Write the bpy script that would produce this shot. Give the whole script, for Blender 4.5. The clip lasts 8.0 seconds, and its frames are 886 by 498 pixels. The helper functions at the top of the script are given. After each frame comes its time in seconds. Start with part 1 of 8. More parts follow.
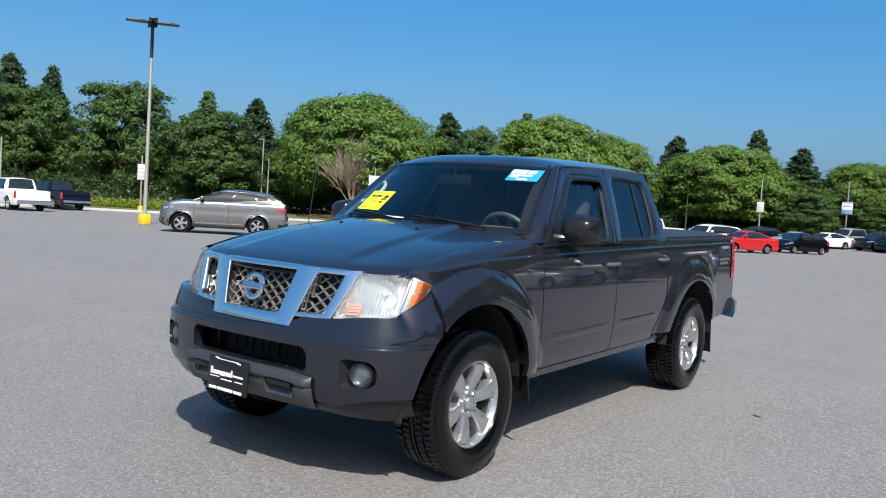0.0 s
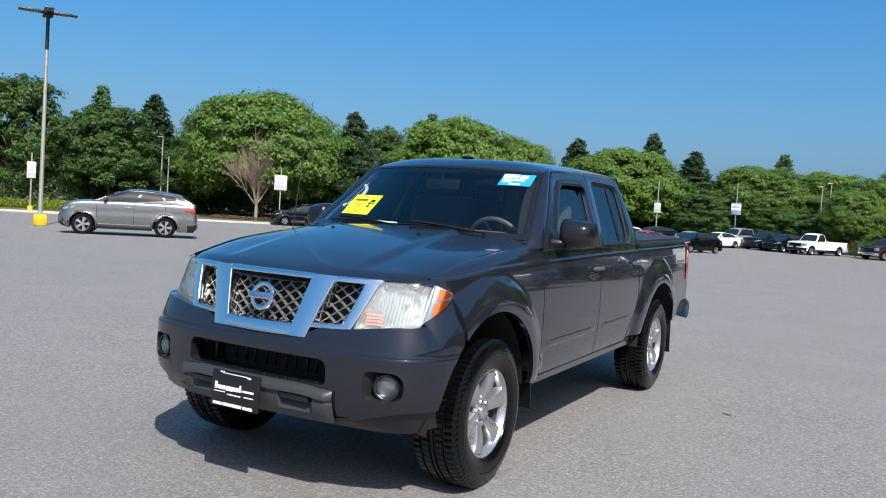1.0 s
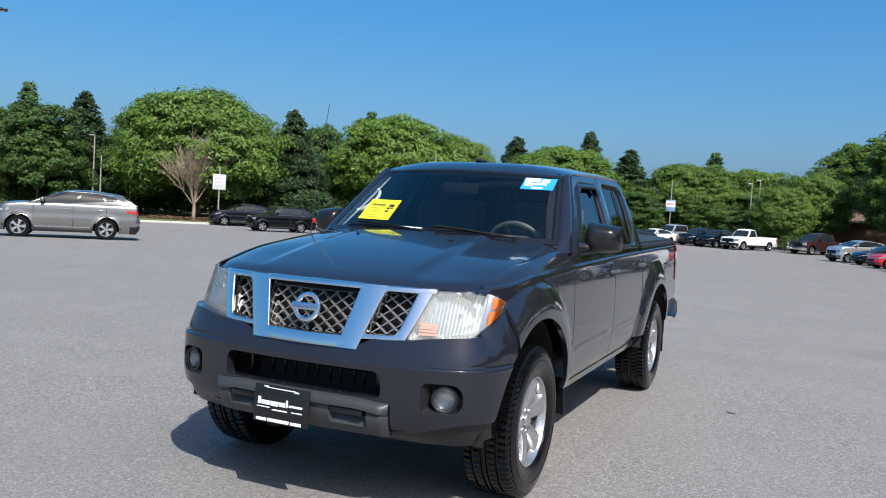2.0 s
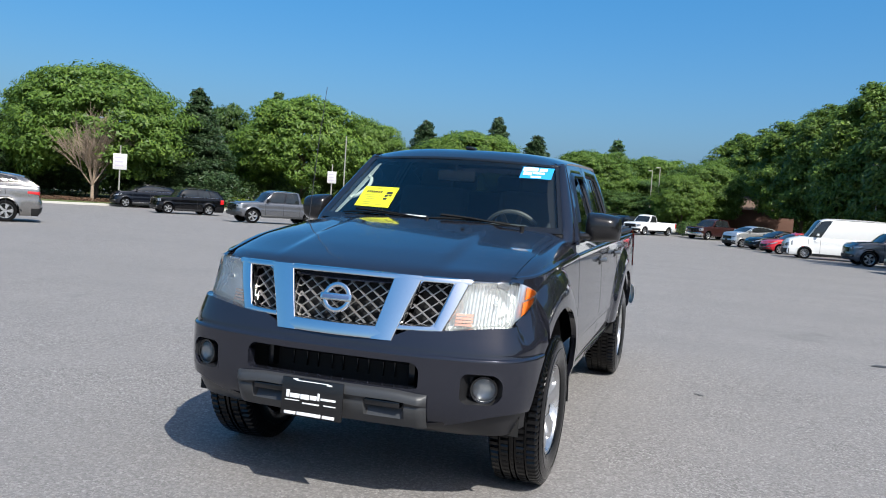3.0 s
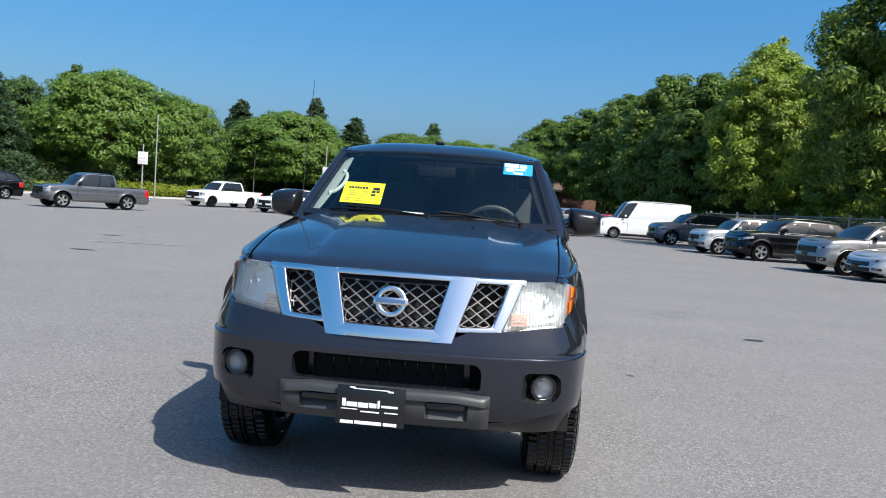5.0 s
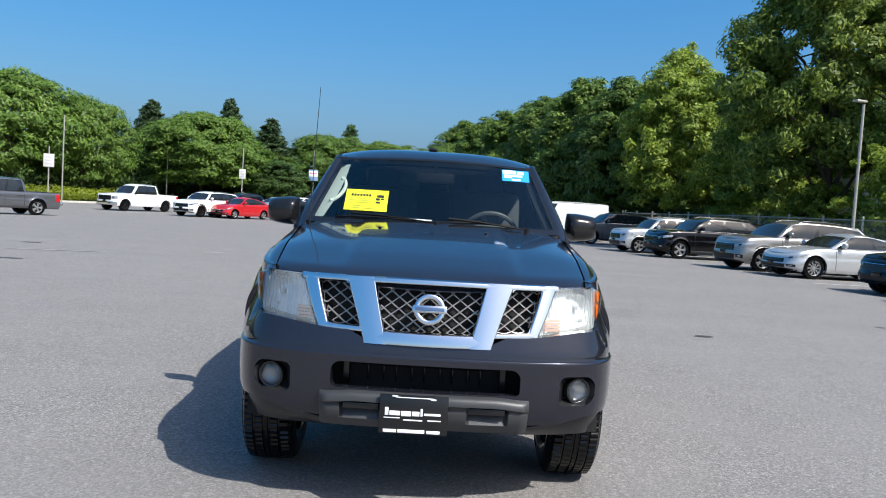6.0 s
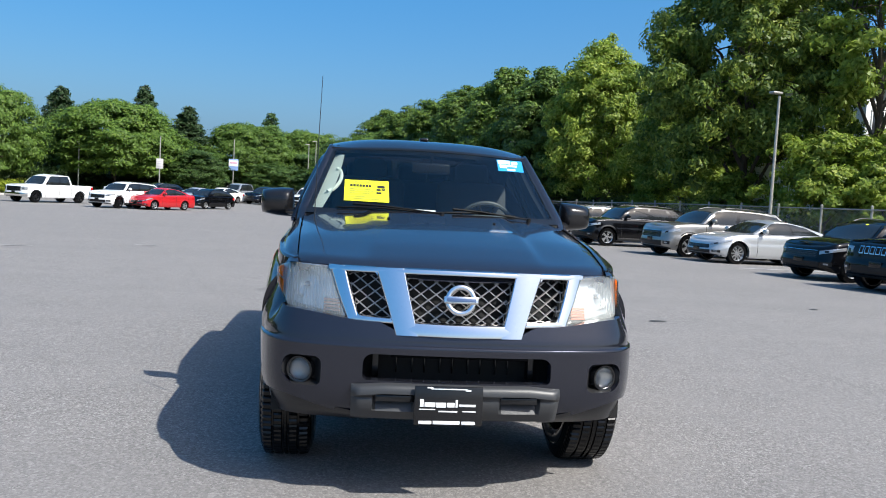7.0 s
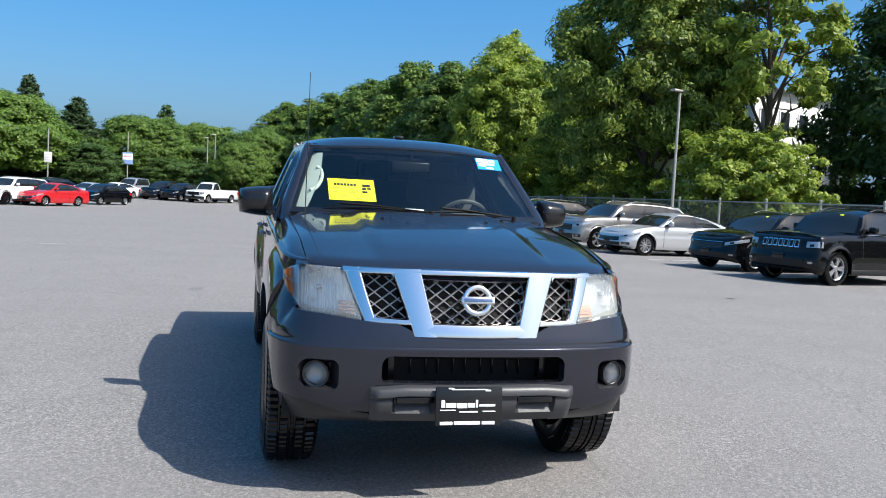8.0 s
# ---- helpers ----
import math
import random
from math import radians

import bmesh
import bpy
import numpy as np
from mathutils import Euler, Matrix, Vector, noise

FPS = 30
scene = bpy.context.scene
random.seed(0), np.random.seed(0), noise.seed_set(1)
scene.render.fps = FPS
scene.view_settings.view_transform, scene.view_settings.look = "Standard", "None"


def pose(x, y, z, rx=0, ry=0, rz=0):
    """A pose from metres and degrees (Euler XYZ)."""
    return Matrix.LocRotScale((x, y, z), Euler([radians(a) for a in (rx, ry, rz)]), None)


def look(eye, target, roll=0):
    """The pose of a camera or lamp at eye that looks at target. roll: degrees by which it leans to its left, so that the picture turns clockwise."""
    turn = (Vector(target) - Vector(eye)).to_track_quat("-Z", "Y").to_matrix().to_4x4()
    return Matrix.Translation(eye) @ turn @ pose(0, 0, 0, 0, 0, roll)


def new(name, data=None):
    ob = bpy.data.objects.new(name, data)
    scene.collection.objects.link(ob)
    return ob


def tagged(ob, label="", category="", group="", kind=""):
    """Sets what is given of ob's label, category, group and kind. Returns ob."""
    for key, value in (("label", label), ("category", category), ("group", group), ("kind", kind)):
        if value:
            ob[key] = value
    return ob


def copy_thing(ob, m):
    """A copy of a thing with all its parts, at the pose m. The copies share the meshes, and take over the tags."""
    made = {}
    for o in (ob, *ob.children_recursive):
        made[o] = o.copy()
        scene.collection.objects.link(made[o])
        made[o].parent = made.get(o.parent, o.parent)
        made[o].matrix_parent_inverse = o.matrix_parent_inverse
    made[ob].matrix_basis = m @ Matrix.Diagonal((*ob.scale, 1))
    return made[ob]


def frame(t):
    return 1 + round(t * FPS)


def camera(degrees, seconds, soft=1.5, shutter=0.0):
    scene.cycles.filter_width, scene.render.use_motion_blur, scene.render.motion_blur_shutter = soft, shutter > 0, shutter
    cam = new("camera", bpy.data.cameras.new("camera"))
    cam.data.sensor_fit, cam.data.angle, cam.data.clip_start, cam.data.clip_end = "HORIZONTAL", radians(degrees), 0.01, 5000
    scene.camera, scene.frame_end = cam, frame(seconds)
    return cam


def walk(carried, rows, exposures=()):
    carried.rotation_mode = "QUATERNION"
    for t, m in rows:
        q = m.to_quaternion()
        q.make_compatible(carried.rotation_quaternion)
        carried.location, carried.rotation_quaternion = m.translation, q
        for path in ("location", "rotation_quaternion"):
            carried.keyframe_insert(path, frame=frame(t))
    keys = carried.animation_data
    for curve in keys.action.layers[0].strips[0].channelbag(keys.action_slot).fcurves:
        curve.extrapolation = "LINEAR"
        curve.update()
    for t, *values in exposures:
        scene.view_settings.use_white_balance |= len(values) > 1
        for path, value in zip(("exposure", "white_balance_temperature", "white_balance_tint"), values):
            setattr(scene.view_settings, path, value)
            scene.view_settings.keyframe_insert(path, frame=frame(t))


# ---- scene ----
cam = camera(56.9, 8.0, 1.0)
PATH = [
    (0, (3.225, -3.538, 1.422), (2.044, -1.928, 1.311), 3.6),
    (0.5, (2.942, -3.7, 1.434), (1.851, -2.027, 1.331), 3.6),
    (1, (2.69, -3.776, 1.416), (1.711, -2.034, 1.32), 3.7),
    (1.5, (2.426, -3.86, 1.426), (1.553, -2.063, 1.331), 3.7),
    (1.7, (2.337, -3.905, 1.429), (1.473, -2.103, 1.335), 3.4),
    (2.8, (1.691, -4.102, 1.408), (1.018, -2.221, 1.306), 4.0),
    (3, (1.605, -4.156, 1.417), (0.987, -2.258, 1.3), 3.9),
    (3.5, (1.338, -4.188, 1.422), (0.813, -2.262, 1.288), 4.0),
    (4, (1.067, -4.287, 1.43), (0.697, -2.326, 1.302), 4.2),
    (4.2, (0.939, -4.319, 1.437), (0.634, -2.347, 1.308), 4.1),
    (5.5, (0.264, -4.394, 1.433), (0.176, -2.4, 1.307), 3.8),
    (6, (-0.032, -4.435, 1.435), (0.009, -2.439, 1.32), 3.5),
    (6.5, (-0.28, -4.45, 1.424), (-0.131, -2.459, 1.31), 3.4),
    (7, (-0.531, -4.393, 1.413), (-0.294, -2.411, 1.283), 3.2),
    (7.5, (-0.762, -4.326, 1.413), (-0.41, -2.362, 1.277), 3.1),
    (8, (-1.045, -4.294, 1.415), (-0.569, -2.356, 1.283), 3.0),
]
# stops, white balance and tint of the phone's picture
EXPOSURES = [(0.0, 0.60, 6300, 9.0), (4.0, 0.65, 6300, 9.0), (6.5, 0.70, 6300, 9.0), (8.0, 0.84, 6300, 9.0)]
walk(cam, [(t, look(eye, target, roll)) for t, eye, target, roll in PATH], EXPOSURES)

# sun and sky
SUN = Vector((0.646, -0.595, 1.0)).normalized()
world = bpy.data.worlds.new("sky")
scene.world = world
world.use_nodes = True
wt = world.node_tree
sky = wt.nodes.new("ShaderNodeTexSky")
sky.sky_type = "NISHITA"
sky.sun_disc = False
sky.sun_elevation = math.asin(SUN.z)
sky.sun_rotation = math.atan2(SUN.x, SUN.y)
sky.altitude, sky.air_density, sky.dust_density, sky.ozone_density = 100, 1.0, 4.2, 2.7
vivid = wt.nodes.new("ShaderNodeHueSaturation")
vivid.inputs["Saturation"].default_value = 1.5
wt.links.new(sky.outputs[0], vivid.inputs["Color"])
even = wt.nodes.new("ShaderNodeMix")
even.data_type = "RGBA"
even.inputs[0].default_value = 0.25
even.inputs[7].default_value = (0.85, 3.55, 7.3, 1)
wt.links.new(vivid.outputs[0], even.inputs[6])
wt.links.new(even.outputs[2], wt.nodes["Background"].inputs[0])
wt.nodes["Background"].inputs[1].default_value = 0.095
sun = new("sun", bpy.data.lights.new("sun", "SUN"))
sun.data.energy, sun.data.angle, sun.data.color = 4.3, radians(0.53), (1.0, 0.96, 0.88)
sun.matrix_world = look(SUN * 100, (0, 0, 0))

# ---------- small mesh tools ----------
def link_mesh(name, me, material, parent=None, label=""):
    if material:
        me.materials.clear()
        me.materials.append(material)
    ob = new(name, me)
    if parent:
        ob.parent = parent
    if label:
        ob["label"] = label
    return ob


def part(name, bm, material, parent=None, label="", smooth=True, sharp=35, out=None):
    """Link a bmesh as one mesh object; out: the side that the faces of an open sheet turn to."""
    bmesh.ops.recalc_face_normals(bm, faces=bm.faces)
    if out and sum(f.normal.dot(Vector(out)) * f.calc_area() for f in bm.faces) < 0:
        bmesh.ops.reverse_faces(bm, faces=bm.faces)
    if smooth:
        for f in bm.faces:
            f.smooth = True
        lim = radians(sharp)
        for e in bm.edges:
            if len(e.link_faces) == 2 and e.calc_face_angle(0) > lim:
                e.smooth = False
    me = bpy.data.meshes.new(name)
    bm.to_mesh(me)
    bm.free()
    return link_mesh(name, me, material, parent, label)


def thing(name, m, label, category, group="", kind=""):
    ob = new(name)
    ob.empty_display_size = 0.2
    ob.matrix_world = m
    return tagged(ob, label, category, group, kind)


def box(bm, c, s, bev=0.0, m=None, seg=2):
    """A box of centre c and size s, with bevelled edges."""
    r = bmesh.ops.create_cube(bm, size=1.0)
    vs = r["verts"]
    for v in vs:
        v.co = Vector((v.co.x * s[0], v.co.y * s[1], v.co.z * s[2]))
    if bev:
        es = list({e for v in vs for e in v.link_edges})
        g = bmesh.ops.bevel(bm, geom=es, offset=bev, segments=seg, profile=0.5, affect="EDGES")
        vs = list({v for f in g["faces"] for v in f.verts} | {v for v in vs if v.is_valid})
    for v in vs:
        v.co = (m @ v.co if m else v.co) + Vector(c)
    return vs


def tube(bm, pts, radii, seg=8, cap=True, squash=None):
    """A tapered tube through pts."""
    rings = []
    pts = [Vector(p) for p in pts]
    for i, p in enumerate(pts):
        d = (pts[min(i + 1, len(pts) - 1)] - pts[max(i - 1, 0)]).normalized()
        a = d.orthogonal().normalized() if abs(d.z) > 0.9 else d.cross(Vector((0, 0, 1))).normalized()
        if i and rings:
            a = (a0 - d * a0.dot(d)).normalized()
        a0 = a
        b = d.cross(a)
        r = radii[i] if hasattr(radii, "__len__") else radii
        rings.append([bm.verts.new(p + (a * math.cos(k * math.tau / seg) + b * math.sin(k * math.tau / seg)) * r) for k in range(seg)])
    for A, B in zip(rings, rings[1:]):
        for k in range(seg):
            bm.faces.new((A[k], A[(k + 1) % seg], B[(k + 1) % seg], B[k]))
    if cap:
        bm.faces.new(rings[0][::-1])
        bm.faces.new(rings[-1])
    return rings


def lathe(bm, profile, seg=32, axis="X", centre=(0, 0, 0), close=False):
    """Turn a profile of (along, radius) about an axis."""
    rings = []
    for a, r in profile:
        ring = []
        for k in range(seg):
            t = k * math.tau / seg
            c, s = math.cos(t) * r, math.sin(t) * r
            p = (a, c, s) if axis == "X" else (c, a, s) if axis == "Y" else (c, s, a)
            ring.append(bm.verts.new(Vector(p) + Vector(centre)))
        rings.append(ring)
    n = len(rings)
    for i in range(n if close else n - 1):
        A, B = rings[i], rings[(i + 1) % n]
        for k in range(seg):
            bm.faces.new((A[k], A[(k + 1) % seg], B[(k + 1) % seg], B[k]))
    return rings


def grid(bm, us, vs, f):
    """A sheet of quads through f(u, v)."""
    V = [[bm.verts.new(f(u, v)) for v in vs] for u in us]
    for i in range(len(us) - 1):
        for j in range(len(vs) - 1):
            bm.faces.new((V[i][j], V[i + 1][j], V[i + 1][j + 1], V[i][j + 1]))
    return V


def rounded(corners, radii, m=5, s=4):
    """A closed loop of 2D points: a polygon with rounded corners, (m + s) points a corner."""
    n, out = len(corners), []
    if not hasattr(radii, "__len__"):
        radii = [radii] * n
    C = [Vector(c) for c in corners]
    arcs = []
    for i in range(n):
        p, a, b = C[i], (C[i - 1] - C[i]).normalized(), (C[(i + 1) % n] - C[i]).normalized()
        r = radii[i]
        arcs.append([(p + a * r) * (1 - t) ** 2 + p * 2 * t * (1 - t) + (p + b * r) * t * t for t in [k / (m - 1) for k in range(m)]])
    for i in range(n):
        out += arcs[i]
        A, B = arcs[i][-1], arcs[(i + 1) % n][0]
        out += [A.lerp(B, (k + 1) / (s + 1)) for k in range(s)]
    return out


def ring(bm, A, B):
    """Quads between two loops of 3D points."""
    VA, VB = [bm.verts.new(p) for p in A], [bm.verts.new(p) for p in B]
    n = len(VA)
    for i in range(n):
        bm.faces.new((VA[i], VA[(i + 1) % n], VB[(i + 1) % n], VB[i]))
    return VA, VB


def plate(bm, loop, surf, out=0.01, back=0.02, bev=0.004):
    """A solid plate with the 2D outline loop on a surface surf(a, b, off)."""
    n = len(loop)
    c = sum((Vector(p) for p in loop), Vector((0, 0))) / n
    inset = [Vector(p) + (c - Vector(p)).normalized() * bev for p in loop]
    R = [[bm.verts.new(surf(p[0], p[1], o)) for p in L] for L, o in ((loop, -back), (loop, out - bev), (inset, out))]
    for A, B in zip(R, R[1:]):
        for i in range(n):
            bm.faces.new((A[i], A[(i + 1) % n], B[(i + 1) % n], B[i]))
    f = bm.faces.new(R[-1])
    bmesh.ops.triangulate(bm, faces=[f])
    return R


def spline(pts, t):
    """Catmull-Rom through points of any size, t from 0 to 1."""
    n = len(pts) - 1
    u = min(max(t, 0), 0.99999) * n
    i = int(u)
    u -= i
    P = [np.array(pts[min(max(k, 0), n)], float) for k in (i - 1, i, i + 1, i + 2)]
    return 0.5 * (2 * P[1] + (P[2] - P[0]) * u + (2 * P[0] - 5 * P[1] + 4 * P[2] - P[3]) * u * u + (3 * P[1] - P[0] - 3 * P[2] + P[3]) * u ** 3)


def lerp_table(table, x):
    return float(np.interp(x, [a for a, _ in table], [b for _, b in table]))


def step(a, b, x):
    t = min(max((x - a) / (b - a), 0.0), 1.0)
    return t * t * (3 - 2 * t)


def ground_z(x, y):
    """The lot falls gently away from the truck and rises again at its far edge."""
    r = math.hypot(x, y)
    z = -0.011 * max(0.0, r - 3) if r < 33 else -0.33 - 0.22 * step(33, 52, r) + 0.45 * step(60, 115, r)
    return z

# ---------- materials ----------
class Nodes:
    """A short way to write node trees."""

    def __init__(self, name):
        self.m = bpy.data.materials.new(name)
        self.m.use_nodes = True
        self.t = self.m.node_tree
        self.b = self.t.nodes["Principled BSDF"]
        self.out = self.t.nodes["Material Output"]

    def n(self, kind, **inputs):
        node = self.t.nodes.new("ShaderNode" + kind)
        for k, v in inputs.items():
            self.put(node, k, v)
        return node

    def put(self, node, key, v):
        key = key.replace("_", " ")
        sock = node.inputs[int(key)] if key.isdigit() else node.inputs[key]
        if isinstance(v, bpy.types.NodeSocket):
            self.t.links.new(v, sock)
        else:
            sock.default_value = v

    def coord(self, what="Object"):
        return self.n("TexCoord").outputs[what]

    def noise(self, scale, detail=4, rough=0.5, vec=None, dist=0.0):
        t = self.n("TexNoise", Scale=scale, Detail=detail, Roughness=rough, Distortion=dist)
        self.t.links.new(vec or self.coord(), t.inputs["Vector"])
        return t.outputs["Fac"]

    def ramp(self, fac, stops):
        r = self.n("ValToRGB")
        self.t.links.new(fac, r.inputs[0])
        e = r.color_ramp.elements
        while len(e) < len(stops):
            e.new(0.5)
        for el, (p, c) in zip(e, stops):
            el.position = p
            el.color = (*c, 1) if hasattr(c, "__len__") else (c, c, c, 1)
        return r.outputs[0]

    def mix(self, fac, a, b, mode="MIX"):
        x = self.n("Mix")
        x.data_type, x.blend_type = "RGBA", mode
        for i, v in ((0, fac), (6, a), (7, b)):
            if isinstance(v, bpy.types.NodeSocket):
                self.t.links.new(v, x.inputs[i])
            else:
                x.inputs[i].default_value = (*v, 1) if hasattr(v, "__len__") and len(v) == 3 else v
        return x.outputs[2]

    def math(self, op, a, b=0.0):
        x = self.n("Math")
        x.operation = op
        self.put(x, "0", a)
        self.put(x, "1", b)
        return x.outputs[0]

    def bump(self, h, strength=0.3, dist=0.01):
        b = self.n("Bump", Strength=strength, Distance=dist, Height=h)
        self.t.links.new(b.outputs[0], self.b.inputs["Normal"])

    def set(self, **kw):
        for k, v in kw.items():
            if hasattr(v, "__len__") and len(v) == 3 and not isinstance(v, bpy.types.NodeSocket):
                v = (*v, 1)
            self.put(self.b, k, v)
        return self


def simple(name, col, rough=0.5, metal=0.0, var=0.12, scale=30.0, bump=0.0, coat=0.0, spec=0.5):
    k = Nodes(name)
    f = k.noise(scale, 5, 0.6)
    g = k.noise(scale * 0.12, 3)
    c = k.mix(f, tuple(v * (1 - var) for v in col), tuple(min(1, v * (1 + var)) for v in col))
    c = k.mix(k.math("MULTIPLY", g, var * 2), c, tuple(v * 0.75 for v in col))
    k.set(Base_Color=c, Metallic=metal, Roughness=k.math("ADD", rough - 0.05, k.math("MULTIPLY", g, 0.1)))
    k.b.inputs["Specular IOR Level"].default_value = spec
    if coat:
        k.set(Coat_Weight=coat, Coat_Roughness=0.03)
    if bump:
        k.bump(f, bump, 0.004)
    return k.m


def car_paint(name, col, flake=0.25, rough=0.32, metal=0.55, dust=0.12, lacquer=1.5):
    """Metallic base under clear lacquer, with a little dust."""
    k = Nodes(name)
    v = k.n("TexVoronoi", Scale=900.0)
    k.t.links.new(k.coord(), v.inputs["Vector"])
    f = k.ramp(v.outputs["Color"], [(0.2, tuple(c * (1 - flake) for c in col)), (0.9, tuple(min(1, c * (1 + flake)) for c in col))])
    d = k.noise(2.3, 6, 0.65)
    c = k.mix(k.math("MULTIPLY", d, dust), f, (0.30, 0.28, 0.25))
    k.b.inputs["Specular IOR Level"].default_value = 0.1
    k.set(Base_Color=c, Metallic=metal, Roughness=rough, Coat_Weight=1.0, Coat_Roughness=k.math("MULTIPLY", d, 0.05))
    k.b.inputs["Coat IOR"].default_value = lacquer
    h = k.noise(5.0, 2)
    k.bump(h, 0.012, 0.01)
    return k.m


def glass(name, tint, rough=0.0, gloss=1.45):
    """A thin pane: tinted see-through, with real mirror-like gloss at its face."""
    k = Nodes(name)
    k.t.nodes.remove(k.b)
    tr = k.n("BsdfTransparent", Color=(*tint, 1))
    gl = k.n("BsdfGlossy", Roughness=rough, Color=(1, 1, 1, 1))
    fr = k.n("Fresnel", IOR=gloss)
    m = k.n("MixShader")
    k.t.links.new(fr.outputs[0], m.inputs[0])
    k.t.links.new(tr.outputs[0], m.inputs[1])
    k.t.links.new(gl.outputs[0], m.inputs[2])
    k.t.links.new(m.outputs[0], k.out.inputs[0])
    return k.m


def leaf_mat(name, dark, light, warm, trans=0.35):
    """Leaves: each one its own shade, with larger patches of lighter growth, and light coming through."""
    k = Nodes(name)
    isl = k.n("NewGeometry").outputs["Random Per Island"]
    c = k.ramp(isl, [(0.0, dark), (0.65, light), (1.0, warm)])
    big = k.noise(0.35, 3)
    c = k.mix(k.ramp(big, [(0.35, 0.0), (0.7, 0.6)]), c, light)
    rnd = k.n("ObjectInfo").outputs["Random"]
    c = k.mix(k.math("MULTIPLY", rnd, 0.3), c, dark)
    k.set(Base_Color=c, Roughness=0.5)
    k.b.inputs["Specular IOR Level"].default_value = 0.35
    tl = k.n("BsdfTranslucent", Color=c)
    m = k.n("MixShader")
    m.inputs[0].default_value = trans
    k.t.links.new(k.b.outputs[0], m.inputs[1])
    k.t.links.new(tl.outputs[0], m.inputs[2])
    k.t.links.new(m.outputs[0], k.out.inputs[0])
    return k.m


def asphalt_mat():
    """Sun-bleached asphalt: pale stones in grey binder, darker worn streaks, stains and hairline cracks."""
    k = Nodes("weathered_asphalt")
    o = k.coord()
    v = k.n("TexVoronoi", Scale=95.0)
    k.t.links.new(o, v.inputs["Vector"])
    stones = k.ramp(v.outputs["Color"], [(0.0, (0.075, 0.071, 0.067)), (0.35, (0.144, 0.135, 0.129)), (0.7, (0.253, 0.238, 0.227)), (1.0, (0.46, 0.437, 0.42))])
    fine = k.noise(180.0, 3, 0.7, o)
    worn = k.noise(0.9, 5, 0.7, o, 0.5)
    c = k.mix(k.ramp(worn, [(0.36, 0.5), (0.64, 0.0)]), stones, (0.205, 0.193, 0.185))
    c = k.mix(k.ramp(fine, [(0.35, 0.0), (0.8, 0.45)]), c, (0.142, 0.136, 0.133))
    clot = k.noise(34.0, 4, 0.75, o)
    c = k.mix(k.ramp(clot, [(0.30, 0.55), (0.52, 0.0)]), c, (0.105, 0.098, 0.092))
    c = k.mix(k.ramp(clot, [(0.52, 0.0), (0.74, 0.55)]), c, (0.355, 0.335, 0.32))
    sm = k.n("Mapping")
    sm.inputs["Scale"].default_value = (0.55, 3.2, 1)
    sm.inputs["Rotation"].default_value = (0, 0, -0.12)
    k.t.links.new(o, sm.inputs["Vector"])
    scuff = k.noise(1.7, 7, 0.72, sm.outputs[0])
    c = k.mix(k.ramp(scuff, [(0.60, 0.0), (0.72, 0.30)]), c, (0.115, 0.108, 0.102))
    c = k.mix(k.ramp(scuff, [(0.28, 0.22), (0.40, 0.0)]), c, (0.325, 0.308, 0.295))
    mid = k.noise(1.1, 6, 0.65, o)
    c = k.mix(k.ramp(mid, [(0.35, 0.0), (0.75, 0.35)]), c, (0.244, 0.231, 0.222))
    mp = k.n("Mapping")
    mp.inputs["Scale"].default_value = (0.05, 0.5, 1)
    mp.inputs["Rotation"].default_value = (0, 0, 0.25)
    k.t.links.new(o, mp.inputs["Vector"])
    streak = k.noise(1.0, 5, 0.6, mp.outputs[0])
    c = k.mix(k.ramp(streak, [(0.4, 0.0), (0.7, 0.3)]), c, (0.146, 0.140, 0.137))
    st = k.noise(0.42, 4, 0.55, o, 0.8)
    c = k.mix(k.ramp(st, [(0.66, 0.0), (0.74, 0.45)]), c, (0.085, 0.084, 0.082))
    cr = k.n("TexVoronoi", Scale=0.22)
    cr.feature = "DISTANCE_TO_EDGE"
    w = k.n("TexNoise", Scale=1.3, Detail=6.0)
    k.t.links.new(o, w.inputs["Vector"])
    wv = k.mix(0.25, o, w.outputs["Color"], "ADD")
    k.t.links.new(wv, cr.inputs["Vector"])
    c = k.mix(k.ramp(cr.outputs["Distance"], [(0.0, 0.16), (0.003, 0.0)]), c, (0.06, 0.06, 0.06))
    k.set(Base_Color=c, Roughness=0.86)
    k.b.inputs["Specular IOR Level"].default_value = 0.3
    h = k.math("ADD", k.math("MULTIPLY", v.outputs["Distance"], -1.0), k.math("MULTIPLY", fine, 0.6))
    k.bump(h, 0.7, 0.004)
    return k.m


M_ASPHALT = asphalt_mat()
M_PAINT = car_paint("gunmetal_paint", (0.0212, 0.0226, 0.0330), 0.35, 0.17, 0.45, 0.001, 1.5)
M_CHROME = simple("chrome", (0.80, 0.80, 0.80), 0.07, 1.0, 0.03, 60)
M_ALLOY = simple("silver_alloy", (0.54, 0.54, 0.55), 0.28, 0.85, 0.05, 60)
M_HANDLE = simple("satin_grey_handle", (0.15, 0.155, 0.165), 0.38, 0.6, 0.05, 60)
M_TRIM = simple("textured_black_plastic", (0.011, 0.011, 0.012), 0.5, 0, 0.3, 160, 0.25, 0, 0.35)
M_SATIN = simple("satin_black_plastic", (0.013, 0.013, 0.015), 0.34, 0, 0.2, 160, 0.08, 0, 0.5)
M_GREYTRIM = simple("grey_moulded_plastic", (0.034, 0.035, 0.037), 0.42, 0, 0.15, 160, 0.2)
M_BLACK = simple("gloss_black_plastic", (0.010, 0.010, 0.011), 0.18, 0, 0.2, 60)
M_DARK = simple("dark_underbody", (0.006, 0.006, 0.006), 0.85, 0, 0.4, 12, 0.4)
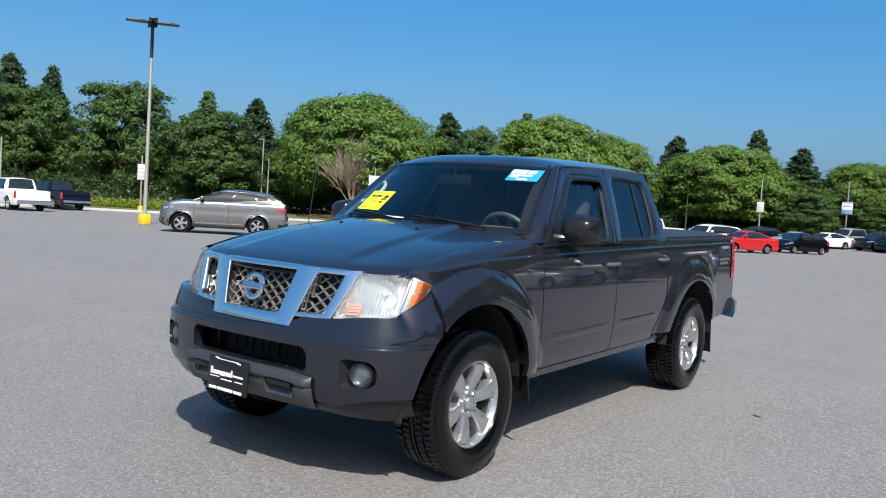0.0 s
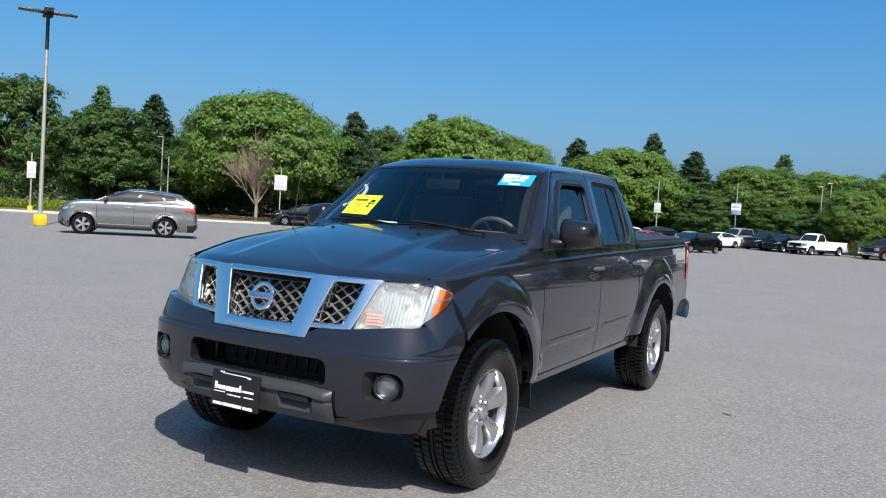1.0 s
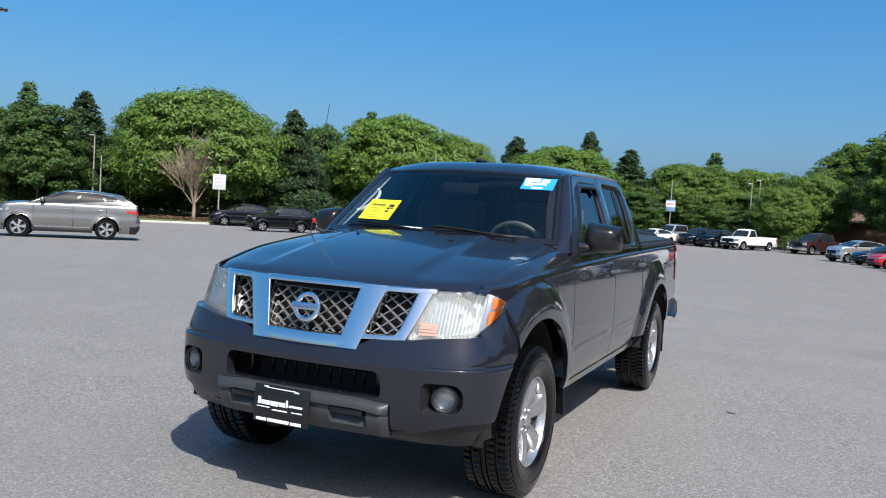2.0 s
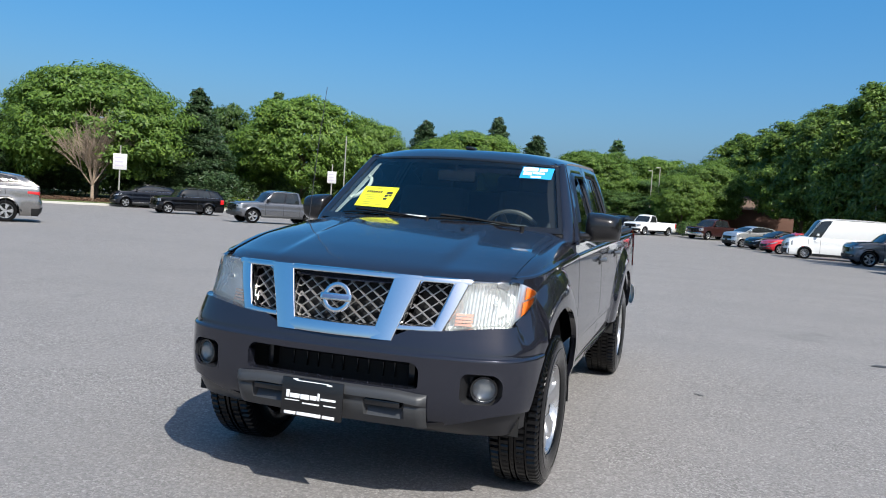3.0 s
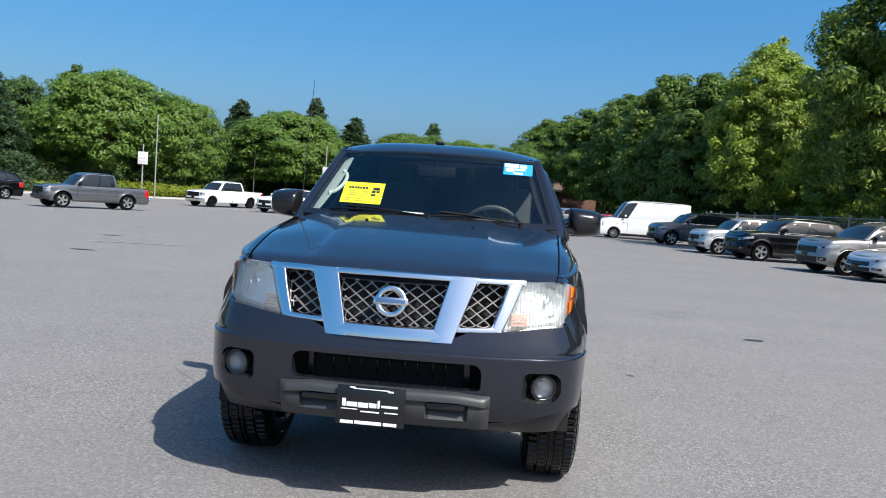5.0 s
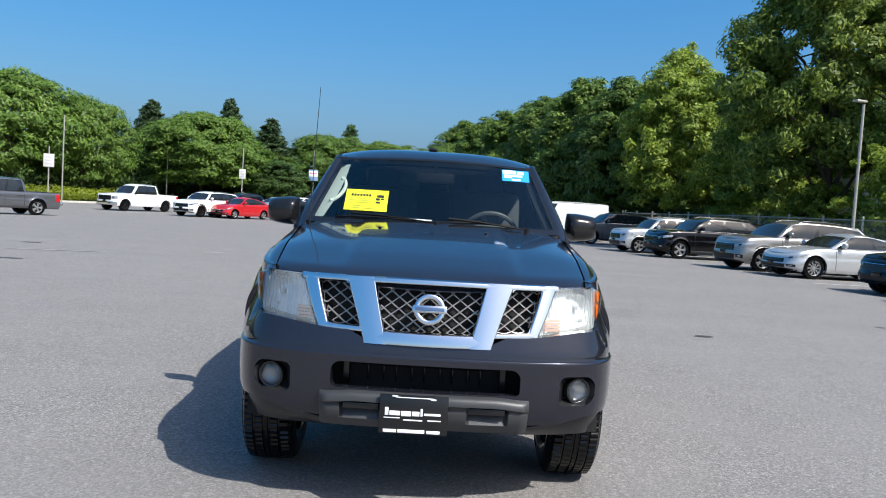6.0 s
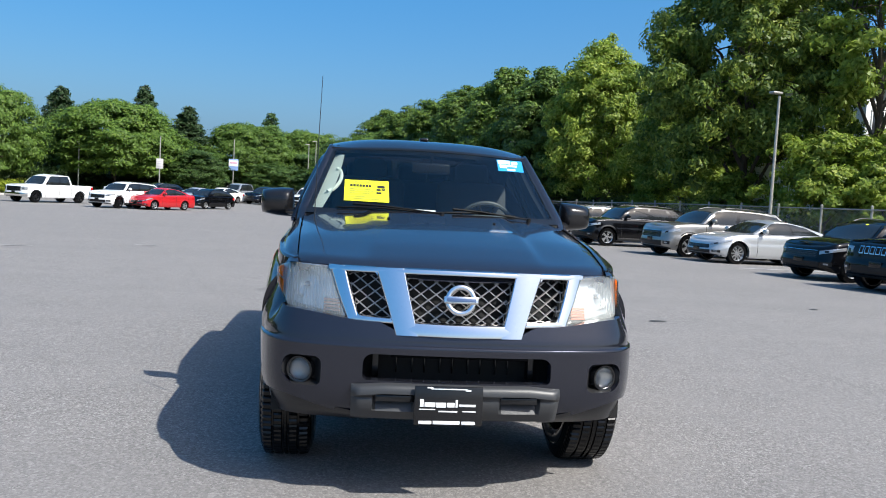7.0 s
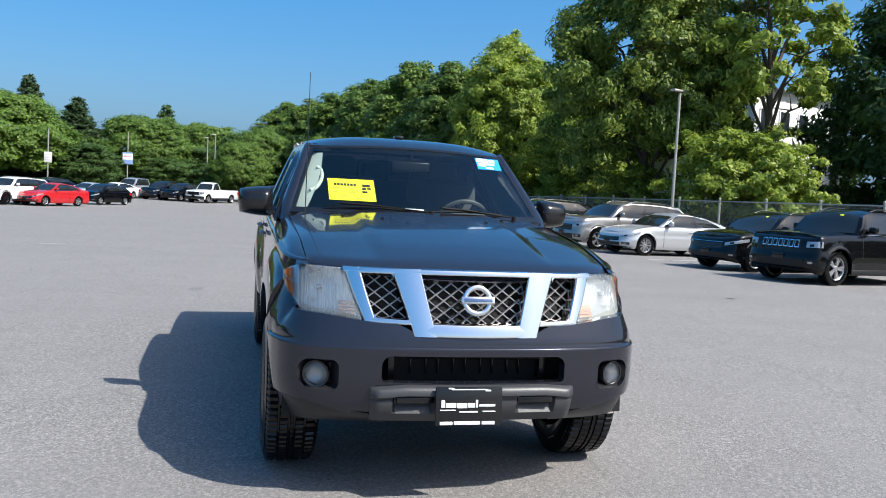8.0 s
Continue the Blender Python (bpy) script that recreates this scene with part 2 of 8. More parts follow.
M_RUBBER = simple("dressed_tyre_rubber", (0.0025, 0.0025, 0.0028), 0.17, 0, 0.25, 70, 0.03, 0, 0.32)
M_GLASS = glass("windscreen_glass", (0.74, 0.82, 0.80), 0.0, 1.52)
M_SIDE = glass("side_window_glass", (0.58, 0.63, 0.62), 0.0, 1.55)
M_TINT = glass("privacy_glass", (0.05, 0.055, 0.06), 0.0, 1.5)


def hazy_lens():
    """Clear plastic, slightly clouded by age."""
    k = Nodes("clear_lens")
    k.t.nodes.remove(k.b)
    tr = k.n("BsdfTransparent", Color=(0.93, 0.95, 0.95, 1))
    df = k.n("BsdfDiffuse", Color=(0.72, 0.74, 0.72, 1))
    gl = k.n("BsdfGlossy", Roughness=0.03, Color=(1, 1, 1, 1))
    fr = k.n("Fresnel", IOR=1.5)
    haze, m = k.n("MixShader"), k.n("MixShader")
    f = k.ramp(k.noise(9.0, 4), [(0.3, 0.11), (0.7, 0.22)])
    for a, b in ((f, haze.inputs[0]), (tr.outputs[0], haze.inputs[1]), (df.outputs[0], haze.inputs[2]), (fr.outputs[0], m.inputs[0]), (haze.outputs[0], m.inputs[1]), (gl.outputs[0], m.inputs[2]), (m.outputs[0], k.out.inputs[0])):
        k.t.links.new(a, b)
    return k.m


def fluted():
    """Lamp reflector with fine pressed flutes."""
    k = Nodes("fluted_reflector")
    w = k.n("TexWave", Scale=26.0, Distortion=0.6)
    k.t.links.new(k.coord(), w.inputs["Vector"])
    k.set(Base_Color=(0.86, 0.87, 0.86), Metallic=0.85, Roughness=0.36)
    k.bump(w.outputs["Fac"], 0.9, 0.006)
    return k.m


M_LENS = hazy_lens()
M_FLUTED = fluted()
M_FOGBOWL = simple("satin_fog_bowl", (0.38, 0.38, 0.39), 0.32, 0.75, 0.06, 40)
M_CLEAR = glass("clear_lens_cover", (0.92, 0.94, 0.94), 0.0, 1.5)
M_WIPER = simple("wiper_rubber", (0.006, 0.006, 0.006), 0.7, 0, 0.2, 60, 0, 0, 0.2)
M_REFLECT = simple("lamp_reflector", (0.78, 0.79, 0.78), 0.30, 0.9, 0.06, 40)
M_AMBER = simple("amber_lens", (0.85, 0.20, 0.02), 0.12, 0, 0.1, 80, 0.3, 1.0)
M_PALEAMBER = simple("pale_amber_reflector", (0.78, 0.36, 0.22), 0.2, 0.1, 0.1, 80, 0.3, 1.0)
M_RED = simple("red_lens", (0.45, 0.012, 0.015), 0.12, 0, 0.1, 60, 0.2, 1.0)
M_CLOTH = simple("grey_cloth_seat", (0.055, 0.058, 0.060), 0.9, 0, 0.25, 120, 0.3)
M_DASH = simple("charcoal_dashboard", (0.085, 0.095, 0.092), 0.6, 0, 0.2, 120, 0.25)
M_PALETRIM = simple("pale_grey_trim", (0.55, 0.60, 0.55), 0.6, 0, 0.08, 80, 0.1)
M_YELLOW = simple("yellow_paper", (0.80, 0.80, 0.02), 0.6, 0, 0.05, 20)
M_INK = simple("black_print", (0.02, 0.02, 0.02), 0.5, 0, 0.1, 40)
M_BLUE = simple("blue_sticker", (0.02, 0.27, 0.60), 0.4, 0, 0.05, 20)
M_WHITE = simple("white_print", (0.80, 0.80, 0.80), 0.45, 0, 0.05, 20)
M_TONNEAU = simple("black_vinyl_cover", (0.022, 0.022, 0.023), 0.5, 0, 0.25, 90, 0.3)
M_BARK = simple("grey_brown_bark", (0.11, 0.085, 0.065), 0.9, 0, 0.4, 18, 0.8)
M_POST = simple("weathered_galvanised_steel", (0.42, 0.40, 0.35), 0.5, 0.5, 0.15, 14)
M_CONCRETE = simple("pale_concrete", (0.46, 0.44, 0.40), 0.85, 0, 0.15, 20, 0.3)
M_YPAINT = simple("yellow_bollard_paint", (0.78, 0.52, 0.02), 0.55, 0, 0.12, 10, 0.15)
M_WPAINT = simple("white_line_paint", (0.55, 0.55, 0.53), 0.8, 0, 0.3, 9, 0.2)
M_BLACKPAINT = simple("black_painted_steel", (0.02, 0.02, 0.022), 0.4, 0.2, 0.2, 20)
L_LOCUST = leaf_mat("locust_leaves", (0.056, 0.112, 0.020), (0.138, 0.232, 0.035), (0.23, 0.33, 0.053), 0.42)
# locust green darkened to paint in the shade of the east row
L_ROW = leaf_mat("locust_leaves_painted_shade", (0.042, 0.082, 0.014), (0.115, 0.190, 0.028), (0.22, 0.31, 0.05), 0.28)
# wide tone spread paints sunlit spots and dark voids into the crown
L_TALL = leaf_mat("broad_leaves_sun_spots", (0.046, 0.086, 0.015), (0.185, 0.265, 0.037), (0.52, 0.57, 0.10), 0.45)
L_MAPLE = leaf_mat("maple_leaves", (0.030, 0.066, 0.018), (0.082, 0.148, 0.032), (0.16, 0.24, 0.052), 0.40)
L_SYCAMORE = leaf_mat("sycamore_leaves", (0.080, 0.135, 0.020), (0.29, 0.39, 0.050), (0.58, 0.62, 0.13), 0.50)
L_SPRUCE = leaf_mat("spruce_needles", (0.018, 0.045, 0.018), (0.048, 0.090, 0.030), (0.08, 0.12, 0.045), 0.2)
# shade under the trees put into the leaf colour: a darker maple green
L_UNDER = leaf_mat("undergrowth_painted_shade", (0.020, 0.044, 0.012), (0.050, 0.092, 0.021), (0.10, 0.16, 0.035), 0.25)
L_PINE = leaf_mat("pine_needles", (0.055, 0.115, 0.040), (0.125, 0.215, 0.070), (0.20, 0.30, 0.10), 0.35)
L_HEDGE = leaf_mat("golden_hedge_leaves", (0.10, 0.15, 0.012), (0.24, 0.30, 0.02), (0.40, 0.42, 0.04))

# ---------- ground ----------
def build_ground():
    bm = bmesh.new()
    radii = [0.0] + [1.5 * 1.08 ** i for i in range(97)]
    seg = 72
    prev = None
    for r in radii:
        if r == 0:
            c = bm.verts.new((0, 0, 0))
            continue
        row = []
        for k in range(seg):
            a = k * math.tau / seg
            x, y = r * math.sin(a), r * math.cos(a)
            row.append(bm.verts.new((x, y, ground_z(x, y))))
        for k in range(seg):
            if prev:
                bm.faces.new((prev[k], row[k], row[(k + 1) % seg], prev[(k + 1) % seg]))
            else:
                bm.faces.new((c, row[k], row[(k + 1) % seg]))
        prev = row
    return tagged(part("ground", bm, M_ASPHALT), "sun-bleached grey asphalt of a large car park", "ground", kind="structure")


build_ground()


def grass_mat():
    k = Nodes("dry_lawn")
    f, g = k.noise(9.0, 6, 0.7), k.noise(0.5, 4)
    c = k.mix(f, (0.035, 0.06, 0.015), (0.13, 0.15, 0.05))
    c = k.mix(k.ramp(g, [(0.45, 0.0), (0.7, 0.8)]), c, (0.16, 0.10, 0.06))
    k.set(Base_Color=c, Roughness=0.95)
    k.bump(f, 0.8, 0.05)
    return k.m


M_GRASS = grass_mat()


def verge(name, line, width, label):
    """A raised planted strip behind a concrete kerb that follows line, on its left side."""
    P = [Vector((x, y)) for x, y in line]
    dens = []
    for a, b in zip(P, P[1:]):
        n = max(2, int((b - a).length / 3))
        dens += [a.lerp(b, i / n) for i in range(n)]
    dens.append(P[-1])
    nrm = []
    for i, p in enumerate(dens):
        d = (dens[min(i + 1, len(dens) - 1)] - dens[max(i - 1, 0)]).normalized()
        nrm.append(Vector((-d.y, d.x)))
    empty = thing(name, Matrix.Identity(4), label, "verge", kind="structure")
    for nm, offs, mat in (("kerb", [(0, -0.1), (0.0, 0.13), (0.02, 0.15), (0.16, 0.15), (0.16, 0.0)], M_CONCRETE),
                          ("planting_bed", [(0.16, 0.12), (1.5, 0.22), (width * 0.5, 0.35), (width, 0.3)], M_GRASS)):
        bm = bmesh.new()
        rows = []
        for p, n in zip(dens, nrm):
            row = []
            for o, h in offs:
                q = p + n * o
                hh = h + (noise.noise((q.x * 0.3, q.y * 0.3, 0)) * 0.06 if nm != "kerb" and o > 0.2 else 0)
                row.append(bm.verts.new((q.x, q.y, ground_z(p.x, p.y) + hh)))
            rows.append(row)
        for A, B in zip(rows, rows[1:]):
            for j in range(len(offs) - 1):
                bm.faces.new((A[j], B[j], B[j + 1], A[j + 1]))
        part(nm, bm, mat, empty)
    return empty


verge("verge_west", [(-60, -5), (-57, 12), (-52, 24.5), (-46, 33), (-41, 40.5), (-37.5, 47), (-34, 58), (-28, 66), (-20, 72)], 45, "raised lawn and mulch strip behind a concrete kerb")
verge("verge_north", [(-20, 72), (-15, 80), (-6, 84.5), (3, 81), (7.5, 76)], 60, "raised lawn strip with shrubs behind a concrete kerb")
verge("verge_east", [(8.0, 75), (12.8, 55), (15.8, 36), (18.2, 16), (20.5, -5)], 50, "shaded bare earth under the trees behind the fence")

# ---------- trees ----------
rng = np.random.default_rng(7)


def leaves_mesh(name, centres, normals, sizes, mat, aspect=1.6):
    """One mesh of many small pointed leaves."""
    n = len(centres)
    d = rng.normal(size=(n, 3))
    d -= normals * np.sum(d * normals, 1, keepdims=True)
    d /= np.linalg.norm(d, axis=1, keepdims=True) + 1e-9
    e = np.cross(normals, d)
    s = sizes[:, None]
    v = np.empty((n, 3, 3))
    v[:, 0] = centres - d * s * aspect * 0.45 + e * s * 0.30
    v[:, 1] = centres + d * s * aspect * 0.55
    v[:, 2] = centres - d * s * aspect * 0.40 - e * s * 0.38
    me = bpy.data.meshes.new(name)
    me.vertices.add(n * 3)
    me.vertices.foreach_set("co", v.reshape(-1).astype(np.float32))
    me.loops.add(n * 3)
    me.loops.foreach_set("vertex_index", np.arange(n * 3, dtype=np.int32))
    me.polygons.add(n)
    me.polygons.foreach_set("loop_start", np.arange(0, n * 3, 3, dtype=np.int32))
    me.update()
    me.validate()
    me.materials.append(mat)
    return me


def unit(n):
    d = rng.normal(size=(n, 3))
    return d / np.linalg.norm(d, axis=1, keepdims=True)


def broadleaf(name, h, r, base, leaf, mat, n_leaf, clumps, flat, label, lobes=7, trunk=0.2, seed=0, rough=1.0, tight=1.0):
    """A broad crown: lobes of leafy sprays on limbs over a tapered trunk. flat: how flat the sprays lie; rough: how uneven the outline is; tight: the size of the clumps."""
    global rng
    rng = np.random.default_rng(seed + 11)
    t = thing(name, Matrix.Identity(4), label, "tree")
    bm = bmesh.new()
    hc = (h + base) / 2
    rz = (h - base) / 2
    top = Vector((rng.normal() * 0.2, rng.normal() * 0.2, base + rz * 1.2))
    mid = Vector((rng.normal() * 0.12, rng.normal() * 0.12, base * 0.8))
    tube(bm, [(0, 0, -0.3), (0, 0, 0.25), mid, mid.lerp(top, 0.5), top], [trunk * 1.7, trunk * 1.1, trunk * 0.85, trunk * 0.55, trunk * 0.15], 9)
    # lobes of the crown, and limbs that reach them
    L = []
    for i in range(lobes):
        a = i * 2.4 + rng.uniform(-0.4, 0.4)
        u = (i + 0.5) / lobes
        z = base + (h - base) * (0.22 + 0.62 * u)
        rr = r * 0.62 * math.sqrt(max(0.05, 1 - ((z - hc) / rz) ** 2))
        c = np.array([math.cos(a) * rr, math.sin(a) * rr, z])
        L.append((c, r * rng.uniform(0.42, 0.6)))
        s = mid.lerp(top, min(0.95, 0.1 + 0.7 * u))
        e = Vector(c)
        m2 = s.lerp(e, 0.5) + Vector((0, 0, 0.06 * h))
        tube(bm, [s, m2, e], [trunk * 0.42, trunk * 0.25, trunk * 0.06], 6)
        for q in range(3):
            b = m2.lerp(e, rng.uniform(0.1, 0.8))
            d = Vector(unit(1)[0]) * r * 0.42
            d.z = abs(d.z) * 0.7
            tube(bm, [b, b + d * 0.5 + Vector((0, 0, 0.1)), b + d], [trunk * 0.15, trunk * 0.09, trunk * 0.03], 5)
    part("trunk", bm, M_BARK, t)
    # clumps cover the uneven surface of the crown, thinner inside
    d = unit(clumps)
    d[:, 2] = np.where(d[:, 2] < -0.75, -d[:, 2], d[:, 2])
    lump = np.array([1 + rough * (0.30 * noise.noise(Vector(v) * 1.7 + Vector((seed, 0, 0))) + 0.20 * noise.noise(Vector(v) * 4.1)) for v in d])
    depth = 1 - 0.45 * rng.random(clumps) ** 2.2
    C = np.array([0, 0, hc]) + d * np.array([r, r, rz]) * (lump * depth * 0.93)[:, None]
    C[:, 2] = np.maximum(C[:, 2], base * 0.9 + rng.uniform(0, 0.3, clumps))
    per = n_leaf // clumps
    cs = rng.uniform(0.6, 1.3, clumps) * r * 0.135 * tight
    k = np.repeat(np.arange(clumps), per)
    off = unit(len(k)) * (rng.random(len(k)) ** 0.5)[:, None]
    off *= cs[k][:, None] * np.array([1.25, 1.25, 1.0 - 0.55 * flat])
    P = C[k] + off
    P[:, 2] -= (off[:, 0] ** 2 + off[:, 1] ** 2) * 0.12 / (r * 0.2)
    N = unit(len(k)) * (0.75 - 0.2 * flat) + np.array([0, 0, 0.30 + 0.35 * flat])
    N += 0.75 * off / (cs[k][:, None] + 1e-6)
    out = P - np.array([0, 0, hc])
    N += 0.5 * out / (np.linalg.norm(out, axis=1, keepdims=True) + 1e-6)
    N /= np.linalg.norm(N, axis=1, keepdims=True)
    me = leaves_mesh("crown", P, N, rng.uniform(0.7, 1.35, len(k)) * leaf, mat)
    link_mesh("crown", me, None, t)
    return t


def conifer(name, h, r, n_leaf, mat, label, seed=0, droop=0.35, base=0.6, airy=0.0):
    """A spruce or pine: whorls of drooping boughs that shorten to the tip."""
    global rng
    rng = np.random.default_rng(seed + 101)
    t = thing(name, Matrix.Identity(4), label, "tree")
    bm = bmesh.new()
    tube(bm, [(0, 0, -0.3), (0, 0, h * 0.5), (0, 0, h * 0.985)], [0.02 * h + 0.06, 0.012 * h + 0.03, 0.015], 8)
    boughs = []
    z = base
    while z < h * 0.97:
        u = (z - base) / (h - base)
        n = 10 if u < 0.7 else 7
        for i in range(n):
            a = rng.uniform(0, math.tau)
            ln = r * (1 - u) ** 0.85 * rng.uniform(0.65, 1.12) + 0.12
            boughs.append((z + rng.uniform(-0.15, 0.15), a, ln))
        z += max(0.18, (0.030 + 0.03 * airy) * h * (1 - 0.5 * u))
    for z, a, ln in boughs:
        e = Vector((math.cos(a) * ln, math.sin(a) * ln, z - droop * ln * 0.6))
        tube(bm, [(0, 0, z), Vector((0, 0, z)).lerp(e, 0.5) + Vector((0, 0, 0.05)), e], [0.035, 0.022, 0.008], 4)
    part("trunk", bm, M_BARK, t)
    B = np.array(boughs)
    wts = B[:, 2] ** 1.4
    k = rng.choice(len(B), n_leaf, p=wts / wts.sum())
    s = rng.random(n_leaf) ** 0.7
    ln, a = B[k, 2], B[k, 1] + rng.normal(0, 0.16, n_leaf)
    P = np.stack([np.cos(a) * ln * s, np.sin(a) * ln * s, B[k, 0] - droop * ln * 0.6 * s ** 1.5], 1)
    P += rng.normal(0, 1, (n_leaf, 3)) * np.array([0.10, 0.10, 0.08]) * (0.5 + ln[:, None] * 0.35)
    P[:, 2] -= np.abs(rng.normal(0, 0.14, n_leaf)) * (0.4 + 0.3 * ln)
    N = unit(n_leaf) * 0.8 + np.stack([np.cos(a) * 0.5, np.sin(a) * 0.5, np.full(n_leaf, 0.6)], 1)
    N /= np.linalg.norm(N, axis=1, keepdims=True)
    me = leaves_mesh("crown", P, N, rng.uniform(0.7, 1.3, n_leaf) * 0.15 * (h / 11) ** 0.5, mat, 2.2)
    link_mesh("crown", me, None, t)
    return t


def plant(proto, x, y, h, r, turn=0.0, label=""):
    """A further tree of a kind, with its own height, spread and turn."""
    h0, r0 = proto["h"], proto["r"]
    m = pose(x, y, ground_z(x, y) + 0.15, 0, 0, turn)
    ob = copy_thing(proto, m)
    ob.scale = (r / r0, r / r0, h / h0)
    if label:
        ob["label"] = label
    return ob


def first(ob, h, r, x, y, turn=0.0):
    """Remember a kind's own size, and stand the first one in its place."""
    ob["h"], ob["r"] = h, r
    ob.matrix_world = pose(x, y, ground_z(x, y) + 0.15, 0, 0, turn)
    return ob


locust_a = first(broadleaf("locust_tree", 10.6, 7.3, 0.6, 0.225, L_LOCUST, 60000, 760, 0.92, "wide honey locust with layered bright green foliage", 11, 0.2, 1, 0.6), 10.6, 7.3, -45.5, 49.5)
locust_b = first(broadleaf("locust_tree", 11.2, 6.7, 0.6, 0.225, L_LOCUST, 58000, 740, 0.9, "rounded honey locust with fine yellow-green foliage", 10, 0.2, 2, 0.6), 11.2, 6.7, -37.1, 68.2)
maple_a = first(broadleaf("maple_tree", 10.4, 4.4, 0.6, 0.21, L_MAPLE, 28000, 420, 0.45, "dense dark green maple beside the car park", 9, 0.17, 3), 10.4, 4.4, -60.3, 36.4)
syc_a = first(broadleaf("sycamore_tree", 13.3, 4.6, 0.6, 0.185, L_SYCAMORE, 66000, 620, 0.35, "tall sycamore with large sunlit yellow-green leaves", 12, 0.2, 4), 13.3, 4.6, 17.4, 52.9)
syc_a.scale = (0.89, 0.89, 0.98)
big_a = first(broadleaf("oak_tree", 15.5, 5.6, 0.7, 0.165, L_TALL, 115000, 620, 0.3, "very tall leafy tree rising behind the chain-link fence", 14, 0.3, 5, 1.3, 0.8), 15.5, 5.6, 19.0, 34.6)
big_a.scale = (0.9, 0.9, 1.06)
wall_a = first(broadleaf("locust_tree", 13.3, 5.2, 0.4, 0.21, L_ROW, 72000, 700, 0.65, "tall locust in a closed row, shade painted into its leaves", 12, 0.2, 6, 0.7), 13.3, 5.2, 13.9, 67.7)
spruce_a = first(conifer("spruce_tree", 12.5, 3.9, 66000, L_SPRUCE, "dark green spruce with drooping boughs", 1), 12.5, 2.6, -71.9, 36.2)
pine_a = first(conifer("pine_tree", 11.2, 3.8, 40000, L_PINE, "airy grey-green white pine", 2, 0.05, 1.5, 1.0), 11.2, 2.9, -60.4, 44.9)

# west edge of the lot
plant(spruce_a, -73.3, 33.0, 13.2, 3.1, 70)
plant(spruce_a, -76.5, 29.0, 12.0, 2.8, 160)
plant(spruce_a, -79.0, 24.0, 13.0, 2.8, 200)
plant(maple_a, -66.0, 31.0, 9.4, 4.2, 40)
plant(maple_a, -54.5, 41.0, 8.6, 4.0, 130)
plant(spruce_a, -56.1, 47.1, 10.6, 3.2, 15)
plant(pine_a, -52.5, 50.0, 9.0, 3.2, 80)
plant(maple_a, -57.5, 56.0, 9.5, 4.4, 200)
plant(spruce_a, -40.4, 55.6, 10.2, 2.9, 45)
plant(maple_a, -45.4, 67.6, 9.9, 3.0, 290)
plant(maple_a, -48.0, 58.5, 7.0, 3.4, 20)
plant(pine_a, -45.9, 78.2, 13.0, 3.3, 10)
plant(locust_a, -32.4, 73.0, 9.3, 4.6, 100)
plant(maple_a, -33.7, 84.3, 5.8, 2.6, 100)
plant(spruce_a, -30.6, 85.4, 11.0, 3.4, 222)
# north edge
plant(locust_b, -24.6, 84.0, 9.7, 7.0, 140)
plant(spruce_a, -23.9, 92.6, 12.4, 3.2, 90)
plant(spruce_a, -19.2, 93.7, 10.4, 3.8, 300)
plant(locust_b, -12.5, 94.8, 8.9, 5.6, 30)
plant(pine_a, -10.9, 105.0, 11.3, 3.2, 200)
plant(maple_a, -6.0, 98.0, 5.6, 4.6, 10)
plant(maple_a, -26.0, 96.0, 7.0, 5.0, 60)
plant(locust_b, 1.0, 97.0, 8.2, 4.4, 250)
plant(maple_a, -16.5, 83.5, 5.0, 3.6, 50)
plant(maple_a, -8.5, 88.5, 4.1, 3.4, 150)
plant(maple_a, -4.0, 87.0, 3.8, 3.0, 250)
plant(locust_b, -1.5, 82.5, 6.2, 3.0, 10, "small rounded light green tree at the lot's far edge")
plant(locust_b, -6.5, 113.0, 9.6, 6.0, 70)
plant(maple_a, -1.0, 107.0, 8.0, 4.6, 120)
plant(locust_b, 2.5, 116.0, 10.0, 5.4, 200)
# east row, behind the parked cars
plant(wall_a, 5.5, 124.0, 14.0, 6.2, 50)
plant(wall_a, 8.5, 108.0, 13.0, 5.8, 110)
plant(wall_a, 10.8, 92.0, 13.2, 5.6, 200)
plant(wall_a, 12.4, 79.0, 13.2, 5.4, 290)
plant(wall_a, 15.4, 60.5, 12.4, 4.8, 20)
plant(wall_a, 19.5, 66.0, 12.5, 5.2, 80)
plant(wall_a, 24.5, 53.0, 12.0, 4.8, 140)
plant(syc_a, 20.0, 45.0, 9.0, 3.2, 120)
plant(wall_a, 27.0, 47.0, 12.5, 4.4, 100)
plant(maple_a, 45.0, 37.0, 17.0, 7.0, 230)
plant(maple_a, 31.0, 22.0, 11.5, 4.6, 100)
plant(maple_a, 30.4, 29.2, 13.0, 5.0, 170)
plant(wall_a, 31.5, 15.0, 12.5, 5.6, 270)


sapling_a = first(broadleaf("sapling", 5.0, 2.3, 0.3, 0.15, L_SYCAMORE, 15000, 150, 0.4, "low bright green sapling behind the fence", 7, 0.07, 14, 2.4, 1.15), 5.0, 2.3, 19.0, 27.4)
plant(sapling_a, 20.7, 26.0, 4.4, 2.0, 150)
plant(sapling_a, 22.6, 30.5, 5.6, 2.6, 250)
plant(sapling_a, 17.8, 33.5, 3.6, 1.6, 40)
first(broadleaf("thin_tree", 14.5, 3.4, 4.2, 0.2, L_SYCAMORE, 17000, 130, 0.3, "thinly leaved tall tree with dark bare limbs", 12, 0.26, 9), 14.5, 3.4, 22.6, 29.6)
hedge_rows = [(-66.0, 20.0, -60.0, 31.0), (-60.0, 31.0, -53.5, 45.5), (-53.5, 45.5, -47.0, 55.0), (-47.0, 55.0, -38.0, 66.0), (-38.0, 66.0, -29.0, 80.0)]


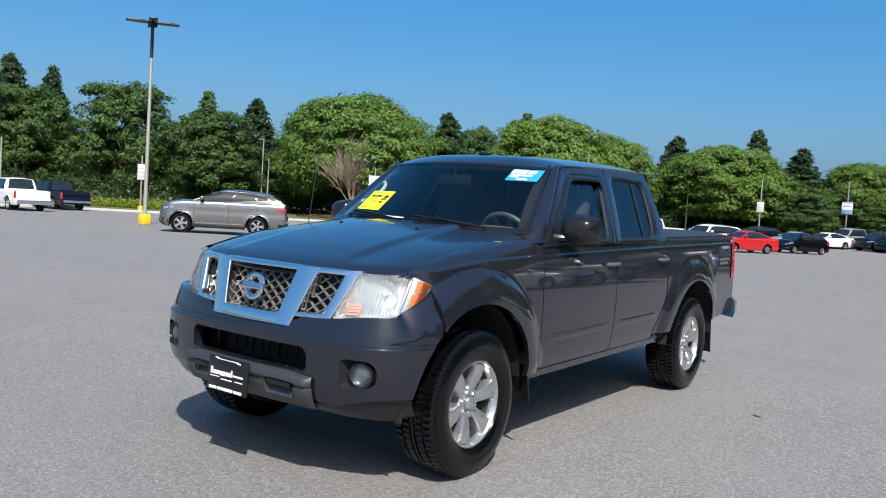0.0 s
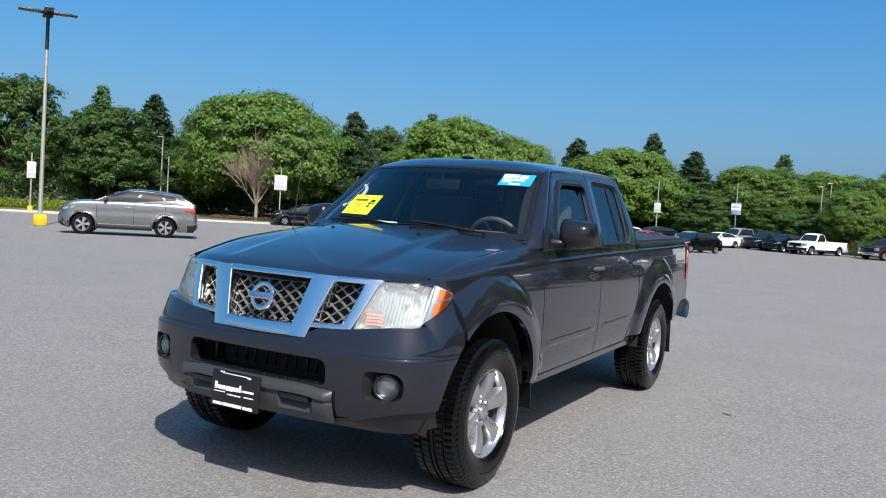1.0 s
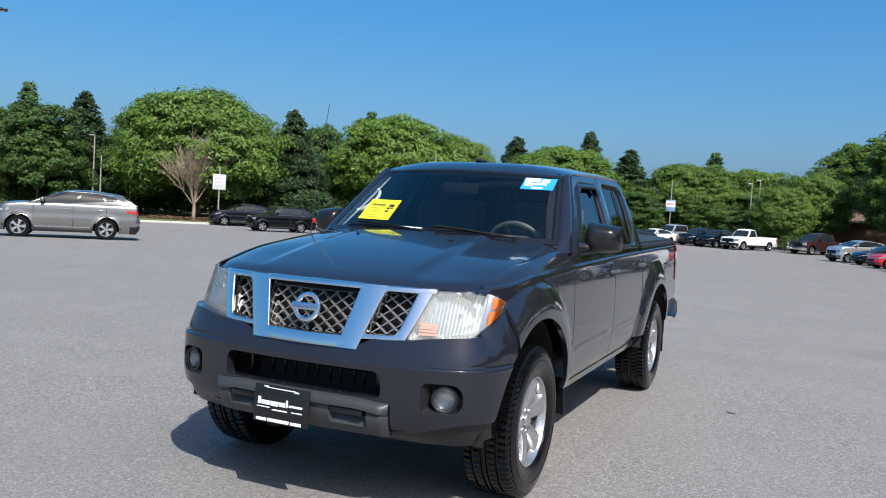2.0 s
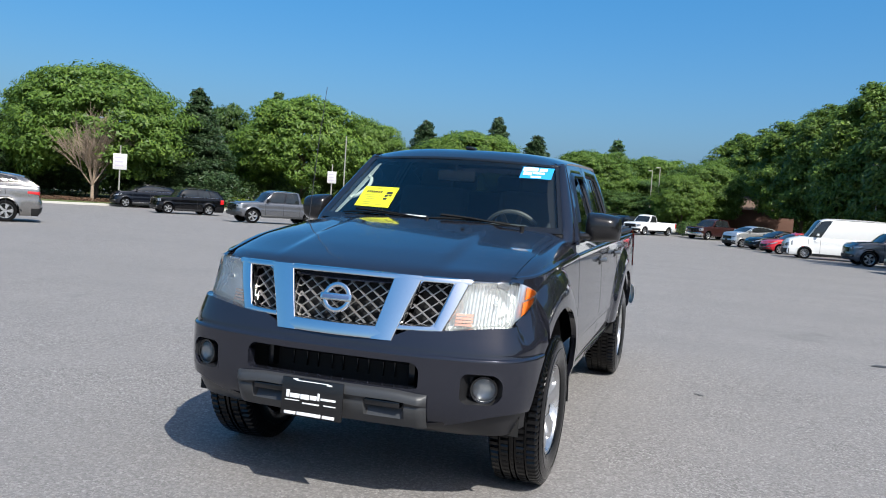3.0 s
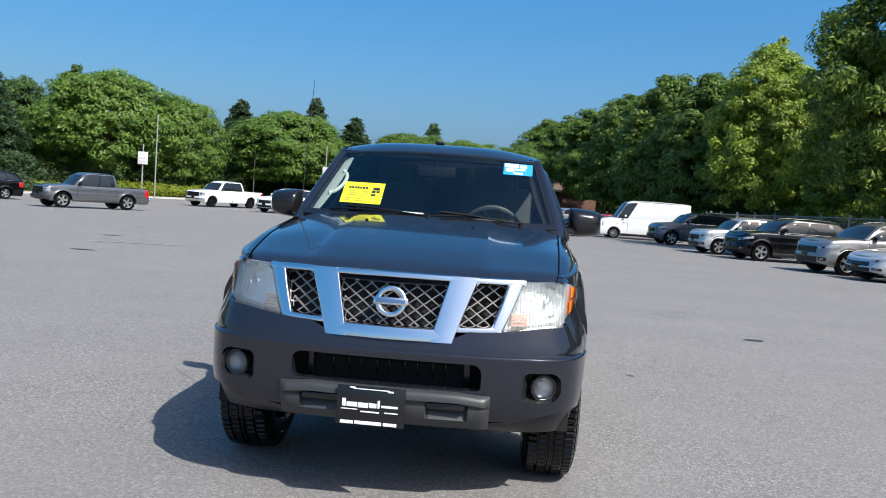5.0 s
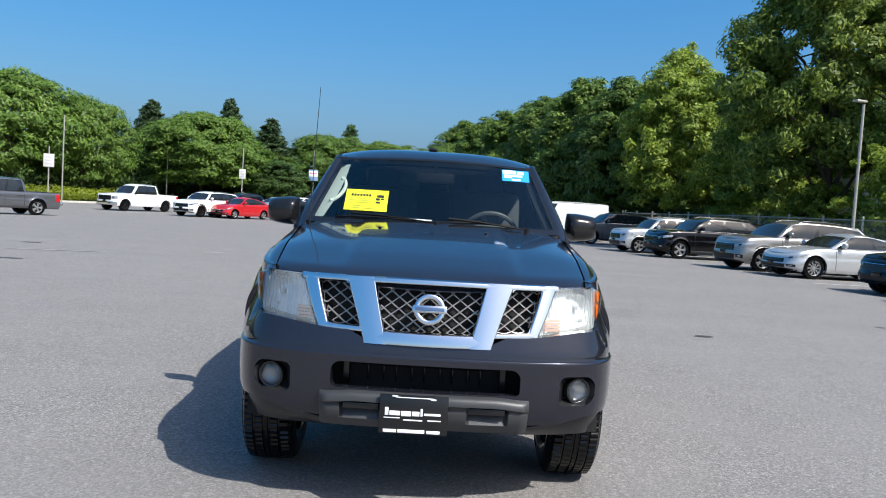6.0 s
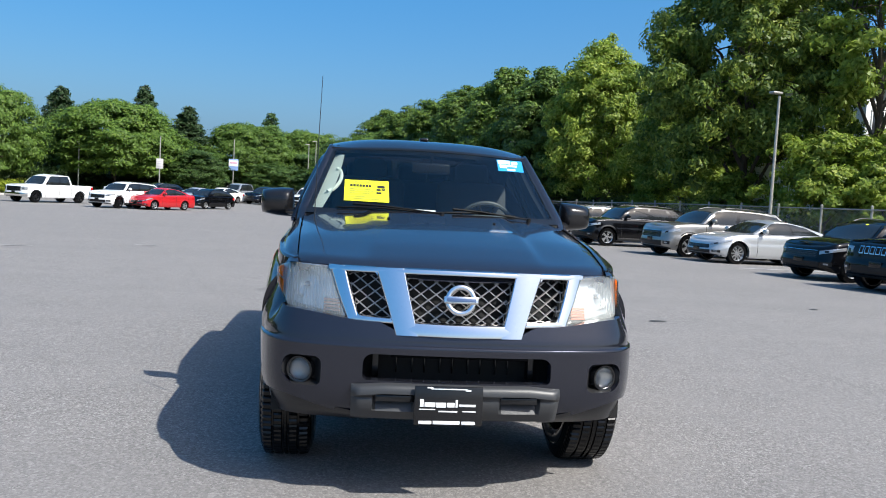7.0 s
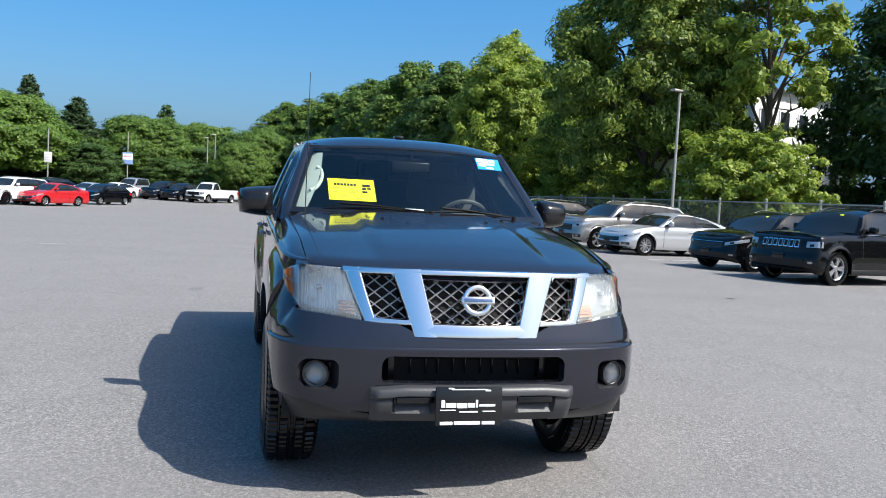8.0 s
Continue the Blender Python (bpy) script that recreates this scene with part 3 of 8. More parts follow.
def bare_tree():
    """A leafless tree: a short trunk that forks into a fan of fine upright twigs."""
    r2 = random.Random(5)
    x, y = -41.6, 44.8
    t = thing("bare_tree", pose(x, y, ground_z(x, y) + 0.15), "leafless vase-shaped tree with many fine brown twigs", "tree")
    bm = bmesh.new()

    top = Vector((0, 0, 1.25))
    tube(bm, [(0, 0, -0.2), (0, 0, 0.6), top], [0.17, 0.12, 0.11], 8)

    def twig(p, d, ln, rad, bend):
        m = p + d * ln * 0.5 + Vector((r2.uniform(-1, 1), r2.uniform(-1, 1), 0)) * ln * 0.05
        e = p + d * ln + Vector((0, 0, bend * ln))
        tube(bm, [p, m, e], [rad, rad * 0.75, rad * 0.45], 3 if rad < 0.03 else 5, False)
        return m, e

    for i in range(11):
        a = i * 2.4
        d = Vector((math.cos(a) * (0.15 + 0.5 * (i % 4) / 3), math.sin(a) * (0.15 + 0.5 * (i % 4) / 3), 1)).normalized()
        m, e = twig(top - Vector((0, 0, 0.1 * (i % 3))), d, 2.9 + r2.uniform(-0.3, 0.3), 0.055, 0.10)
        for j in range(9):
            u = r2.uniform(0.25, 1.0)
            p = top.lerp(m, u * 2) if u < 0.5 else m.lerp(e, u * 2 - 1)
            dd = (d + Vector((r2.uniform(-1, 1), r2.uniform(-1, 1), r2.uniform(-0.1, 0.5))) * 0.55).normalized()
            _, e3 = twig(p, dd, r2.uniform(1.3, 2.2), 0.024, 0.12)
            for k in range(17):
                q = p.lerp(e3, r2.uniform(0.2, 1.0))
                d3 = (dd + Vector((r2.uniform(-1, 1), r2.uniform(-1, 1), r2.uniform(-0.3, 0.4))) * 0.8).normalized()
                twig(q, d3, r2.uniform(0.5, 1.2), 0.013, 0.04)
    part("trunk", bm, simple("brown_twigs", (0.30, 0.23, 0.17), 0.9, 0, 0.3, 18), t)


bare_tree()


def hedge(name, x0, y0, x1, y1, w, h, mat, label, n=9000, seed=3):
    global rng
    rng = np.random.default_rng(seed)
    t = thing(name, pose(x0, y0, ground_z((x0 + x1) / 2, (y0 + y1) / 2) + 0.15), label, "hedge")
    ln = math.hypot(x1 - x0, y1 - y0)
    d = np.array([(x1 - x0) / ln, (y1 - y0) / ln, 0])
    e = np.array([-d[1], d[0], 0])
    c = int(ln / (w * 0.45)) + 2
    cen = np.linspace(0, ln, c)
    k = rng.integers(0, c, n)
    u = unit(n) * (rng.random(n) ** 0.25)[:, None] * rng.uniform(0.85, 1.1, c)[k][:, None]
    P = (cen[k] + u[:, 0] * w * 0.5)[:, None] * d + (u[:, 1] * w * 0.5)[:, None] * e
    P[:, 2] = np.maximum(0.02, h * 0.45 + u[:, 2] * h * 0.55)
    N = u + np.array([0, 0, 0.4]) + 0.5 * unit(n)
    N /= np.linalg.norm(N, axis=1, keepdims=True)
    link_mesh("foliage", leaves_mesh("foliage", P, N, rng.uniform(0.7, 1.3, n) * 0.11, mat), None, t)
    for s in np.linspace(0, ln, c):
        b = Vector(d) * s
        bm = bmesh.new()
        tube(bm, [b, b + Vector((rng.normal() * 0.15, rng.normal() * 0.15, h * 0.6))], [0.03, 0.01], 4)
        part("stem", bm, M_BARK, t)
    return t


hedge("clipped_hedge", -33.0, 62.0, -25.8, 69.5, 2.0, 1.25, L_HEDGE, "low clipped golden-green hedge on the verge")
hedge("clipped_hedge", -43.5, 42.0, -39.5, 47.5, 2.0, 0.35, simple("mulch_bark", (0.10, 0.055, 0.03), 0.95, 0, 0.4, 8), "low strip of brown planting under the bare tree", 2500)
hedge("clipped_hedge", -53.5, 27.5, -48.5, 33.5, 2.2, 0.8, L_HEDGE, "low yellow-green planting beside the kerb", 5000, 9)
hedge("clipped_hedge", -41.0, 53.5, -36.0, 57.5, 2.0, 0.9, L_HEDGE, "yellow flowering shrubs on the verge", 4000, 12)
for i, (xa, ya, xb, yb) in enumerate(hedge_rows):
    hedge("understory", xa, ya, xb, yb, 3.2, 2.6, L_UNDER, "shrubs under the trees, shade painted into dark leaves", 9000, 40 + i)
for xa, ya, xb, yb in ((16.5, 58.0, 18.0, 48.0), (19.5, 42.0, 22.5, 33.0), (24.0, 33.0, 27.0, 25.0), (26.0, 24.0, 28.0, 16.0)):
    hedge("understory", xa, ya, xb, yb, 3.0, 2.8, L_UNDER, "shrubs under the trees, shade painted into dark leaves", 9000, 60)
hedge("round_shrub", -0.6, 76.5, 1.4, 76.8, 2.4, 1.6, L_MAPLE, "dark rounded shrub on the verge", 3000, 23)


def far_woods():
    """Dense undergrowth behind the rows of trees, closing the view to the ground."""
    global rng
    rng = np.random.default_rng(77)
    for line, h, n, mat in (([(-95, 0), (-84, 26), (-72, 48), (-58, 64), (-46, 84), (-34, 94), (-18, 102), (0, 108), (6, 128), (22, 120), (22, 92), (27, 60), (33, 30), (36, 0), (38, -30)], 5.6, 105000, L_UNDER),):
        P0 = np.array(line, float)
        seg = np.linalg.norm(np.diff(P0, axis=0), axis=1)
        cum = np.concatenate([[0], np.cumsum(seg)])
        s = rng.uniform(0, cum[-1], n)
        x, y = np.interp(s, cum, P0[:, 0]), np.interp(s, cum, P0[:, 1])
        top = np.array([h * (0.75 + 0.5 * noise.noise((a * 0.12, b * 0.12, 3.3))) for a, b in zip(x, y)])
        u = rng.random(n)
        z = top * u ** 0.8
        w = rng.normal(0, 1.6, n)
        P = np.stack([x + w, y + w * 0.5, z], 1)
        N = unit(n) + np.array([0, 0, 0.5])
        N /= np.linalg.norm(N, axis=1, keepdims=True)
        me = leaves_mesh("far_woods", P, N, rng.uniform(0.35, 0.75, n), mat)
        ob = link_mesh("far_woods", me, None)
        tagged(ob, "dense undergrowth behind the trees, shade painted into dark leaves", "woods", kind="stuff")


far_woods()

M_FADEDWHITE = simple("weathered_white_banner", (0.55, 0.54, 0.52), 0.6, 0, 0.15, 4)
M_FADEDBLUE = simple("faded_blue_banner", (0.22, 0.33, 0.60), 0.6, 0, 0.1, 4)
M_FADEDPINK = simple("faded_pink_banner", (0.62, 0.33, 0.42), 0.6, 0, 0.1, 4)
M_PALEPRINT = simple("pale_print", (0.45, 0.42, 0.5), 0.6)


# ---------- lamps, banner posts and fence ----------
def light_pole(x, y, h, label, tall=False):
    t = thing("street_lamp", pose(x, y, ground_z(x, y)), label, "street lamp", "car park lamps")
    if tall:
        bm = bmesh.new()
        box(bm, (0, 0, 0.24), (0.40, 0.40, 0.48), 0.05)
        part("base", bm, M_YPAINT, t, "yellow painted concrete base")
        bm = bmesh.new()
        tube(bm, [(0, 0, 0.46), (0, 0, h * 0.83)], [0.09, 0.065], 12)
        part("pole", bm, M_POST, t)
        bm = bmesh.new()
        tube(bm, [(0, 0, h * 0.83), (0, 0, h - 0.1)], [0.075, 0.07], 12)
        box(bm, (0, 0, h - 0.05), (0.3, 0.3, 0.22), 0.03)
        part("bracket", bm, M_BLACKPAINT, t)
        for i, (a, ln) in enumerate(((58, 1.0), (148, 1.0), (238, 1.0), (328, 1.0))):
            m = Matrix.Rotation(radians(a), 4, "Z")
            bm = bmesh.new()
            box(bm, m @ Vector((0.62, 0, h + 0.02)), (0.95, 0.36, 0.07), 0.02, m)
            box(bm, m @ Vector((0.60, 0, h + 0.07)), (0.6, 0.22, 0.05), 0.015, m)
            head = part("lamp_head", bm, M_BLACKPAINT, t)
            bm = bmesh.new()
            box(bm, m @ Vector((0.66, 0, h - 0.02)), (0.7, 0.28, 0.012), 0.003, m)
            part("lens", bm, M_LENS, head)
    else:
        bm = bmesh.new()
        tube(bm, [(0, 0, 0), (0, 0, h - 0.15)], [0.068, 0.05], 10)
        part("pole", bm, M_POST, t)
        bm = bmesh.new()
        m = Matrix.Rotation(radians(200), 4, "Z")
        box(bm, m @ Vector((0.2, 0, h - 0.06)), (0.50, 0.26, 0.09), 0.03, m)
        part("lamp_head", bm, M_POST, t)
    return t


light_pole(-28.6, 17.6, 8.75, "tall lamp post with four flat black heads on a yellow base", True)
light_pole(15.78, 25.75, 6.42, "grey steel lamp post standing before tall trees")
light_pole(-51.1, 43.7, 6.5, "slim pale lamp post among the trees")
light_pole(-26.7, 79.2, 5.1, "slim grey lamp post at the lot's edge")
light_pole(-5.2, 90.6, 6.7, "slim lamp post among far trees")
light_pole(-4.4, 90.9, 7.1, "slim lamp post among far trees")
light_pole(12.2, 58.6, 6.5, "dark slim lamp post in front of the tree row")


def banner_post(x, y, h, w, bh, label, coloured=False, plain=False, base=False, drop=0.6):
    """A wooden-looking post that carries a square banner panel."""
    t = thing("banner_post", pose(x, y, ground_z(x, y), 0, 0, math.degrees(math.atan2(-x, y + 4))), label, "sign post", "banner posts")
    bm = bmesh.new()
    tube(bm, [(0, 0, 0), (0, 0, h)], [0.06, 0.05], 8)
    part("post", bm, M_POST, t)
    if base:
        bm = bmesh.new()
        tube(bm, [(0, 0, -0.05), (0, 0, 0.40), (0, 0, 0.44)], [0.18, 0.18, 0.14], 14)
        part("base", bm, M_YPAINT, t, "yellow painted base")
    if plain:
        return t
    z = h - drop - bh / 2
    bm = bmesh.new()
    box(bm, (0, -0.09, z), (w, 0.05, bh), 0.01)
    panel = part("panel", bm, M_FADEDWHITE if not coloured else M_FADEDBLUE, t, "red, white and blue banner" if coloured else "faded white banner")
    bm = bmesh.new()
    if coloured:
        box(bm, (0, -0.118, z + bh * 0.12), (w * 0.96, 0.008, bh * 0.5), 0.002)
        part("stripe", bm, M_WHITE, panel)
        bm = bmesh.new()
        box(bm, (0, -0.124, z + bh * 0.18), (w * 0.8, 0.008, bh * 0.16), 0.002)
        part("print", bm, M_FADEDPINK, panel)
    else:
        bm.free()
        for q in range(3):
            bm = bmesh.new()
            box(bm, (-w * 0.05, -0.118, z + bh * (0.25 - 0.25 * q)), (w * 0.6, 0.006, bh * 0.09), 0.001)
            part("print", bm, M_PALEPRINT, panel)
    for q in (-1, 1):
        bm = bmesh.new()
        box(bm, (0, -0.05, z + q * bh * 0.46), (w * 0.9, 0.03, 0.03), 0.004)
        part("bracket", bm, M_POST, t)
    return t


banner_post(-48.6, 30.5, 4.0, 0.55, 1.1, "banner post with a faded white panel", base=True)
banner_post(-39.5, 45.1, 4.4, 0.95, 1.15, "banner post with a faded white panel near a bare tree", base=True)
banner_post(-29.2, 58.8, 4.4, 0.75, 1.0, "banner post with a faded white panel near a hedge", base=True)
banner_post(-17.6, 72.6, 5.8, 0.6, 0.9, "banner post with a faded white panel before dark trees", drop=2.0)
banner_post(-12.9, 86.0, 6.5, 1.0, 1.2, "banner post with a red, white and blue panel", True, drop=2.1)
banner_post(-49.3, 42.8, 4.8, 0, 0, "plain pale wooden post", plain=True)
banner_post(-44.2, 67.6, 5.3, 0, 0, "plain pale wooden post", plain=True)
banner_post(-29.2, 61.2, 7.0, 0, 0, "tall plain pale post", plain=True)
banner_post(-52.9, 22.8, 4.5, 0, 0, "plain pale wooden post", plain=True)


def fence():
    t = thing("chain_link_fence", Matrix.Identity(4), "grey chain-link fence with steel posts along the tree row", "fence")
    ys = [12 + 2.45 * i for i in range(17)]
    P = [Vector((18 - 0.14 * (y - 17), y, ground_z(18 - 0.14 * (y - 17), y))) for y in ys]
    for p in P:
        bm = bmesh.new()
        tube(bm, [p, p + Vector((0, 0, 2.1))], 0.045, 8)
        bmesh.ops.create_icosphere(bm, subdivisions=1, radius=0.06, matrix=Matrix.Translation(p + Vector((0, 0, 2.12))))
        part("post", bm, M_POST, t)
    for z in (2.02, 0.12):
        bm = bmesh.new()
        tube(bm, [p + Vector((0, 0, z)) for p in P], 0.024, 6)
        part("rail", bm, M_POST, t)
    bm = bmesh.new()
    d = P[-1] - P[0]
    ln = d.length
    d /= ln
    up = Vector((0, 0, 1))
    s = -1.9
    while s < ln:
        for q in (0, 1):
            a, b = max(0, s), min(ln, s + 1.9)
            za, zb = (a - s, b - s) if q == 0 else (1.9 - (a - s), 1.9 - (b - s))
            A, B = P[0] + d * a, P[0] + d * b
            A.z, B.z = ground_z(A.x, A.y) + 0.1 + za, ground_z(B.x, B.y) + 0.1 + zb
            w = up * 0.004
            bm.faces.new([bm.verts.new(v) for v in (A - w, B - w, B + w, A + w)])
        s += 0.085
    tagged(part("wire_mesh", bm, M_POST, t), kind="stuff")


fence()


M_FAINT = simple("nearly_gone_line_paint", (0.33, 0.315, 0.305), 0.85, 0, 0.35, 6, 0.2)


def lot_line(x, y, ln, turn, label="worn white parking line on the asphalt", mat=None):
    bm = bmesh.new()
    n = 10
    c, s = math.cos(radians(turn)), math.sin(radians(turn))
    V = []
    for i in range(n + 1):
        u = (i / n - 0.5) * ln
        V.append([])
        for w in (-0.055, 0.055):
            px, py = x + c * u - s * w, y + s * u + c * w
            V[-1].append(bm.verts.new((px, py, ground_z(px, py) + 0.012)))
    for A, B in zip(V, V[1:]):
        bm.faces.new((A[0], B[0], B[1], A[1]))
    tagged(part("parking_line", bm, mat or M_WPAINT), label, "road marking", "parking lines", "structure")


def stain(x, y, rx, ry, turn=0):
    bm = bmesh.new()
    V = []
    for i in range(26):
        a = i * math.tau / 26
        q = 1 + 0.35 * noise.noise((math.cos(a) * 1.7 + x, math.sin(a) * 1.7 + y, 0.3))
        px, py = math.cos(a) * rx * q, math.sin(a) * ry * q
        c, s = math.cos(radians(turn)), math.sin(radians(turn))
        px, py = x + px * c - py * s, y + px * s + py * c
        V.append(bm.verts.new((px, py, ground_z(px, py) + 0.006)))
    bm.faces.new(V)
    tagged(part("tar_patch", bm, simple("tar", (0.045, 0.045, 0.046), 0.7, 0, 0.3, 25, 0.3)), "dark tar patch on the asphalt", "tar patch", "tar patches", "structure")


for x, y, rx, ry, turn in ((3.48, 5.60, 0.13, 0.075, 10), (6.98, 7.88, 0.07, 0.05, 0), (-9.7, 15.8, 0.22, 0.12, 8), (-7.9, 11.06, 0.28, 0.10, 0), (1.62, 2.69, 0.05, 0.010, -30)):
    stain(x, y, rx, ry, turn)

lot_line(-8.1, 13.6, 2.0, 14, "faint worn white line on the asphalt", M_FAINT)
lot_line(-5.2, 15.6, 0.5, 10, "faint worn white line on the asphalt", M_FAINT)
for x, y in ((11.9, 24.6), (12.2, 18.1), (12.4, 13.0), (12.5, 9.0)):
    lot_line(x, y, 3.0, 8)

# ---------- buildings beyond the trees ----------
def house(name, x, y, w, d, h, turn, wall_mat, roof_mat, roof_h, label, rows, cols):
    t = thing(name, pose(x, y, ground_z(x, y), 0, 0, turn), label, "building")
    bm = bmesh.new()
    box(bm, (0, 0, h / 2), (w, d, h), 0.03)
    part("wall", bm, wall_mat, t)
    bm = bmesh.new()
    o = 0.5
    A = [bm.verts.new(v) for v in ((-w / 2 - o, -d / 2 - o, h), (w / 2 + o, -d / 2 - o, h), (w / 2 + o, d / 2 + o, h), (-w / 2 - o, d / 2 + o, h))]
    R = [bm.verts.new(v) for v in ((-w / 2 + d * 0.3, 0, h + roof_h), (w / 2 - d * 0.3, 0, h + roof_h))]
    for q in ((A[0], A[1], R[1], R[0]), (A[1], A[2], R[1]), (A[2], A[3], R[0], R[1]), (A[3], A[0], R[0]), (A[3], A[2], A[1], A[0])):
        bm.faces.new(q)
    part("roof", bm, roof_mat, t)
    for i in range(cols):
        for j in range(rows):
            cx, cz = (i + 0.5) / cols * w - w / 2, 1.7 + j * 2.8
            if cz + 0.9 > h:
                continue
            bm = bmesh.new()
            box(bm, (cx, -d / 2 - 0.02, cz), (1.1, 0.10, 1.5), 0.02)
            fr = part("window", bm, M_WHITE, t)
            bm = bmesh.new()
            box(bm, (cx, -d / 2 - 0.075, cz), (0.94, 0.02, 1.34), 0.004)
            part("pane", bm, M_CARGLASS_FAR, fr)
    return t


M_CARGLASS_FAR = simple("dark_window_pane", (0.02, 0.024, 0.03), 0.06, 0, 0.2, 3)
M_SIDING = simple("white_painted_siding", (0.70, 0.70, 0.68), 0.6, 0, 0.06, 3)
M_BROWNROOF = simple("brown_shingle_roof", (0.13, 0.085, 0.06), 0.9, 0, 0.3, 5, 0.4)
M_BRICKWALL = simple("dark_brick_wall", (0.14, 0.07, 0.05), 0.85, 0, 0.3, 6, 0.3)
house("white_house", 31.6, 44.0, 12.0, 8.0, 9.2, 22, M_SIDING, M_SIDING, 0.5, "white two-storey house glimpsed between the trees", 3, 6)
house("low_building", 4.5, 104.0, 12.0, 7.0, 3.0, 5, M_BRICKWALL, M_BROWNROOF, 1.7, "low brown-roofed building beyond the lot", 0, 0)

# ---------- the pickup truck ----------
# Its nose points to -y, its left flank to +x; the front axle is at y = 0, the rear axle at y = 3.198.
AXLES, WHEEL_R, ARCH_R = (0.0, 3.198), 0.388, 0.525
truck = thing("pickup_truck", Matrix.Identity(4), "gunmetal grey crew-cab pickup truck with chrome grille and black bed cover", "pickup truck")

SIDE = [(0.44, 0.850), (0.52, 0.876), (0.66, 0.893), (0.74, 0.8975), (0.80, 0.8985), (0.88, 0.8970), (0.94, 0.8942), (1.0, 0.8905), (1.05, 0.8868), (1.096, 0.8825), (1.102, 0.8805), (1.105, 0.8755), (1.107, 0.8685), (1.110, 0.8645), (1.22, 0.856)]


LINE_RISE = [(-0.46, 0.0), (0.1, 0.026), (0.66, 0.048), (1.6, 0.062), (2.6, 0.070), (4.4, 0.076)]


def rake(y):
    return 0.013 * max(0.0, y - 0.4)


def raised(y, z):
    """Lifts the shoulder line of a flank: it climbs towards the tail, while the sill and the belt stay."""
    d = lerp_table(LINE_RISE, y)
    if z > 1.105:
        return 1.105 + d + (z - 1.105) * (0.1 - d) / 0.1
    return z if z < 0.9 else 0.9 + (z - 0.9) * (0.205 + d) / 0.205


def lowered(y, z):
    d = lerp_table(LINE_RISE, y)
    if z > 1.105 + d:
        return 1.105 + (z - 1.105 - d) * 0.1 / (0.1 - d)
    return z if z < 0.9 else 0.9 + (z - 0.9) * 0.205 / (0.205 + d)


def side_x(y, z):
    """Half width of the flanks below the windows, with the swollen wheel arches; z is measured on the raked body."""
    zl = lowered(y, z)
    x = float(np.interp(zl, [a for a, _ in SIDE], [b for _, b in SIDE]))
    x -= 0.062 * step(0.15, -0.75, y) * (0.4 + 0.6 * step(0.75, 1.1, z))
    x -= 0.02 * step(3.6, 4.4, y)
    x -= 0.070 * step(-0.36, -0.56, y) * step(0.86, 1.0, z) + 0.026 * step(-0.24, -0.45, y) * step(0.90, 1.05, z)
    zw = z + rake(y)
    for c in AXLES:
        r = math.hypot(y - c, zw - 0.39)
        u = min(max((0.705 - r) / 0.15, 0.0), 1.0)
        x += 0.040 * math.sin(u * math.pi / 2) ** 0.7 if u > 0 else 0.0
    return x


def side_pt(y, z, s=1, off=0.0):
    return Vector((s * (side_x(y, z) + off), y, z + rake(y)))


def flank(name, y0, y1, z0, z1, s, parent, nu=26, nv=22, mat=None, lip=0.028, label="", zs=None, ztop=None, lift=False):
    """A panel of the flank between the edges y0(z) and y1(z); the wheel arches are cut out of it, and all its rims turn inwards."""
    bm = bmesh.new()
    zs = zs or [z0 + (z1 - z0) * j / nv for j in range(nv + 1)]
    V, inside = [], {}
    for i in range(nu + 1):
        row = []
        for z in zs:
            a, b = y0(z), y1(z)
            y = a + (b - a) * i / nu
            if ztop:
                z = z0 + (z - z0) * (ztop(y) - z0) / (z1 - z0)
            if lift:
                z = raised(y, z)
            hole = False
            for c in AXLES:
                dy, dz = y - c, z + rake(y) - 0.39
                r = math.hypot(dy, dz)
                if dz < 0 and abs(dy) < ARCH_R:
                    hole = True
                    ny = c + math.copysign(ARCH_R, dy)
                    v = (ny, z)
                elif r < ARCH_R:
                    hole = True
                    v = (c + dy * ARCH_R / max(r, 1e-6), z + dz * (ARCH_R / max(r, 1e-6) - 1))
                if hole:
                    break
            yy, zz = v if hole else (y, z)
            bv = bm.verts.new(side_pt(yy, zz, s))
            inside[bv] = hole
            row.append(bv)
        V.append(row)
    for i in range(nu):
        for j in range(len(zs) - 1):
            q = (V[i][j], V[i + 1][j], V[i + 1][j + 1], V[i][j + 1])
            if not all(inside[v] for v in q):
                bm.faces.new(q)
    bmesh.ops.delete(bm, geom=[v for v in bm.verts if not v.link_faces], context="VERTS")
    bmesh.ops.dissolve_degenerate(bm, dist=0.002, edges=bm.edges)
    rim = [e for e in bm.edges if len(e.link_faces) == 1]
    g = bmesh.ops.extrude_edge_only(bm, edges=rim)
    for v in g["geom"]:
        if isinstance(v, bmesh.types.BMVert):
            v.co.x -= s * lip
    return part(name, bm, mat or M_PAINT, parent, label, sharp=50)


def gx(z):
    d = z - 1.2
    return 0.866 - 0.34 * d - 0.14 * d * d


def cab_pt(y, z, s=1, off=0.0):
    return Vector((s * (gx(z) + off), y, z + rake(y)))


def ws_y(x, z):
    return 0.643 + 1.36 * (z - 1.475) + 0.42 * x * x


def ws_pt(x, z, off=0.0):
    n = Vector((-0.25 * x, -0.6, 0.78)).normalized()
    return Vector((x, ws_y(x, z), z)) + n * off


def nose_y(x, z):
    x = abs(x)
    return -0.73 + 0.25 * x * x + 0.25 * x ** 6 + (0.26 + 0.6 * x ** 4) * (z - 0.93)


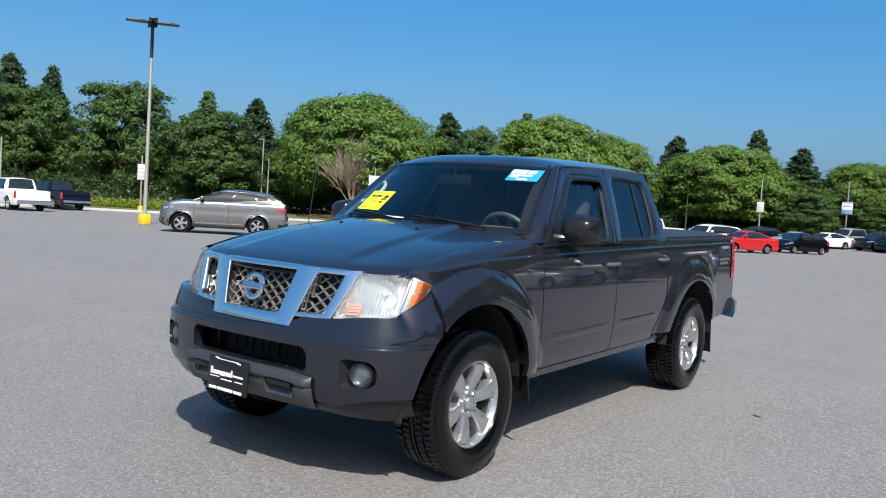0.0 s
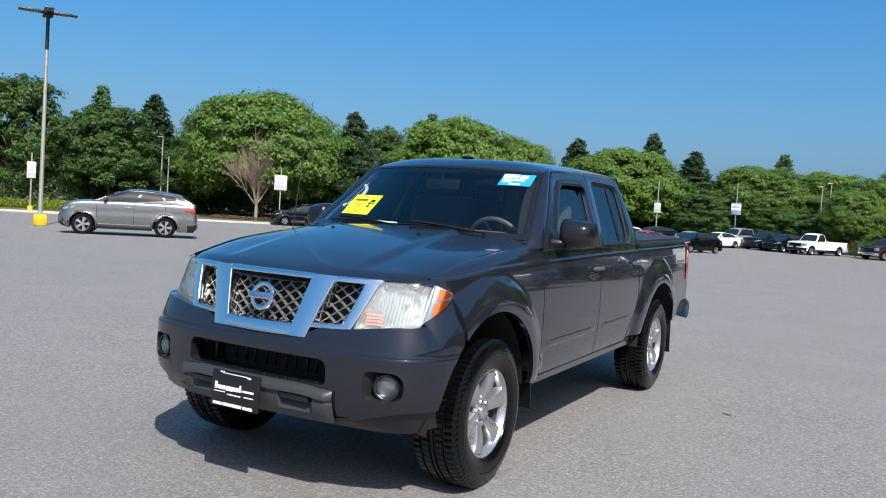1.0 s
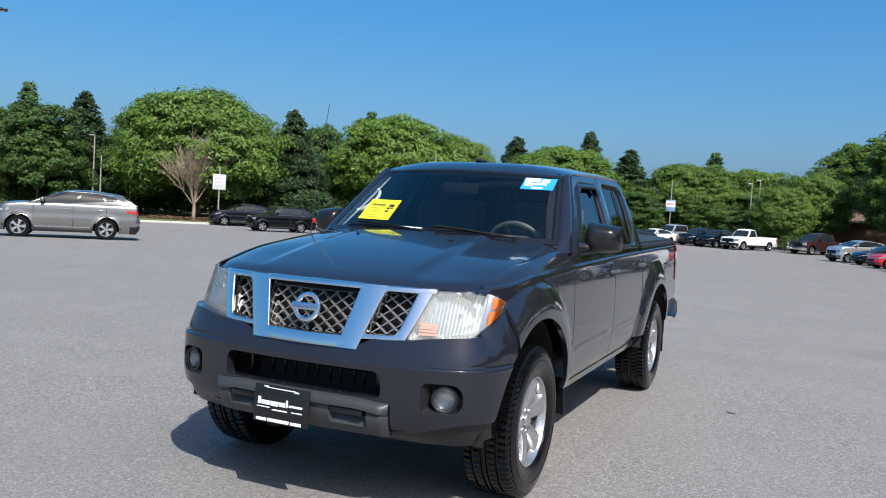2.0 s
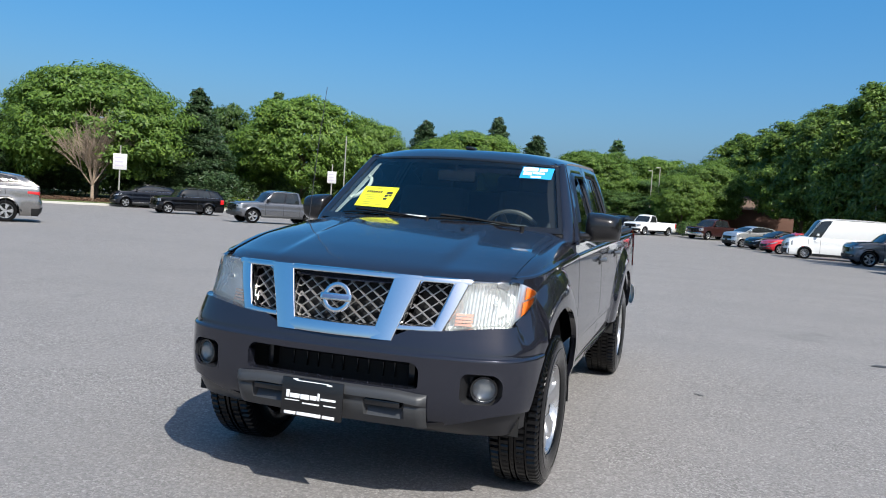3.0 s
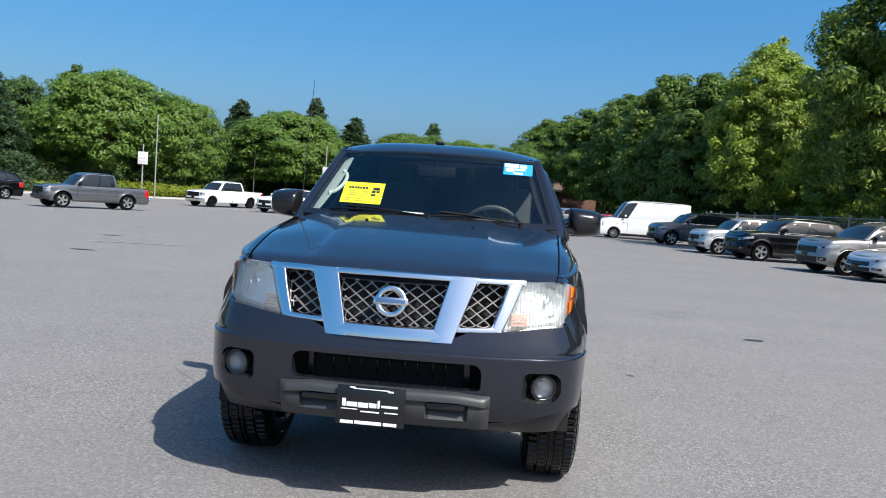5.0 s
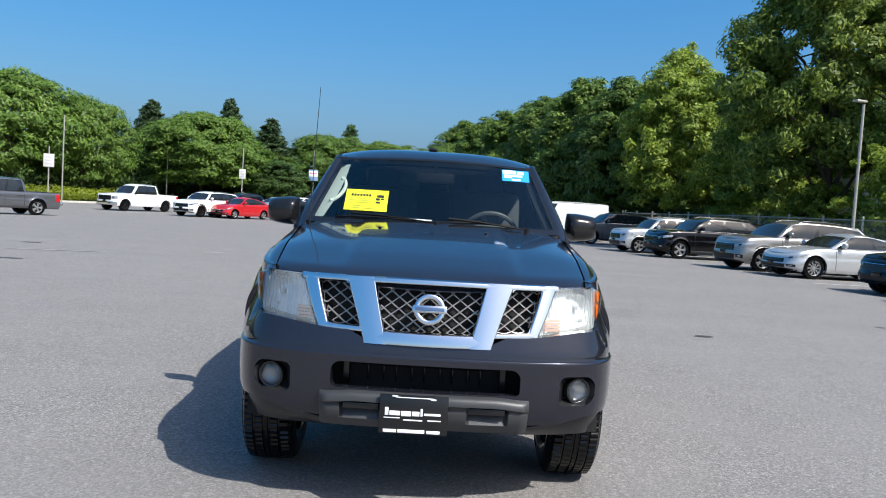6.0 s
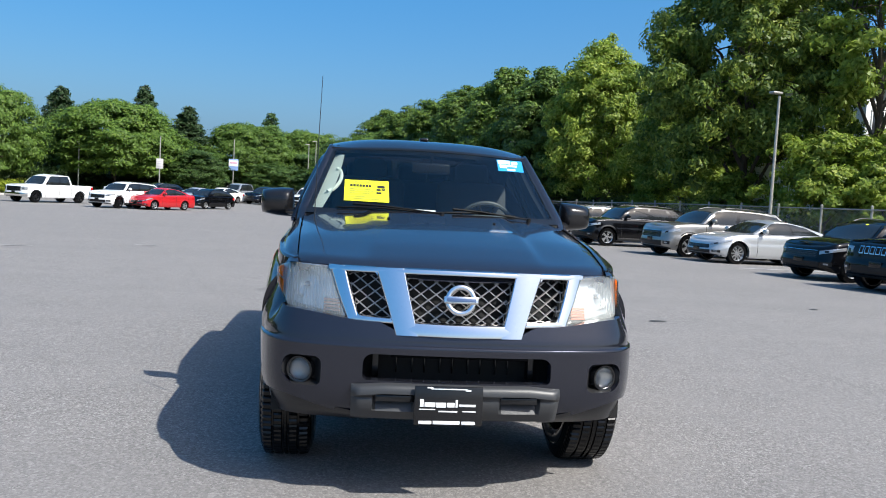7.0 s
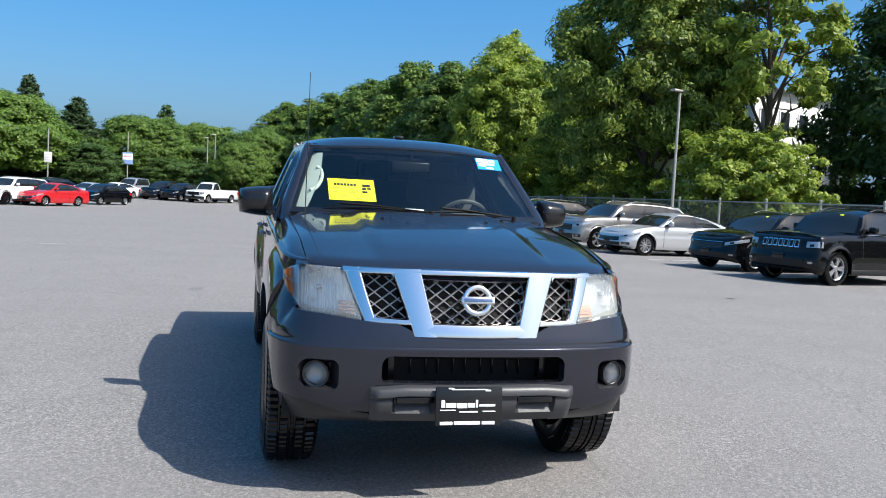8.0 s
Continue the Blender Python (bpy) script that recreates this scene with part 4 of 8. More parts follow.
def nose_pt(x, z, off=0.0):
    return Vector((x + 0.55 * x * abs(x) * off, nose_y(x, z) - off, z))


HOOD_SIDE = [(-0.70, 0.70), (-0.5, 0.752), (0.0, 0.772), (0.6, 0.79)]


def hood_z(x, y):
    u = (y + 0.68) / 1.05
    edge = 1.062 + 0.185 * u - 0.035 * u * u - 0.02 * max(0, 1 - u * 6) ** 2
    w = lerp_table(HOOD_SIDE, y)
    q = min(abs(x) / w, 1.0)
    lift = step(0.12, 0.6, u)
    edge += 0.032 * lift
    crown = (0.016 + 0.062 * min(u, 1.1) - 0.027 * lift) * (1 - q * q)
    bulge = 0.012 * (1 - step(0.385, 0.45, abs(x))) * step(0.02, 0.35, u)
    return edge + crown + bulge - 0.018 * q ** 10


def build_hood():
    bm = bmesh.new()
    us = [i / 36 for i in range(37)]
    vs = [-1 + j / 36 for j in range(73)]

    def f(u, v):
        w0 = lerp_table(HOOD_SIDE, -0.47 + 1.08 * u) - 0.003
        x = v * w0
        yf = nose_y(x, 1.066) - 0.010
        yr = 0.372 + 0.40 * x * x
        y = yf + (yr - yf) * u
        z = hood_z(x, y)
        if u < 0.09:
            z -= 0.024 * (1 - u / 0.09) ** 2
        return Vector((x, y, z))

    grid(bm, us, vs, f)
    rim = [e for e in bm.edges if len(e.link_faces) == 1]
    g = bmesh.ops.extrude_edge_only(bm, edges=rim)
    for v in g["geom"]:
        if isinstance(v, bmesh.types.BMVert):
            if v.co.y < -0.42 and abs(v.co.x) < 0.69:
                v.co.z -= 0.006
                v.co.y += 0.025
            else:
                v.co.z -= 0.03
                v.co.x *= 0.99
    return part("hood", bm, M_PAINT, truck, sharp=60)


hood = build_hood()


def fender_top_z(y):
    return 1.103 - 0.028 * step(0.1, -0.46, y) + lerp_table(LINE_RISE, y)


FENDER_EDGE = [(0.46, -0.326), (0.80, -0.326), (0.90, -0.348), (1.0, -0.368), (1.02, -0.372), (1.05, -0.402), (1.08, -0.435), (1.115, -0.44)]


def build_fender(s):
    """Front wing: its flank with the wheel arch, and its top that turns in to the hood."""
    f = flank("front_fender", lambda z: lerp_table(FENDER_EDGE, z), lambda z: 0.655, 0.46, 1.103, s, truck, 56, 52, ztop=fender_top_z)
    bm = bmesh.new()
    us = [i / 30 for i in range(31)]
    vs = [-4, -3, -2, -1] + [j / 8 for j in range(9)]

    def top(u, v):
        y = -0.462 + 1.132 * u
        a = side_pt(y, fender_top_z(y), 1)
        fillet = ((0, 0), (-0.0015, 0.005), (-0.0055, 0.0095), (-0.012, 0.0115))
        if v < 0:
            e = fillet[int(v) + 4]
            return Vector((s * (a.x + e[0]), a.y, a.z + e[1]))
        a += Vector((-0.022, 0, 0.012))
        hx = lerp_table(HOOD_SIDE, y) + 0.004
        hy = y
        b = Vector((hx, hy, min(hood_z(hx, y) + 0.004, hood_z(hx, 0.36) + 0.02)))
        c = Vector((a.x - 0.02, y, b.z - 0.004 + 0.012))
        c.z = max(c.z - 0.01, a.z + 0.3 * max(0, b.z - a.z))
        p = a * (1 - v) ** 2 + c * 2 * v * (1 - v) + b * v * v
        p.x *= s
        return p

    grid(bm, us, vs, top)
    part("fender_top", bm, M_PAINT, f, sharp=60)
    # small body-coloured corner between hood, lamp and wing
    bm = bmesh.new()
    A, B, C, D = Vector((0.746, -0.518, 1.066)), Vector((0.806, -0.480, 1.060)), top(0.03, -4), top(0.03, 1.0)
    A.x, B.x = s * A.x, s * B.x
    grid(bm, [0, 0.25, 0.5, 0.75, 1], [0, 0.25, 0.5, 0.75, 1], lambda u, v: A.lerp(B, v).lerp(D.lerp(C, v), u) + Vector((0, 0, 0.004 * math.sin(math.pi * v) - 0.001)))
    part("corner_filler", bm, M_PAINT, f)
    bm = bmesh.new()
    # arch liner
    def liner(u, v):
        a = math.pi * (0.035 + 0.98 * u)
        return Vector((s * (0.845 - 0.37 * v), math.cos(a) * (ARCH_R + 0.012), 0.39 + math.sin(a) * (ARCH_R + 0.012)))

    grid(bm, [i / 18 for i in range(19)], [0, 0.5, 1], liner)
    part("wheel_arch_liner", bm, M_DARK, f)
    return f


for s in (1, -1):
    build_fender(s)


# nose: bumper cover
PLAN = [(0, -0.800), (0.20, -0.797), (0.42, -0.781), (0.60, -0.750), (0.72, -0.715), (0.80, -0.670), (0.858, -0.600), (0.893, -0.520), (0.910, -0.455), (0.918, -0.40), (0.921, -0.325)]
PROFILE = [(0.37, 0.085), (0.41, 0.045), (0.46, 0.018), (0.52, 0.004), (0.60, 0.0), (0.70, 0.0), (0.727, 0.0005), (0.7315, 0.003), (0.7345, 0.008), (0.7365, 0.014), (0.741, 0.0155), (0.76, 0.018), (0.79, 0.028), (0.84, 0.044), (0.87, 0.054)]


def bumper_pt(t, z, off=0.0):
    """t from -1 to 1 along the bumper; off outwards."""
    a = abs(t)
    p, q = spline(PLAN, a), spline(PLAN, min(a + 0.01, 1)) - spline(PLAN, max(a - 0.01, 0))
    n = np.array([-q[1], q[0]])
    n = -n / np.linalg.norm(n)
    if n[1] > 0:
        n = -n
    o = off - lerp_table(PROFILE, z) * (1 - 0.5 * step(0.495, 0.765, a) * step(0.75, 0.77, z))
    p = p + n * o * np.array([1, 1])
    return Vector((math.copysign(1, t) * p[0] if t else 0.0, p[1], z))


def t_of(x):
    """The place along the bumper for a half width x."""
    lo, hi = 0.0, 1.0
    for _ in range(30):
        m = (lo + hi) / 2
        lo, hi = (m, hi) if spline(PLAN, m)[0] < x else (lo, m)
    return lo


def t_at_y(y):
    """The place along the bumper where its side has come back to y."""
    lo, hi = 0.5, 1.0
    for _ in range(24):
        m = (lo + hi) / 2
        lo, hi = (m, hi) if spline(PLAN, m)[1] < y else (lo, m)
    return lo


def bumper_top(x):
    x = abs(x)
    return 0.778 + 0.055 * step(0.285, 0.335, x) + 0.035 * step(0.4, 0.8, x) + 0.01 * step(0.80, 0.9, x)


def bumper_low(x):
    x = abs(x)
    return 0.405 + 0.082 * step(0.45, 0.84, x)


def lamp_x(u):
    """Half width along the lower edge of the lamp's wrap, from the lens to its tip on the wing."""
    return 0.790 + (side_x(-0.372, 1.0) + 0.004 - 0.790) * (1 - (1 - u) ** 2.0)


def build_bumper():
    MOUTH = (t_of(0.43), 0.575, 0.694)
    FOG = (t_of(0.615), t_of(0.792), 0.532, 0.668)
    ts = sorted({round(v, 4) for v in [i / 40 for i in range(41)] + [MOUTH[0], FOG[0], FOG[1]]})
    ts = [-t for t in ts[:0:-1]] + ts
    bm = bmesh.new()
    ZS = [0.405, 0.43, 0.46, 0.50, 0.532, 0.575, 0.60, 0.63, 0.668, 0.694, 0.702, 0.718, 0.727, 0.7315, 0.7345, 0.7365, 0.741, 0.75, 0.765, 0.80, 0.84, 0.88]

    def f(t, z):
        x = spline(PLAN, abs(t))[0]
        lo, hi = bumper_low(x), bumper_top(x)
        zz = z
        if z <= 0.5:
            z = lo + (z - 0.405) * (0.5 - lo) / 0.095

        def at_edge(t, z):
            """The end of the bumper: the arch, and above it the seam that runs up to the lamp's tip."""
            e = -max(0.332 + 0.19 * max(0.0, z - 0.80), math.sqrt(max(0.0, ARCH_R ** 2 - max(0.0, z - 0.39) ** 2)))
            q = t_at_y(e)
            return math.copysign(0.62 + (abs(t) - 0.62) * (q - 0.62) / 0.38, t) if abs(t) > 0.62 else t

        if zz > 0.75:
            y = spline(PLAN, abs(at_edge(t, 0.9)))[1]
            u = min(max((y + 0.535) / 0.165, 0.0), 1.0)
            hi += (0.998 - hi) * u
            z = 0.75 + (zz - 0.75) * (hi - 0.75) / 0.13
        tt = at_edge(t, z)
        p = bumper_pt(tt, z)
        sg = 1 if t >= 0 else -1
        # at its end it lies in the wing's own surface
        w = step(0.82, 0.985, abs(tt))
        if w and z > 0.5:
            p = p.lerp(side_pt(p.y, z - rake(p.y), sg), w)
        # its top edge runs in under the lamp
        if zz > 0.75:
            k = ((zz - 0.75) / 0.13) ** 2 * step(-0.62, -0.50, p.y)
            y = -0.537 + 0.165 * u
            p = p.lerp(Vector((sg * (lamp_x(u) - 0.004), y, p.z)), k)
        return p

    V = grid(bm, ts, ZS, f)
    dead = []
    for i in range(len(ts) - 1):
        for j in range(len(ZS) - 1):
            tm, zm = abs(ts[i] + ts[i + 1]) / 2, (ZS[j] + ZS[j + 1]) / 2
            if (tm < MOUTH[0] and MOUTH[1] < zm < MOUTH[2]) or (FOG[0] < tm < FOG[1] and FOG[2] < zm < FOG[3]):
                dead += [e for e in V[i][j].link_faces if V[i + 1][j + 1] in e.verts]
    bmesh.ops.delete(bm, geom=dead, context="FACES")
    rim = [e for e in bm.edges if len(e.link_faces) == 1]
    g = bmesh.ops.extrude_edge_only(bm, edges=rim)
    for v in g["geom"]:
        if isinstance(v, bmesh.types.BMVert):
            if abs(v.co.x) > 0.86 and v.co.z < 1.01:
                v.co.x *= 0.95
            else:
                v.co.y += 0.05
                v.co.x *= 0.985
    b = part("front_bumper", bm, M_PAINT, truck, sharp=40)
    # rounded corners of the mouth and of the lamp recesses
    def corner(s, xc, zc, side, up, r, nm):
        """Fills the corner of an opening; side: towards its middle along x, up: along z."""
        bm = bmesh.new()
        arc = []
        for i in range(9):
            a = i / 8 * math.pi / 2
            arc.append((xc + side * (r - r * math.sin(a)), zc + up * (r - r * math.cos(a))))
        out = 0.003
        pts = [(arc[0][0], zc - up * out)] + arc + [(xc - side * out, arc[-1][1]), (xc - side * out, zc - up * out)]
        front = [bm.verts.new(bumper_pt(s * t_of(x), z, 0.0012)) for x, z in pts]
        rear = [bm.verts.new(bumper_pt(s * t_of(x), z, -0.05)) for x, z in pts]
        bm.faces.new(front)
        for i in range(len(pts)):
            j = (i + 1) % len(pts)
            bm.faces.new((front[i], front[j], rear[j], rear[i]))
        part(nm, bm, M_PAINT, b, sharp=30)

    for s in (1, -1):
        corner(s, 0.43, MOUTH[2], -1, -1, 0.045, "mouth_corner")
        corner(s, 0.43, MOUTH[1], -1, 1, 0.022, "mouth_corner")
        for z, up in ((FOG[2], 1), (FOG[3], -1)):
            corner(s, 0.615, z, 1, up, 0.034, "recess_corner")
            corner(s, 0.792, z, -1, up, 0.056, "recess_corner")
    # plastic valance in front of each wheel
    for s in (1, -1):
        bm = bmesh.new()

        def val(u, v):
            x = 0.40 + 0.497 * u
            p = bumper_pt(t_of(x), 0.46, -0.012 - 0.02 * v)
            p.z = bumper_low(x) + 0.02 + (0.352 + 0.02 * step(0.85, 1.0, u) - bumper_low(x)) * v
            p.y += 0.05 * v * v
            p.x *= s
            return p

        grid(bm, [i / 20 for i in range(21)], [j / 5 for j in range(6)], val)
        part("valance", bm, M_SATIN, b, "black plastic valance")
    # near-black sheet painting the shaded depth behind the mouth, with cross bars
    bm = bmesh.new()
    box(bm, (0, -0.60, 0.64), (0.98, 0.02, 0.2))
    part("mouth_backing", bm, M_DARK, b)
    for z, x0, x1 in ((0.668, -0.30, 0.34),):
        bm = bmesh.new()
        tube(bm, [(x0, -0.665, z), (x1, -0.668, z)], 0.011, 8)
        part("cross_bar", bm, M_BLACK, b)
    for x in (-0.37, 0.36):
        bm = bmesh.new()
        box(bm, (x, -0.64, 0.64), (0.03, 0.06, 0.15), 0.004)
        part("brace", bm, M_BLACK, b)
    for i in range(9):
        bm = bmesh.new()
        box(bm, (-0.27 + 0.066 * i + 0.008 * (i % 2), -0.618, 0.635), (0.007, 0.012, 0.11), 0.002)
        part("radiator_fin", bm, M_BLACK, b)
    for x in (-0.16, -0.12, 0.18):
        bm = bmesh.new()
        lathe(bm, [(0.0, 0.006), (0.006, 0.006), (0.007, 0.0005)], 8, "Z", (x, -0.67, 0.672))
        part("bolt", bm, M_ALLOY, b)
    # fog lamps
    for s in (1, -1):
        bm = bmesh.new()
        t0, t1 = FOG[0], FOG[1]

        def cup(u, v):
            t = t0 + (t1 - t0) * u
            z = FOG[2] + (FOG[3] - FOG[2]) * v
            e = min(1.0, 6 * min(u, 1 - u), 6 * min(v, 1 - v))
            p = bumper_pt(t, z, -0.055 * e)
            p.x *= s
            return p

        grid(bm, [i / 16 for i in range(17)], [i / 12 for i in range(13)], cup)
        h = part("fog_lamp_recess", bm, M_TRIM, b)
        c = bumper_pt(t_of(0.72), 0.597, -0.03)
        c.x *= s
        d = Vector((s * 0.32, -0.95, 0)).normalized()
        rot = d.to_track_quat("X", "Z").to_matrix().to_4x4()
        bm = bmesh.new()
        lathe(bm, [(-0.03, 0.064), (0.004, 0.064), (0.012, 0.060), (0.010, 0.052)], 28)
        bmesh.ops.transform(bm, matrix=Matrix.Translation(c) @ rot, verts=bm.verts)
        part("fog_lamp_bezel", bm, M_BLACK, h)
        bm = bmesh.new()
        lathe(bm, [(-0.010, 0.0005), (-0.008, 0.02), (-0.002, 0.044), (0.005, 0.053)], 28)
        bmesh.ops.transform(bm, matrix=Matrix.Translation(c) @ rot, verts=bm.verts)
        part("reflector", bm, M_FOGBOWL, h)
        bm = bmesh.new()
        lathe(bm, [(0.016, 0.0005), (0.015, 0.025), (0.010, 0.045), (0.004, 0.053)], 28)
        bmesh.ops.transform(bm, matrix=Matrix.Translation(c) @ rot, verts=bm.verts)
        part("lens", bm, M_CLEAR, h, out=(0, -1, 0))
    return b


bumper = build_bumper()


def build_skid():
    """The grey lower centre bar with its two slots."""
    bm = bmesh.new()
    xs = [-0.475 + 0.95 * i / 60 for i in range(61)]
    prof = [(0.395, 0.0, 0.0), (0.40, 0.03, 0.0), (0.44, 0.036, 0.2), (0.49, 0.037, 0.5), (0.50, 0.030, 0.6), (0.515, 0.030, 0.7), (0.525, 0.042, 0.8), (0.548, 0.040, 0.95), (0.565, 0.022, 1.0), (0.572, -0.03, 1.0)]

    def f(i, j):
        z, o, q = prof[j]
        x = xs[i]
        t = t_of(abs(x)) * (1 if x >= 0 else -1)
        e = min(1.0, (0.475 - abs(x)) / 0.03)
        slot = 1.0 if 0.19 < abs(x) < 0.37 and 0.485 < z < 0.52 else 0.0
        oo = o * (0.4 + 0.6 * e) - 0.045 * slot
        p = bumper_pt(t, max(z, 0.46), oo)
        p.z = z - 0.012 * step(0.3, 0.475, abs(x)) * (z > 0.5)
        if z < 0.46:
            p.y += 0.03 * (0.46 - z) / 0.06
        return p

    grid(bm, list(range(61)), list(range(len(prof))), f)
    sk = part("lower_grille_bar", bm, M_GREYTRIM, truck, "grey moulded plastic bar", sharp=45)
    for s in (1, -1):
        bm = bmesh.new()
        box(bm, (s * 0.28, -0.793, 0.503), (0.17, 0.05, 0.028), 0.004)
        part("slot", bm, M_BLACK, sk)
    bm = bmesh.new()

    def under(u, v):
        x = -0.62 + 1.24 * u
        t = t_of(abs(x)) * (1 if x >= 0 else -1)
        p = bumper_pt(t, 0.42, -0.015 - 0.05 * v)
        p.z = 0.43 - (0.075 - 0.06 * step(0.40, 0.62, abs(x))) * v
        p.y += 0.10 * v * v
        return p

    grid(bm, [i / 40 for i in range(41)], [j / 6 for j in range(7)], under)
    part("air_dam", bm, M_DARK, truck)
    return sk


build_skid()


# unseen plates, added only to stop sunlight leaking into the truck's shadow
def underside_sun_block():
    bm = bmesh.new()
    box(bm, (0, -0.575, 0.455), (1.36, 0.18, 0.012), 0.003)
    box(bm, (0, 0.06, 0.452), (1.16, 1.12, 0.012), 0.003)
    part("underside_sun_block", bm, M_DARK, truck)


underside_sun_block()


def dealer_plate():
    """The black dealer plate on the bumper; its print is plain bars."""
    bm = bmesh.new()
    c = Vector((-0.044, -0.852, 0.484))
    rot = Matrix.Rotation(radians(-3), 4, "X")
    box(bm, c, (0.306, 0.012, 0.174), 0.004, rot)
    p = part("dealer_plate", bm, M_BLACK, truck, "black plate with white print")

    def bar(x0, x1, z0, z1, mat=M_WHITE):
        b = bmesh.new()
        y = -0.0068
        box(b, c + rot @ Vector(((x0 + x1) / 2, y - 0.0012, (z0 + z1) / 2)), (x1 - x0, 0.003, z1 - z0), 0.0006, rot)
        part("print", b, mat, p)

    bar(-0.082, 0.082, 0.074, 0.078)
    bar(-0.098, -0.072, 0.078, 0.084)
    bar(0.072, 0.098, 0.068, 0.075)
    bar(-0.128, -0.112, -0.004, 0.030)
    bar(-0.108, -0.060, -0.004, 0.016)
    bar(-0.056, -0.012, -0.006, 0.016)
    bar(-0.008, 0.026, -0.004, 0.016)
    bar(0.030, 0.040, -0.004, 0.030)
    bar(0.046, 0.120, 0.000, 0.010)
    bar(-0.132, -0.060, -0.017, -0.013)
    bar(-0.045, 0.040, -0.026, -0.020)
    bar(0.062, 0.122, -0.024, -0.019)
    bar(-0.132, -0.074, -0.080, -0.066)
    bar(-0.068, 0.052, -0.080, -0.065)
    bar(0.060, 0.120, -0.080, -0.066)


dealer_plate()


# grille
def grille():
    bm = bmesh.new()
    S = lambda a, b, o: nose_pt(a, b, o)

    def band(A, B, out, n=10, back=0.05, e=0.06):
        """A moulded chrome strip between two lines, rounded across and turned back at its edges."""
        prof = [(0.0, -back), (0.0, out - 0.008), (e, out - 0.0025), (2 * e, out - 0.0004), (3 * e, out), (0.5, out + 0.0012), (1 - 3 * e, out), (1 - 2 * e, out - 0.0004), (1 - e, out - 0.0025), (1.0, out - 0.008), (1.0, -back)]
        R = []
        for i in range(n + 1):
            p, q = Vector(spline(A, i / n)), Vector(spline(B, i / n))
            R.append([bm.verts.new(S(*p.lerp(q, k), o)) for k, o in prof])
        for P, Q in zip(R, R[1:]):
            for j in range(len(prof) - 1):
                bm.faces.new((P[j], Q[j], Q[j + 1], P[j + 1]))
        bm.faces.new(R[0])
        bm.faces.new(R[-1][::-1])

    band([(-0.592, 1.044), (0.0, 1.050), (0.592, 1.044)], [(-0.600, 1.070), (0.0, 1.074), (0.600, 1.070)], 0.0208, 40)
    band([(-0.287, 0.778), (0.0, 0.776), (0.287, 0.778)], [(-0.205, 0.836), (0.0, 0.834), (0.205, 0.836)], 0.021, 24, 0.05, 0.03)
    for s in (1, -1):
        band([(s * 0.258, 1.074), (s * 0.222, 0.92), (s * 0.186, 0.779)], [(s * 0.388, 1.072), (s * 0.333, 0.915), (s * 0.289, 0.779)], 0.0213, 16, 0.06, 0.02)
        band([(s * 0.524, 1.070), (s * 0.490, 0.95), (s * 0.456, 0.850)], [(s * 0.598, 1.072), (s * 0.550, 0.94), (s * 0.505, 0.834)], 0.0206, 12)
        band([(s * 0.300, 0.826), (s * 0.40, 0.829), (s * 0.504, 0.834)], [(s * 0.312, 0.850), (s * 0.40, 0.853), (s * 0.470, 0.857)], 0.0204, 12)
        # rounded corners of the side openings
        for cx, cz, ax, az, r in ((0.382, 1.046, 1, -1, 0.022), (0.526, 1.046, -1, -1, 0.022), (0.312, 0.852, 1, 1, 0.016), (0.459, 0.855, -1, 1, 0.026)):
            pts = [(s * (cx - ax * 0.004), cz - az * 0.004)]
            for i in range(7):
                a = i / 6 * math.pi / 2
                pts.append((s * (cx + ax * (r - r * math.sin(a)) - ax * 0.004), cz + az * (r - r * math.cos(a)) - az * 0.004))
            F, K = [bm.verts.new(S(x, z, 0.0195)) for x, z in pts], [bm.verts.new(S(x, z, -0.03)) for x, z in pts]
            bm.faces.new(F)
            for i in range(len(pts)):
                j = (i + 1) % len(pts)
                bm.faces.new((F[i], F[j], K[j], K[i]))
    sur = part("grille_surround", bm, M_CHROME, truck, "chrome grille surround", sharp=50)
    # lattice in the three openings
    opens = [("grille_mesh", [(-0.260, 1.052), (0.260, 1.052), (0.198, 0.832), (-0.198, 0.832)])]
    for s in (1, -1):
        opens.append(("grille_mesh", [(s * 0.384, 1.047), (s * 0.526, 1.047), (s * 0.458, 0.852), (s * 0.314, 0.850)]))

    def clip(p, d, poly):
        """The stretch of the line p + k d inside a convex outline."""
        lo, hi = -9.0, 9.0
        c = sum((Vector(v) for v in poly), Vector((0, 0))) / len(poly)
        for a, b in zip(poly, poly[1:] + poly[:1]):
            e = Vector(b) - Vector(a)
            n = Vector((-e.y, e.x))
            if n.dot(c - Vector(a)) < 0:
                n = -n
            den, num = n.dot(d), n.dot(Vector(a) - p)
            if abs(den) < 1e-9:
                if num > 0:
                    return None
                continue
            k = num / den
            if den > 0:
                lo = max(lo, k)
            else:
                hi = min(hi, k)
        return (lo, hi) if hi - lo > 0.01 else None

    for nm, poly in opens:
        bm = bmesh.new()
        for sg in (1, -1):
            d = Vector((0.80, sg * 0.60))
            n = Vector((-d.y, d.x))
            for i in range(-24, 25):
                p = Vector((0, 0.93)) + n * i * 0.0425
                c = clip(p, d, poly)
                if not c:
                    continue
                m = 8
                for w, o0, o1 in ((0.0026, -0.056, -0.040),):
                    R = []
                    for q in range(m + 1):
                        u = p + d * (c[0] + (c[1] - c[0]) * q / m)
                        R.append([bm.verts.new(nose_pt(u.x + n.x * a, u.y + n.y * a, o)) for a, o in ((-w, o0), (-w * 0.7, o1), (w * 0.7, o1), (w, o0))])
                    for A, B in zip(R, R[1:]):
                        for j in range(3):
                            bm.faces.new((A[j], A[j + 1], B[j + 1], B[j]))
        part(nm, bm, M_MESH, sur, "dark grey diamond lattice")
